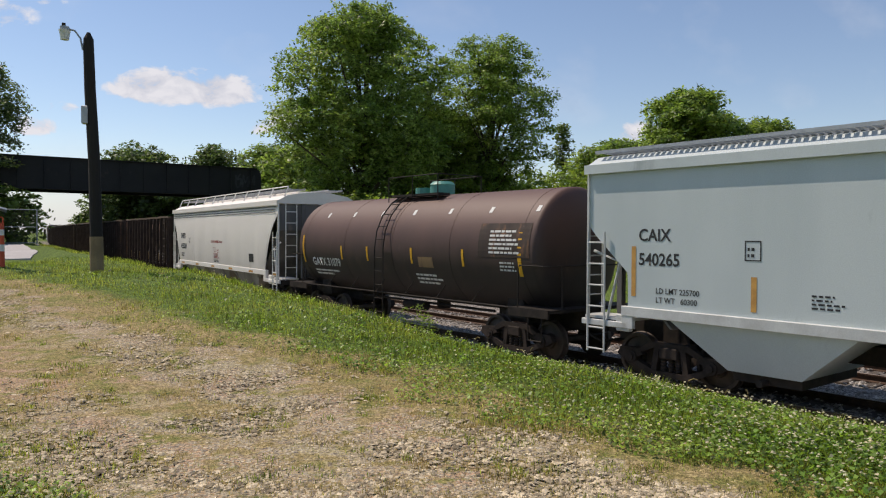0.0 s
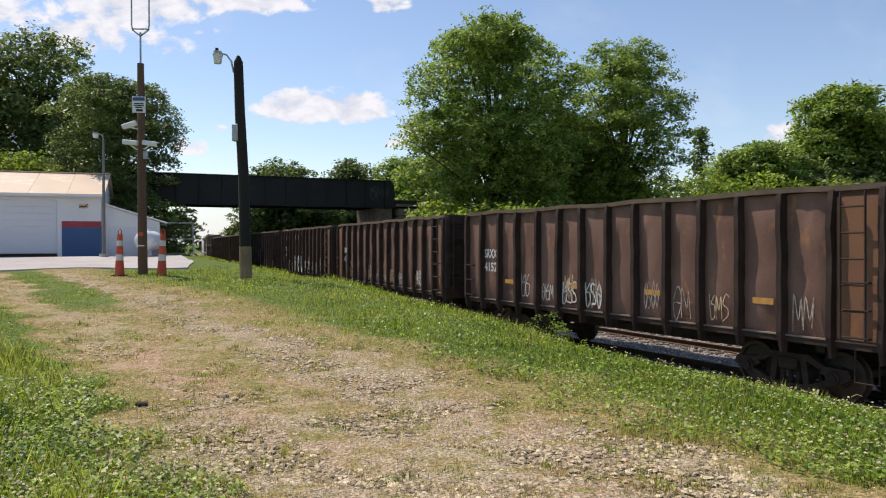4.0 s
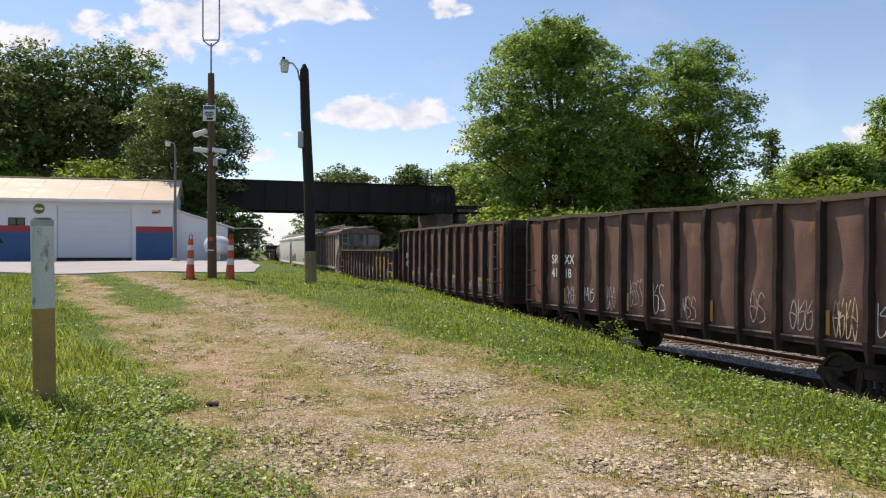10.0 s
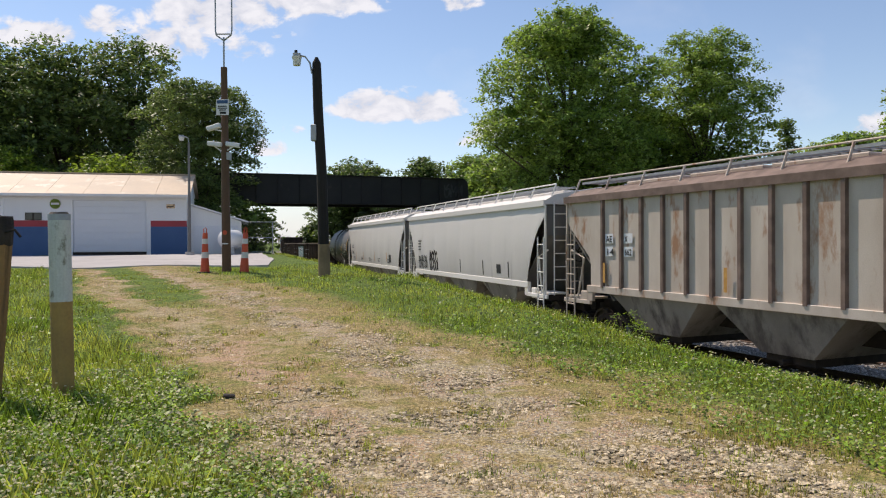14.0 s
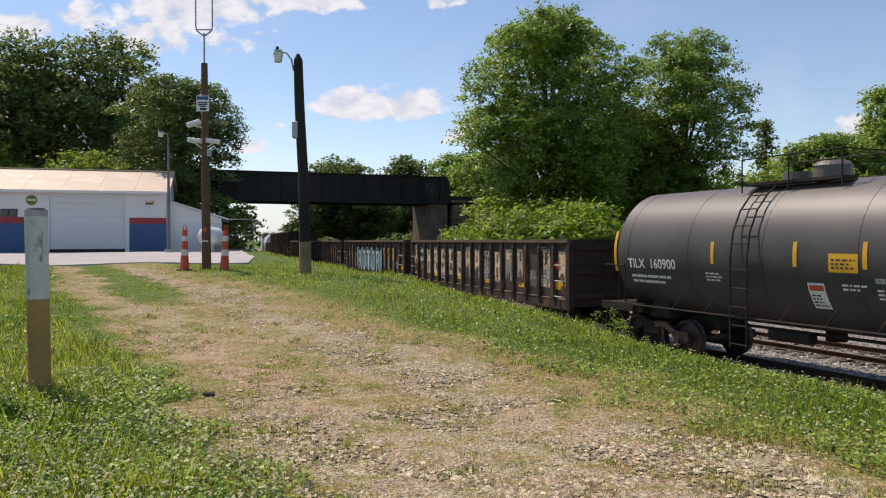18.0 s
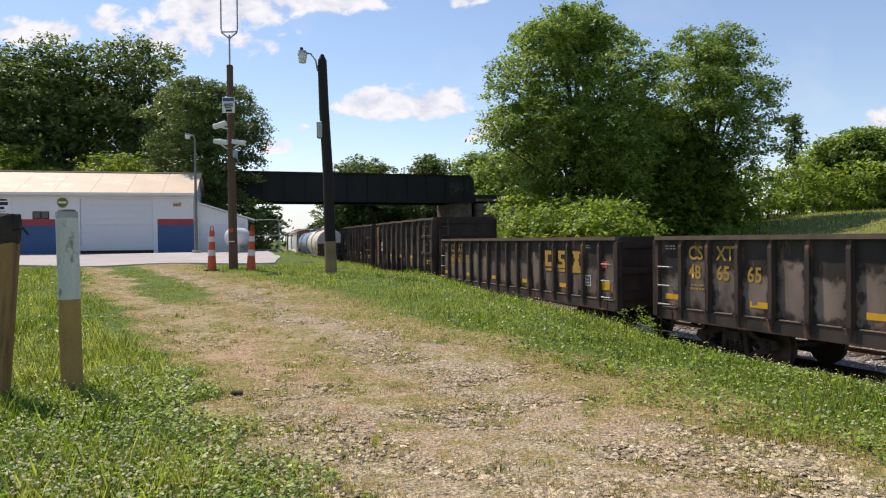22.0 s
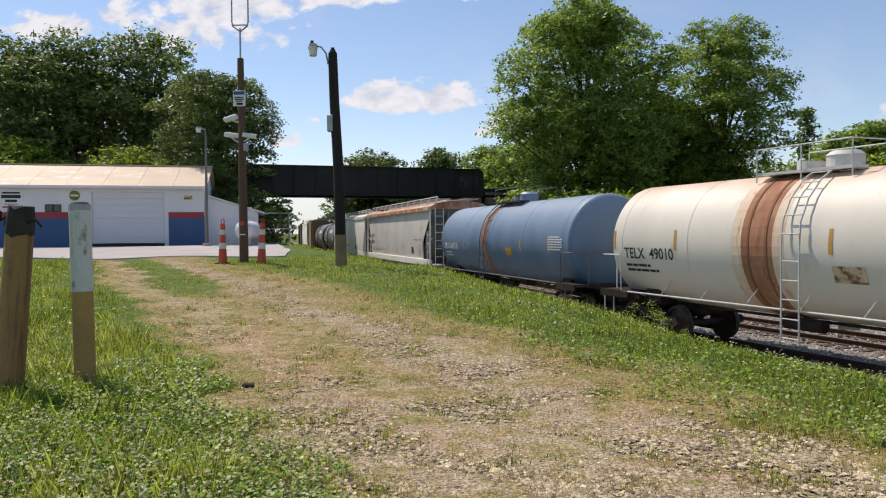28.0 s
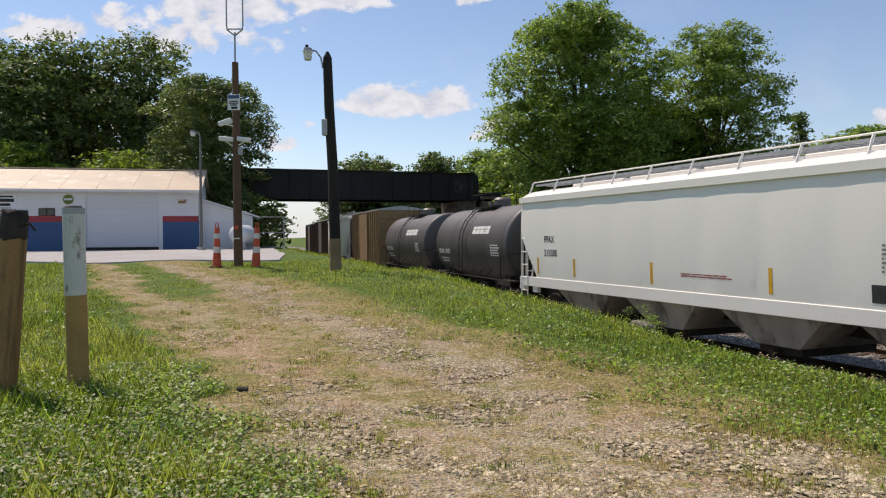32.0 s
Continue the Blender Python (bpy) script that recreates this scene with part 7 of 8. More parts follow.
def lamp_pole():
    x, y = -3.44, 18.5
    o = new("lamp_pole")
    o.location = (x, y, gz(x, y) - 0.05)
    tagged(o, "dark wooden pole with a bracket lamp and tan painted foot", "lamp pole")
    bm = tube_bm([(0, 0, 0.0), (-0.015, 0, 1.0), (-0.05, 0, 2.6), (-0.13, 0.0, 4.2), (-0.16, 0, 5.25), (-0.16, 0, 5.42)], 0.145, 12, 0.108)
    part("pole", bm, M_POLE, o)
    part("pole_tip", tube_bm([(-0.16, 0, 5.42), (-0.16, 0, 5.56)], 0.104, 12, 0.035), M_POLE, o)
    part("painted_band", tube_bm([(0, 0, 0.0), (-0.012, 0, 0.86)], 0.150, 12, 0.146), M_POLE_TAN, o, "tan painted foot")
    bm = tube_bm([(-0.28, 0, 5.15), (-0.33, 0, 5.42), (-0.45, 0, 5.58), (-0.62, 0, 5.62)], 0.022, 8)
    part("bracket_arm", bm, M_GALV, o)
    hd = part("lamp_head", tube_bm([(-0.66, 0, 5.58), (-0.66, 0, 5.66)], 0.10, 14, 0.10), M_GALV, o)
    part("photocell", tube_bm([(-0.68, 0, 5.66), (-0.68, 0, 5.74)], 0.04, 10), M_STEEL_DARK, hd)
    part("diffuser", tube_bm([(-0.66, 0, 5.58), (-0.66, 0, 5.50), (-0.66, 0, 5.36)], 0.13, 16, 0.09), M_LENS, hd, "milky lamp glass")
    bx = part("meter_box", box_bm(-0.30, -0.16, -0.14, 0.06, 3.45, 3.86, 0.015), M_GALV, o, "grey metal box")


lamp_pole()


def mast():
    x, y = -6.40, 20.0
    o = new("camera_mast")
    o.location = (x, y, gz(x, y) - 0.05)
    tagged(o, "brown wooden pole with cameras, a notice and forked aerial", "utility pole")
    part("pole", tube_bm([(0, 0, 0), (-0.03, 0, 5.62)], 0.125, 12, 0.085), M_POLE_BROWN, o)
    part("aerial_pipe", tube_bm([(-0.03, 0, 5.5), (-0.03, 0, 6.1), (-0.03, 0, 6.44)], 0.025, 8), M_GALV, o)
    for s in (-1, 1):
        part("aerial_rod", tube_bm([(-0.03, 0, 6.35), (-0.03 + s * 0.2, 0, 6.5), (-0.03 + s * 0.225, 0, 6.62), (-0.03 + s * 0.225, 0, 8.4)], 0.022, 6), M_GALV, o)
    part("aerial_bar", tube_bm([(-0.255, 0, 6.53), (0.2, 0, 6.53)], 0.02, 6), M_GALV, o)
    sg = part("notice", box_bm(-0.2, 0.14, -0.16, -0.14, 4.3, 4.72, 0.004), M_SIGN, o, "white notice with blue head and dark print")
    part("notice_head", box_bm(-0.18, 0.12, -0.166, -0.161, 4.61, 4.70), M_WALL_BLUE, sg)
    for k, (a, b) in enumerate(((-0.15, 0.09), (-0.16, 0.1), (-0.12, 0.06))):
        part("notice_bar", box_bm(a, b, -0.166, -0.161, 4.52 - 0.05 * k, 4.55 - 0.05 * k), M_BLACK_PAINT, sg)
    part("notice_picture", box_bm(-0.1, 0.07, -0.166, -0.161, 4.33, 4.39), M_BLACK_PAINT, sg)
    for dx, z, a in ((-0.28, 3.98, 25), (-0.26, 3.52, -8), (0.24, 3.5, -12)):
        c = part("security_camera", box_bm(-0.19, 0.19, -0.075, 0.075, -0.06, 0.06, 0.015), M_SIGN, o, "white boxy security camera", at=pose(dx, -0.12, z, 0, -a * 0.7, 0))
        part("camera_lens", tube_bm([(-0.19 if dx < 0 else 0.19, 0, 0), (-0.2 if dx < 0 else 0.2, 0, 0)], 0.045, 10), M_BLACK_PAINT, c)
        part("camera_arm", tube_bm([(0, 0, -0.06), (-dx * 0.6, 0.06, -0.16), (-dx * 0.95, 0.1, -0.14)], 0.02, 6), M_SIGN, c)
    part("reflector", tube_bm([(0.0, -0.125, 1.12), (0.0, -0.14, 1.12)], 0.06, 14), M_CONE, o, "small round orange reflector")
    part("white_tag", box_bm(-0.08, 0.08, -0.135, -0.12, 0.8, 0.83), M_SIGN, o)
    part("junction_box", box_bm(0.05, 0.16, -0.1, 0.0, 3.1, 3.3), M_GALV, o)


mast()


def cone_post(x, y, lean):
    o = new("channelizer_post")
    o.matrix_basis = pose(x, y, gz(x, y) - 0.03, 0, lean, 0)
    tagged(o, "orange and white striped plastic channelizer post", "traffic post", "posts by the pole")
    H = 1.22
    cuts = [(0.0, 0.42, M_CONE), (0.42, 0.58, M_CONE_WHITE), (0.58, 0.80, M_CONE), (0.80, 0.94, M_CONE_WHITE), (0.94, 1.1, M_CONE)]
    R = lambda z: 0.125 - 0.065 * (z / H) ** 0.8
    for z0, z1, m in cuts:
        part("stripe", tube_bm([(0, 0, z0), (0, 0, (z0 + z1) / 2), (0, 0, z1)], R(z0), 14, R(z1)), m, o)
    part("top_loop", tube_bm([(-0.035, 0, 1.1), (-0.04, 0, 1.2), (0, 0, 1.24), (0.04, 0, 1.2), (0.035, 0, 1.1)], 0.016, 6), M_CONE, o)
    part("base", box_bm(-0.17, 0.17, -0.17, 0.17, 0.0, 0.05, 0.02), M_STEEL_DARK, o)


cone_post(-6.93, 19.8, 0.8)
cone_post(-5.80, 19.6, 2.2)


def bollard():
    o = new("bollard")
    x, y = -3.84, 7.0
    o.matrix_basis = pose(x, y, gz(x, y) - 0.05, 0, -0.9, 0)
    tagged(o, "old round bollard, flaking white above and yellow below", "bollard")
    part("yellow_foot", tube_bm([(0, 0, 0), (0, 0, 0.96)], 0.098, 20), M_POST_YELLOW, o)
    part("white_shaft", tube_bm([(0, 0, 0.96), (0, 0, 1.74)], 0.099, 20), M_POST_WHITE, o)
    part("grey_collar", tube_bm([(0, 0, 1.74), (0, 0, 1.80)], 0.100, 20), M_GALV, o)
    part("rusty_cap", tube_bm([(0, 0, 1.80), (0, 0, 1.82)], 0.088, 20, 0.075), M_MASONRY, o)


bollard()


def wood_post():
    o = new("gate_post")
    x, y = -4.46, 6.75
    o.matrix_basis = pose(x, y, gz(x, y) - 0.05, 0, 5.4, 0)
    tagged(o, "weathered wooden post with a charred top and a hooked chain", "wooden post")
    bm = bmesh.new()
    rings = []
    for z, r in ((0, 0.13), (0.5, 0.128), (1.0, 0.124), (1.58, 0.120)):
        rings.append([(r * math.cos(0.524 * k) * (1 + 0.04 * math.sin(k * 2.3)), r * math.sin(0.524 * k), z + (0.0 if z < 1.4 else 0.05 * math.sin(k * 1.7))) for k in range(12)])
    loft(bm, rings)
    part("shaft", bm, M_POST_WOOD, o)
    bm = bmesh.new()
    rings = []
    for z, r in ((1.54, 0.123), (1.72, 0.118), (1.80, 0.106)):
        rings.append([(r * math.cos(0.524 * k) * (1 + 0.05 * math.sin(k * 2.3)), r * math.sin(0.524 * k), z + 0.02 * math.sin(k * 1.9)) for k in range(12)])
    loft(bm, rings)
    part("charred_top", bm, M_CHAR, o, "charred black post top")
    for k in range(5):
        bm = tube_bm([(-0.12 - 0.05 * k, -0.03, 1.62 + 0.045 * k), (-0.15 - 0.05 * k, 0.01, 1.70 + 0.045 * k), (-0.18 - 0.05 * k, -0.02, 1.66 + 0.045 * k)], 0.012, 6)
        part("chain_link", bm, M_STEEL_DARK, o)
    part("hook", tube_bm([(0.08, -0.05, 1.66), (0.2, -0.08, 1.70), (0.26, -0.08, 1.64)], 0.012, 6), M_STEEL_DARK, o)


wood_post()


def street_lamp():
    x, y = wall_place(0.4, -3.5)
    o = new("street_lamp")
    o.location = (x, y, gz(x, y))
    tagged(o, "tall grey metal lamp post with a small curved arm", "street lamp")
    part("post", tube_bm([(0, 0, 0), (0, 0, 6.6)], 0.10, 10, 0.06), M_SHADE_GRIME, o)
    part("arm", tube_bm([(0, 0, 6.6), (-0.05, 0, 6.85), (-0.25, -0.1, 6.95)], 0.03, 8), M_GALV, o)
    hd = part("lamp_head", tube_bm([(-0.38, -0.12, 6.9), (-0.38, -0.12, 7.0)], 0.16, 12, 0.12), M_GALV, o)
    part("diffuser", tube_bm([(-0.38, -0.12, 6.9), (-0.38, -0.12, 6.68)], 0.17, 12, 0.12), M_LENS, hd)
    part("footing", tube_bm([(0, 0, 0), (0, 0, 0.2)], 0.25, 12), M_CONCRETE, o)


street_lamp()


def gas_tank():
    x, y = wall_place(2.7, -1.4)
    o = new("gas_tank")
    o.location = (x, y, gz(x, y) + 0.05)
    tagged(o, "white horizontal gas tank on steel feet", "gas tank")
    bm = bmesh.new()
    rings = []
    for t, r in ((-1.2, 0.02), (-1.15, 0.28), (-1.0, 0.48), (-0.75, 0.6), (0.75, 0.6), (1.0, 0.48), (1.15, 0.28), (1.2, 0.02)):
        rings.append([(r * math.cos(0.2618 * k), t, 0.9 + r * math.sin(0.2618 * k)) for k in range(24)])
    loft(bm, rings)
    part("tank_body", bm, M_TANK_WHITE, o, smooth=True)
    part("valve_dome", tube_bm([(0, 0, 1.48), (0, 0, 1.62)], 0.18, 12, 0.14), M_TANK_WHITE, o)
    for s in (-0.7, 0.7):
        part("foot", box_bm(-0.4, 0.4, s - 0.06, s + 0.06, 0, 0.4), M_GALV, o)


gas_tank()


def fence_panel():
    x, y = wall_place(4.3, 1.2)
    o = new("fence_panel")
    o.matrix_basis = pose(x, y, gz(x, y), 0, 0, math.degrees(math.atan2(-WALL_D.y, -WALL_D.x)))
    tagged(o, "chain-link fence panel in a dark frame", "fence")
    for a in (-1.0, 1.0):
        part("post", tube_bm([(a, 0, 0), (a, 0, 2.1)], 0.035, 8), M_GALV, o)
    for z in (0.1, 1.05, 2.08):
        part("rail", tube_bm([(-1, 0, z), (1, 0, z)], 0.025, 8), M_GALV, o)
    bm = bmesh.new()
    for k in range(24):
        a = -1.0 + 2.0 * k / 24
        add_tube(bm, [(a, 0, 0.1), (min(a + 0.9, 1.0), 0, 0.1 + min(0.9, 1.0 - a) * 2.2)], 0.006, 3)
        add_tube(bm, [(a, 0, 2.08), (min(a + 0.9, 1.0), 0, 2.08 - min(0.9, 1.0 - a) * 2.2)], 0.006, 3)
    part("mesh_wire", bm, M_STEEL_DARK, o)


fence_panel()


# ---- trees ----
def leaf_quads(rg, centres, normals, size, jitter):
    """Single leaves lying mostly flat, drooping away from the stem, spread round their twig ends."""
    n = len(centres)
    c = centres + rg.normal(0, jitter, (n, 3)) * np.array([1.0, 1.0, 0.5])
    a = rg.normal(0, 1, (n, 3)) * np.array([1, 1, 0.45]) + normals * 0.35
    a[:, 2] -= 0.25
    a /= np.linalg.norm(a, axis=1)[:, None]
    up = rg.normal(0, 0.6, (n, 3)) + np.array([0, 0, 1.0]) + normals * 0.35
    b = np.cross(a, up)
    b /= np.linalg.norm(b, axis=1)[:, None] + 1e-6
    s = size * rg.uniform(0.6, 1.3, (n, 1))
    return np.stack([c - a * s, c - b * s * 0.48, c + a * s, c + b * s * 0.48], 1)


def crown_points(rg, blobs, per):
    """Twig ends over domed boughs, thick above and thin below; each blob is x, y, z, rx, ry, rz."""
    P, N = [], []
    for bx, by, bz, rx, ry, rz in blobs:
        k = max(6, int(per * (rx * ry + rx * rz + ry * rz) / 3))
        dz = rg.uniform(-0.3, 1, k)
        a = rg.uniform(0, 6.2832, k)
        h = np.sqrt(1 - dz * dz)
        d = np.stack([np.cos(a) * h, np.sin(a) * h, dz], -1)
        lump = 1 + 0.16 * np.sin(a * 3 + bx * 5) * h + 0.10 * np.sin(a * 7 + bz * 3)
        r = (rg.uniform(0.45, 1.0, k) ** 0.45 * lump)[:, None]
        P.append(np.array([bx, by, bz]) + d * np.array([rx, ry, rz]) * r)
        N.append(d)
    return np.concatenate(P), np.concatenate(N)


def tree(x, y, height, width, seed, leaf, label, size=0.26, density=9.0, leaves=14, base=None, trunk_r=None, low=0.22, name="tree", tall=False, boughs=60, extra=(), peak=0.55):
    rg = np.random.RandomState(seed)
    z0 = gz(x, y) if base is None else base
    o = new(name)
    o.location = (x, y, z0)
    tagged(o, label, "tree")
    tr = trunk_r or height * 0.018
    top = height * 0.62
    bm = tube_bm([(0, 0, -0.2), (0.1, 0, top * 0.3), (-0.05, 0.1, top * 0.65), (0.1, 0, top)], tr * 1.25, 8, tr * 0.5)
    part("trunk", bm, M_BARK, o)
    blobs = []
    nb = boughs if not tall else 26
    for k in range(nb):
        t = (k + 0.5) / nb
        a = k * 2.39996 + rg.uniform(-0.5, 0.5)
        if tall:
            spread = width / 2 * (1.02 - t) ** 0.8
            r = max(spread * 0.5, 0.25)
            blobs.append((spread * 0.5 * math.cos(a), spread * 0.5 * math.sin(a), height * (low + (1 - low) * t), r, r, r * 0.6))
            continue
        # the crown swells to its widest at peak and rounds off above
        env = math.sin(math.pi / 2 * (0.45 + 0.55 * t / peak)) if t < peak else math.sqrt(1 - 0.9 * ((t - peak) / (1 - peak)) ** 3)
        r = width * rg.uniform(0.12, 0.21)
        reach = max(env * width / 2 - r * 0.75, 0.0) * (rg.uniform(0.8, 1.08) if k % 4 else rg.uniform(0.1, 0.6))
        z = height * (low + (1 - low) * t ** 0.85) - r * 0.6
        blobs.append((math.cos(a) * reach, math.sin(a) * reach, z, r * rg.uniform(0.85, 1.25), r * rg.uniform(0.85, 1.25), r * rg.uniform(0.45, 0.7)))
    for fx, fz, fr in extra:
        blobs.append((fx * width, -0.08 * width, fz * height, fr * width, fr * width, fr * width * 0.6))
    for bx, by, bz, *_ in blobs[::2]:
        part("limb", tube_bm([(0, 0, max(bz * 0.45, top * 0.3)), (bx * 0.4, by * 0.4, bz * 0.74), (bx, by, bz)], tr * 0.4, 6, tr * 0.1), M_BARK, o)
    P, N = crown_points(rg, blobs, density)
    if not tall:
        # loose twigs that break the outline
        k = len(P) // 12
        i = rg.randint(0, len(P), k)
        P, N = np.concatenate([P, P[i] + N[i] * rg.uniform(0.1, 0.045 * width, (k, 1))]), np.concatenate([N, N[i]])
    q = leaf_quads(rg, np.repeat(P, leaves, axis=0), np.repeat(N, leaves, axis=0), size, 0.24 * (size / 0.14) ** 0.6)
    if not tall:
        i = rg.randint(0, len(P), len(P) // 3)
        core = P[i] * np.array([0.72, 0.72, 0.93])
        q = np.concatenate([q, leaf_quads(rg, np.repeat(core, max(leaves // 4, 4), axis=0), np.repeat(N[i], max(leaves // 4, 4), axis=0), size * 1.7, 0.55)])
    q = q[q[:, :, 2].min(axis=1) > 0.3]
    part("crown", quads_mesh("crown", q, leaf), leaf, o)
    return o


def thicket(x0, y0, x1, y1, h, depth, seed, leaf, label, size=0.2, count=26, leaves=12, density=9.0):
    """A run of bushes grown together, one thing."""
    rg = np.random.RandomState(seed)
    o = new("shrubs")
    o.location = (x0, y0, 0)
    tagged(o, label, "shrubs", kind="stuff")
    blobs, bm = [], bmesh.new()
    for k in range(count):
        t = rg.uniform(0, 1)
        x, y = x0 + (x1 - x0) * t + rg.uniform(-depth, depth) * 0.5, y0 + (y1 - y0) * t + rg.uniform(-depth, depth) * 0.5
        z = gz(x, y)
        r = h * rg.uniform(0.28, 0.5)
        blobs.append((x - x0, y - y0, z + h * (rg.uniform(0.05, 0.22) if k % 3 == 0 else rg.uniform(0.25, 0.72)), r * 1.2, r * 1.2, r))
        add_tube(bm, [(x - x0, y - y0, z - 0.1), (x - x0 + 0.1, y - y0, z + h * 0.6)], 0.05, 5, 0.02)
    part("stems", bm, M_BARK, o)
    P, N = crown_points(rg, blobs, density)
    q = leaf_quads(rg, np.repeat(P, leaves, axis=0), np.repeat(N, leaves, axis=0), size, 0.25)
    part("foliage", quads_mesh("foliage", q, leaf), leaf, o)


def top_tree(px, depth, top, width, seed, leaf, label, **kw):
    """A tree that reaches the height top above the camera's ground."""
    x, y = at_bearing(px, depth)
    return tree(x, y, top - gz(x, y), width, seed, leaf, label, **kw)


def at_bearing(px, depth):
    return (px - 784) / 1305 * depth, depth


top_tree(974, 51, 17.3, 12.6, 11, M_LEAF_MID, "large broad-crowned leafy tree beyond the railway", size=0.132, density=17, leaves=22, low=0.27, boughs=58, peak=0.5, extra=((-0.42, 0.50, 0.12), (-0.36, 0.57, 0.12), (0.02, 0.95, 0.1)))
top_tree(1214, 54, 16.7, 9.3, 12, M_LEAF_MID, "tall leafy tree beside the larger one", size=0.115, density=20, leaves=24, low=0.2, boughs=50, peak=0.6, extra=((-0.2, 0.95, 0.07), (0.16, 0.95, 0.08), (0.42, 0.66, 0.11)))
top_tree(1108, 57, 11.8, 9.5, 13, M_LEAF_MID, "shaded tree between two larger trees", size=0.2, density=18, leaves=13, low=0.03)
top_tree(1356, 72, 13.0, 4.8, 14, M_LEAF_DARK, "slim dark pointed tree in the distance", size=0.22, density=14, leaves=16, low=0.05, tall=True)
top_tree(1630, 72, 17.9, 11.6, 15, M_LEAF_MID, "leafy tree on the far bank", size=0.25, density=16, leaves=11, low=0.1)
top_tree(1800, 70, 14.5, 9.0, 16, M_LEAF_MID, "leafy tree on the far bank", size=0.22, density=12, leaves=16, low=0.1)
top_tree(1470, 67, 11.2, 9.8, 17, M_LEAF_MID, "bright leafy tree on the far bank", size=0.22, density=18, leaves=12, low=0.05)
# behind the workshop
for px, dep, top, w, sd in ((70, 66, 20.2, 14.5, 21), (-60, 64, 19.8, 14, 22), (195, 70, 21.6, 13, 23), (-180, 66, 19, 14, 24), (-320, 70, 19, 14, 25), (130, 78, 19, 14, 26), (-10, 76, 20, 14, 27), (275, 76, 17.5, 9, 28)):
    top_tree(px, dep, top, w, sd, M_LEAF_DARK, "tall dark tree in the wood behind the workshop", size=0.21, density=8.5, leaves=8, low=0.03)
top_tree(320, 56, 14.2, 9.4, 31, M_LEAF_DARK, "leafy tree at the bridge's near end", size=0.125, density=24, leaves=20, low=0.08, peak=0.6)
thicket(*at_bearing(-70, 58), *at_bearing(35, 58), 8.8, 2.0, 33, M_LEAF_LIGHT, "bright bushes behind the workshop", 0.17, 14, 18, 14)
thicket(*at_bearing(140, 58), *at_bearing(172, 58), 7.6, 1.4, 34, M_LEAF_LIGHT, "bright bushes behind the workshop", 0.17, 8, 18, 14)
# beyond the bridge
for px, dep, top, w, sd, lf in ((600, 100, 12.9, 13, 41, M_LEAF_DARK), (722, 105, 13.6, 9, 42, M_LEAF_DARK), (815, 92, 12.6, 9, 43, M_LEAF_MID), (680, 120, 11, 10, 44, M_LEAF_DARK), (590, 110, 8.5, 7, 45, M_LEAF_DARK), (770, 110, 11, 9, 46, M_LEAF_DARK), (520, 150, 5.5, 5, 47, M_LEAF_DARK), (870, 80, 11.6, 9, 48, M_LEAF_MID), (655, 96, 9, 8, 49, M_LEAF_DARK)):
    top_tree(px, dep, top, w, sd, lf, "leafy tree in the distance beyond the bridge", size=0.28, density=8, leaves=11, low=0.03)
thicket(*at_bearing(590, 84), *at_bearing(860, 78), 3.4, 4, 51, M_LEAF_DARK, "shaded bushes beneath the bridge", 0.22, 30, 16)
# far bank shrubs
thicket(*at_bearing(862, 50), *at_bearing(1075, 37.5), 4.6, 2.6, 52, M_LEAF_LIGHT, "bright sumac bushes on the bank beyond the railway", 0.15, 46, 16, 12)
thicket(*at_bearing(800, 70), *at_bearing(850, 54), 3.6, 2.5, 53, M_LEAF_LIGHT, "bright bushes on the bank beyond the railway", 0.16, 30, 18, 12)
thicket(*at_bearing(900, 54), *at_bearing(1230, 56), 6.0, 5, 54, M_LEAF_LIGHT, "shaded undergrowth beneath the trees", 0.22, 50, 11, 11)
thicket(*at_bearing(1300, 62), *at_bearing(1800, 64), 4.2, 4, 55, M_LEAF_LIGHT, "dense bushes along the far bank", 0.2, 50, 9, 11)
thicket(*at_bearing(1500, 66), *at_bearing(2300, 70), 6, 7, 56, M_LEAF_DARK, "dense bushes along the far bank", 0.3, 40)
thicket(*at_bearing(1190, 58), *at_bearing(1800, 60), 1.9, 2.0, 58, M_LEAF_LIGHT, "low shaded undergrowth along the far bank", 0.2, 60, 9, 11)
thicket(*at_bearing(1080, 43), *at_bearing(1290, 49), 1.5, 1.6, 59, M_LEAF_LIGHT, "bright low bushes and weeds on the far bank", 0.13, 26, 12, 14)
thicket(*at_bearing(385, 56), *at_bearing(415, 60), 4.2, 1.6, 57, M_LEAF_MID, "bush at the bridge's foot", 0.22, 12)


# ---- grass ----
def blades(name, label, n, place, lo, hi, width, material, seed):
    rg = np.random.RandomState(seed)
    x, y, k = place(rg, n)
    n = len(x)
    z = ground_z(x, y)
    h = rg.uniform(lo, hi, n) * k
    a = rg.uniform(0, 6.28, n)
    lean = h * rg.uniform(0.1, 0.55, n)
    w = width * rg.uniform(0.7, 1.3, n) * (0.65 + 0.045 * y)
    bx, by = np.cos(a) * w, np.sin(a) * w
    b = rg.uniform(0, 6.28, n)
    lx, ly = np.cos(b) * lean, np.sin(b) * lean
    q = np.stack([np.stack([x - bx, y - by, z - 0.02], -1), np.stack([x + bx, y + by, z - 0.02], -1),
                  np.stack([x + bx * 0.8 + lx * 0.5, y + by * 0.8 + ly * 0.5, z + h * 0.6], -1), np.stack([x + lx, y + ly, z + h], -1)], 1)
    tagged(new(name, quads_mesh(name, q, material)), label, "grass", kind="stuff")


def fan(rg, n, y0=3.2, y1=27.0):
    y = y0 * (y1 / y0) ** rg.uniform(0, 1, n)
    x = y * rg.uniform(-0.78, 1.12, n)
    return x, y


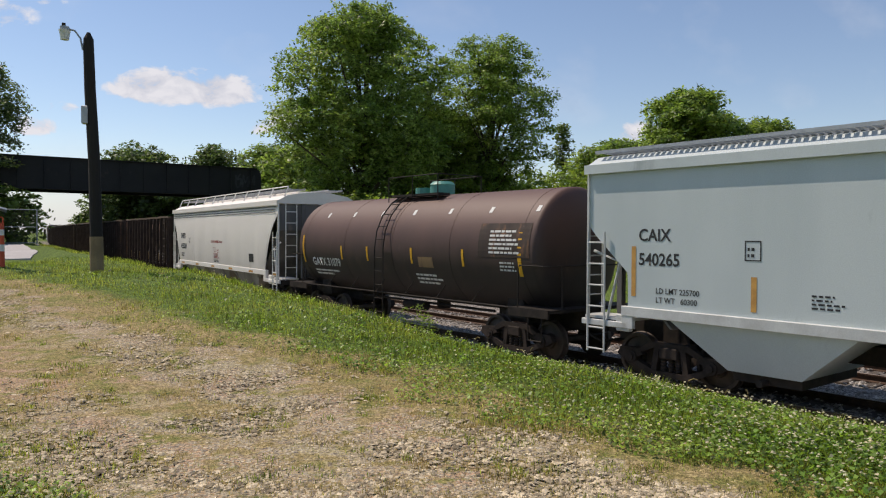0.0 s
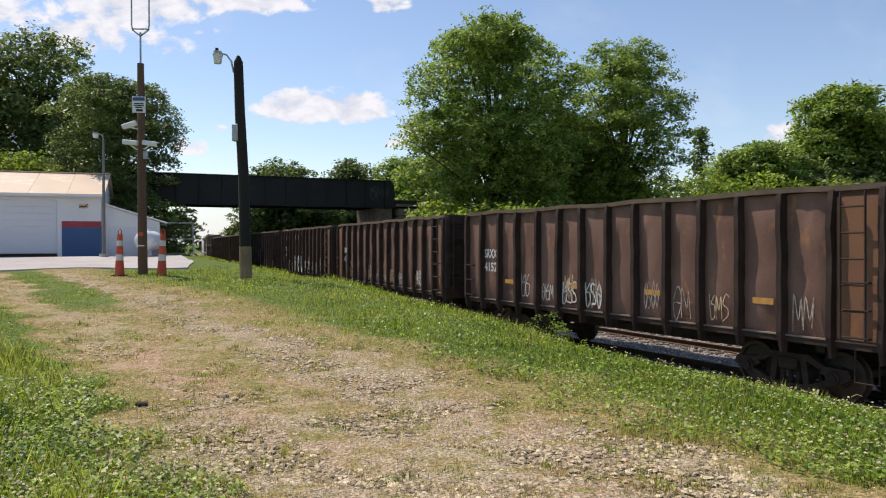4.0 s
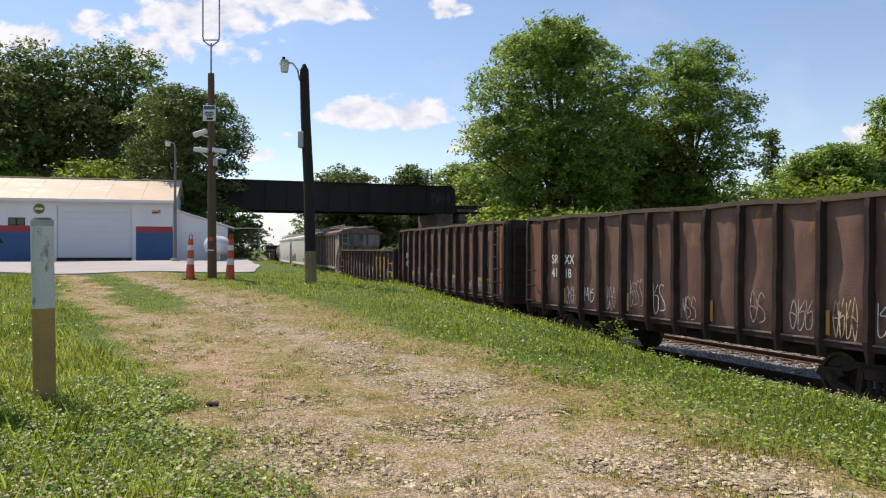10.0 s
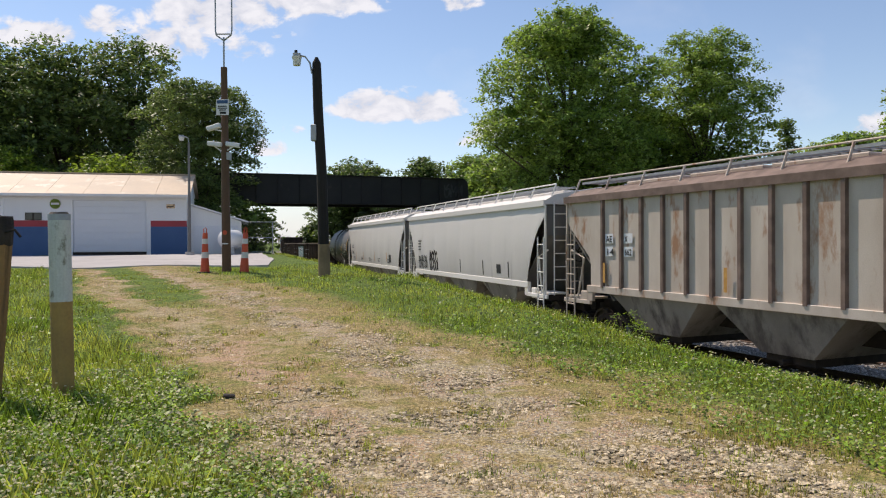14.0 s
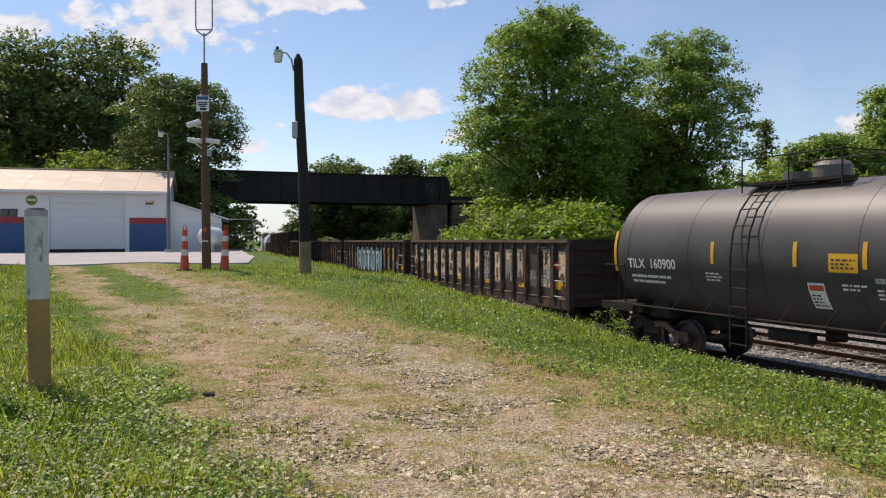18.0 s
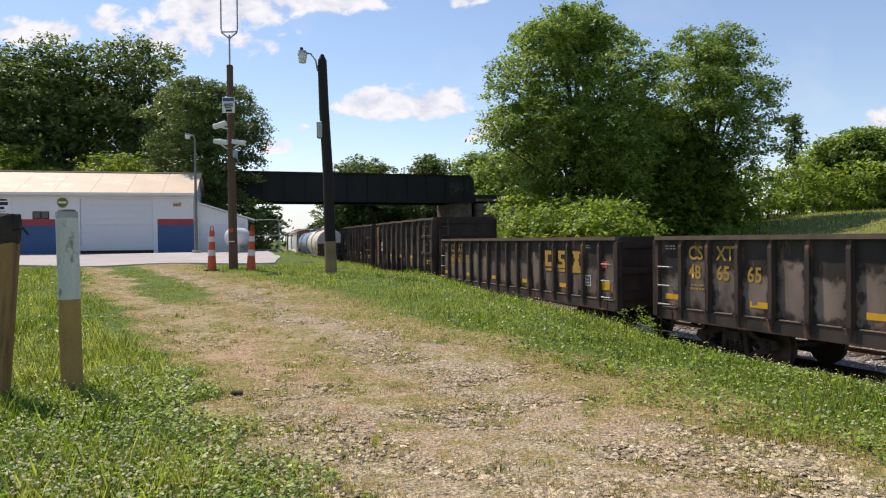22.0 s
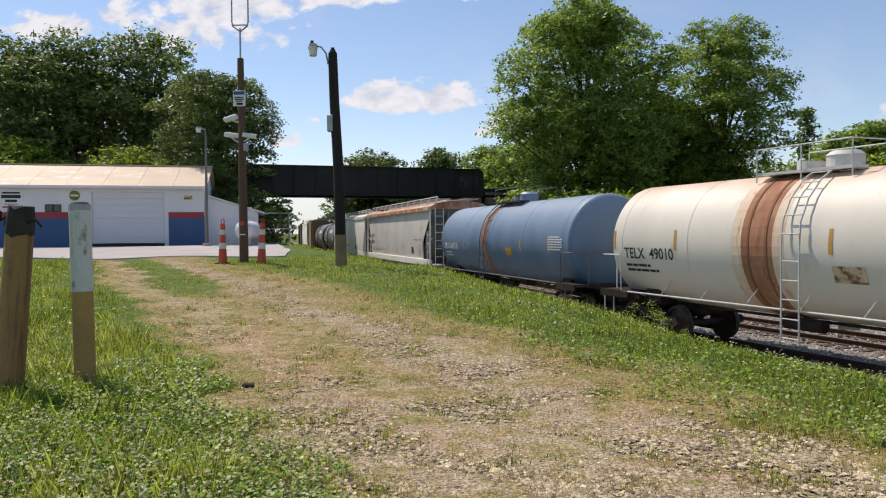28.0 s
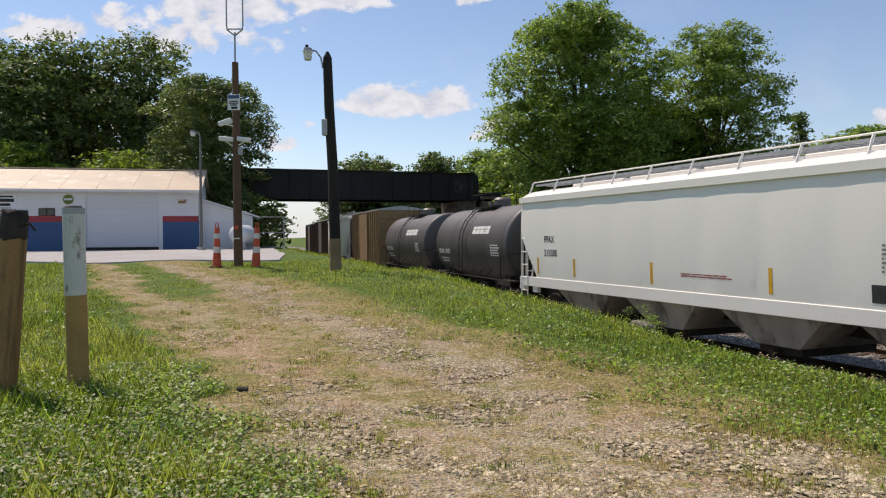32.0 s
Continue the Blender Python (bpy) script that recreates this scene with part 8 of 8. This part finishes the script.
def patchy(x, y):
    return 0.5 + 0.25 * np.sin(x * 1.3 + 0.7 * np.sin(y * 1.1)) + 0.25 * np.sin(y * 1.7 + x * 0.6)


def verge_only(x, y):
    return (beside(x, y) > 4.4) & ~((y > 24.0) & (x < -6.5))


def green(x, y):
    """How thickly green grass stands, 0 to 1."""
    u = drive_u(x, y)
    return np.clip(smooth(0.7, 1.9, u) ** 0.8 * (0.75 + 0.5 * patchy(x * 2.7, y * 2.2)) + smooth(0.85, 1.12, -u) + 0.5 * smooth(6.8, 5.2, y) * smooth(0.4, 0.85, -u) + 0.9 * green_strip(x, y) + 0.16 * patchy(x * 2.1, y * 1.7) * (1 - wear(x, y)), 0, 1)


def lush(rg, n):
    x, y = fan(rg, n)
    keep = verge_only(x, y) & (rg.uniform(0, 1, n) < np.clip(green(x, y), 0.02, 1))
    x, y = x[keep], y[keep]
    d, u = beside(x, y), drive_u(x, y)
    edge = 0.55 + 0.75 * smooth(1.0, 1.7, np.abs(u)) + 0.6 * np.exp(-((d - 5.6) / 1.3) ** 2) * patchy(x, y)
    return x, y, edge * (0.6 + 0.8 * patchy(x * 3.1, y * 3.7))


def sparse(rg, n):
    x, y = fan(rg, n)
    u = np.abs(drive_u(x, y))
    keep = verge_only(x, y) & (rg.uniform(0, 1, n) < np.where(u < 1.7, (1 - 0.7 * wear(x, y)) * (1 - 0.8 * green_strip(x, y)), 0.35 * (u < 3.5) + 0.08) * (0.35 + 0.65 * patchy(x * 1.7, y * 1.3)))
    return x[keep], y[keep], np.ones(keep.sum())


def bank(rg, n):
    s, off = rg.uniform(-9, 42, n), -rg.uniform(3.75, 7.2, n)
    x, y = np.interp(s, TRACK_S, TRACK_X), np.interp(s, TRACK_S, TRACK_Y)
    h = np.arctan2(1, np.interp(y, TRACK_Y, _sl))
    return x + off * np.sin(h), y - off * np.cos(h), (0.7 + 0.9 * patchy(x * 2, y * 2)) * np.clip((-off - 3.4) / 1.2, 0.3, 1)


def far_bank(rg, n):
    s, off = rg.uniform(0, 70, n), rg.uniform(8.0, 34, n)
    x, y = np.interp(s, TRACK_S, TRACK_X), np.interp(s, TRACK_S, TRACK_Y)
    h = np.arctan2(1, np.interp(y, TRACK_Y, _sl))
    return x + off * np.sin(h), y - off * np.cos(h), 1.4 + 0 * x


blades("grass", "lush green grass on the verge", 330000, lush, 0.02, 0.066, 0.0036, M_GRASS, 5)
blades("bank_grass", "long green grass on the bank above the track", 48000, bank, 0.05, 0.13, 0.0036, M_GRASS, 6)
blades("dry_grass", "thin straw-coloured grass on the drive", 170000, sparse, 0.01, 0.042, 0.0022, M_GRASS_DRY, 7)
blades("far_grass", "rough grass on the far bank", 24000, far_bank, 0.05, 0.13, 0.009, M_GRASS, 8)


def seed_stalks():
    """Thin arching grass stalks with drooping seed heads along the bank."""
    rg = np.random.RandomState(9)
    bm = bmesh.new()
    for k in range(380):
        x, y, _ = on_track(rg.uniform(-7, 30), -rg.uniform(3.7, 5.6))
        z, h, a = gz(x, y), rg.uniform(0.18, 0.48), rg.uniform(0, 6.28)
        lx, ly = math.cos(a) * h, math.sin(a) * h
        add_tube(bm, [(x, y, z), (x + lx * 0.12, y + ly * 0.12, z + h * 0.55), (x + lx * 0.35, y + ly * 0.35, z + h * 0.95)], 0.004, 3, 0.0025)
        add_tube(bm, [(x + lx * 0.35, y + ly * 0.35, z + h * 0.95), (x + lx * 0.48, y + ly * 0.48, z + h * 1.03), (x + lx * 0.62, y + ly * 0.62, z + h * 1.0)], 0.008, 3, 0.003)
    tagged(new("seed_stalks", mesh_of("seed_stalks", bm, M_GRASS_DRY)), "thin pale seeding grass stalks along the bank", "grass", kind="stuff")


seed_stalks()


def clover_place(rg, n):
    """Clover by the posts and along the bank close to the camera."""
    x, y = fan(rg, n, 3.2, 17)
    u = drive_u(x, y)
    zone = np.where(u < 0, smooth(9.5, 6.0, y) + 0.2, 0.7 * smooth(13.0, 7.5, y) + 0.3 * smooth(1.3, 2.2, u))
    keep = verge_only(x, y) & (np.abs(u) > 1.02 - 0.28 * (u < 0) * smooth(6.4, 5.0, y)) & (rg.uniform(0, 1, n) < zone * (0.25 + 0.75 * patchy(x * 1.4, y * 1.4)))
    return x[keep], y[keep]


def clover():
    rg = np.random.RandomState(12)
    x, y = clover_place(rg, 210000)
    n = len(x)
    z = ground_z(x, y) + 0.02 + 0.09 * rg.uniform(0, 1, n) ** 1.5
    s = rg.uniform(0.008, 0.022, n) * (0.8 + 0.03 * y)
    a = rg.uniform(0, 6.28, n)
    q = []
    for k in range(4):
        b = a + k * 1.571
        q.append(np.stack([x + np.cos(b) * s, y + np.sin(b) * s, z + rg.uniform(-0.9, 0.9, n) * s], -1))
    tagged(new("clover", quads_mesh("clover", np.stack(q, 1), M_CLOVER)), "clover leaves among the grass", "clover", kind="stuff")
    x, y = clover_place(rg, 19000)
    m = len(x)

    def place(rg, n):
        return x, y, ground_z(x, y) + rg.uniform(0.07, 0.16, n)
    stones("clover_blossoms", "small cream clover blossoms", m, place, 0.008, 0.017, M_BLOSSOM, 13, "flowers")


clover()


def drive_place(rg, n):
    x, y = fan(rg, n, 3.2, 20)
    u = drive_u(x, y)
    stony = np.maximum(np.exp(-((u - 0.47) / 0.32) ** 2), np.maximum(0.35 * np.exp(-((u + 0.55) / 0.28) ** 2), 0.6 * smooth(8.0, 5.5, y) * (1 - smooth(0.8, 1.1, np.abs(u)))))
    keep = rg.uniform(0, 1, n) < stony * np.clip(1.9 * patchy(x * 2.3, y * 1.9) - 0.1, 0.3, 1)
    return x[keep], y[keep], ground_z(x[keep], y[keep])


stones("drive_gravel", "scattered pale stones on the worn drive", 340000, drive_place, 0.005, 0.034, M_STONE, 14, "gravel")


def clumped(rg, n, per, spread, weigh):
    x, y = fan(rg, n // per, 3.2, 22)
    keep = rg.uniform(0, 1, len(x)) < weigh(x, y)
    x, y = np.repeat(x[keep], per), np.repeat(y[keep], per)
    x = x + rg.normal(0, 1, len(x)) * np.repeat(rg.uniform(0.3, 1, keep.sum()), per) * spread
    y = y + rg.normal(0, 1, len(y)) * np.repeat(rg.uniform(0.3, 1, keep.sum()), per) * spread
    return x, y, np.repeat(rg.uniform(0.6, 1.3, keep.sum()), per)


blades("grass_tufts", "small green tufts of grass on the worn drive", 66000, lambda rg, n: clumped(rg, n, 45, 0.07, lambda x, y: verge_only(x, y) * np.clip(0.75 - 0.6 * wear(x, y), 0, 0.8)), 0.012, 0.05, 0.003, M_GRASS, 21)
blades("straw_tufts", "dry straw-coloured tufts of grass on the drive and verge", 74000, lambda rg, n: clumped(rg, n, 55, 0.10, lambda x, y: verge_only(x, y) * np.where((drive_u(x, y) > -1.1) & (drive_u(x, y) < 1.9), 0.9, 0.25)), 0.008, 0.034, 0.0022, M_GRASS_DRY, 22)
blades("tall_grass", "tall soft grass round the leaning posts", 90000, lambda rg, n: clumped(rg, n, 30, 0.12, lambda x, y: (drive_u(x, y) < -1.15) * verge_only(x, y)), 0.06, 0.19, 0.0026, M_GRASS, 23)


def weeds():
    """Leafy weeds along the edge of the bank, one thing."""
    rg = np.random.RandomState(61)
    bm, P, N = bmesh.new(), [], []
    spots = []
    for k in range(110):
        x, y, _ = on_track(rg.uniform(-5, 34), -rg.uniform(3.9, 6.0))
        spots.append((x, y, rg.uniform(0.08, 0.28)))
    for dx, dy, h in ((0, 0, 0.8), (0.2, 0.15, 0.62), (-0.25, 0.2, 0.6), (0.35, -0.25, 0.5), (-0.15, -0.3, 0.5), (0.1, 0.5, 0.7), (-0.4, 0.6, 0.45)):
        spots.append((2.98 + dx, 12.5 + dy, h))
    for x, y, h in spots:
        z = gz(x, y)
        lx, ly = rg.uniform(-0.2, 0.2, 2) * h
        add_tube(bm, [(x, y, z - 0.03), (x + lx * 0.5, y + ly * 0.5, z + h * 0.6), (x + lx, y + ly, z + h)], 0.003, 4, 0.0015)
        n = int(40 + 150 * h)
        t = rg.uniform(0.15, 1.02, n)
        a = rg.uniform(0, 6.28, n)
        r = (0.5 * h * (1.15 - t) + 0.03) * rg.uniform(0.3, 1, n)
        P.append(np.stack([x + lx * t + np.cos(a) * r, y + ly * t + np.sin(a) * r, z + h * t], -1))
        N.append(np.stack([np.cos(a), np.sin(a), 0.4 + 0 * a], -1))
    o = new("weeds", mesh_of("weeds", bm, M_GRASS))
    tagged(o, "leafy weeds along the edge of the bank", "weeds", kind="stuff")
    P, N = np.concatenate(P), np.concatenate(N)
    part("weed_leaves", quads_mesh("weed_leaves", leaf_quads(rg, P, N, 0.024, 0.02), M_LEAF_LIGHT), M_LEAF_LIGHT, o)


weeds()


def wood_scrap():
    x, y = -2.2, 6.88
    o = new("bark_scrap", mesh_of("bark_scrap", box_bm(-0.055, 0.055, -0.04, 0.04, 0, 0.032, 0.01), M_CHAR))
    o.matrix_basis = pose(x, y, gz(x, y) + 0.0, 3, 4, 10)
    tagged(o, "small dark scrap of wood on the drive", "wood scrap")


wood_scrap()


# ---- what moves ----
def car_pose(mid, half, t):
    s = mid - SPEED * t
    xa, ya, _ = on_track(s + half)
    xb, yb, _ = on_track(s - half)
    return pose((xa + xb) / 2, (ya + yb) / 2, RAIL_Z, 0, 0, math.degrees(math.atan2(yb - ya, xb - xa)))


def motions():
    for car, rear, front in CARS:
        mid, half = (rear + front) / 2, (rear - front) / 2 - 2.6
        walk(car, [(t / 2, car_pose(mid, half, t / 2)) for t in range(65)])
    for ws, dx, mid in WHEELSETS:
        # they turn while they are near enough to be seen
        f0 = max(0, int((mid - 62) / SPEED * FPS))
        f1 = min(32 * FPS, int((mid + 16) / SPEED * FPS))
        rows = []
        turn = SPEED / FPS / WHEEL_R
        start = Matrix.Translation((dx, 0, WHEEL_R))
        if f0 > 0:
            rows.append((0.0, start))
        for f in range(f0, max(f1, f0) + 1):
            if f <= 32 * FPS:
                rows.append((f / FPS, start @ Matrix.Rotation(turn * (f - f0), 4, "Y")))
        if f1 < 32 * FPS and f1 >= f0:
            rows.append((32.0, start @ Matrix.Rotation(turn * (f1 - f0), 4, "Y")))
        if len(rows) < 2:
            rows = [(0.0, start), (32.0, start)]
        walk(ws, rows)


motions()
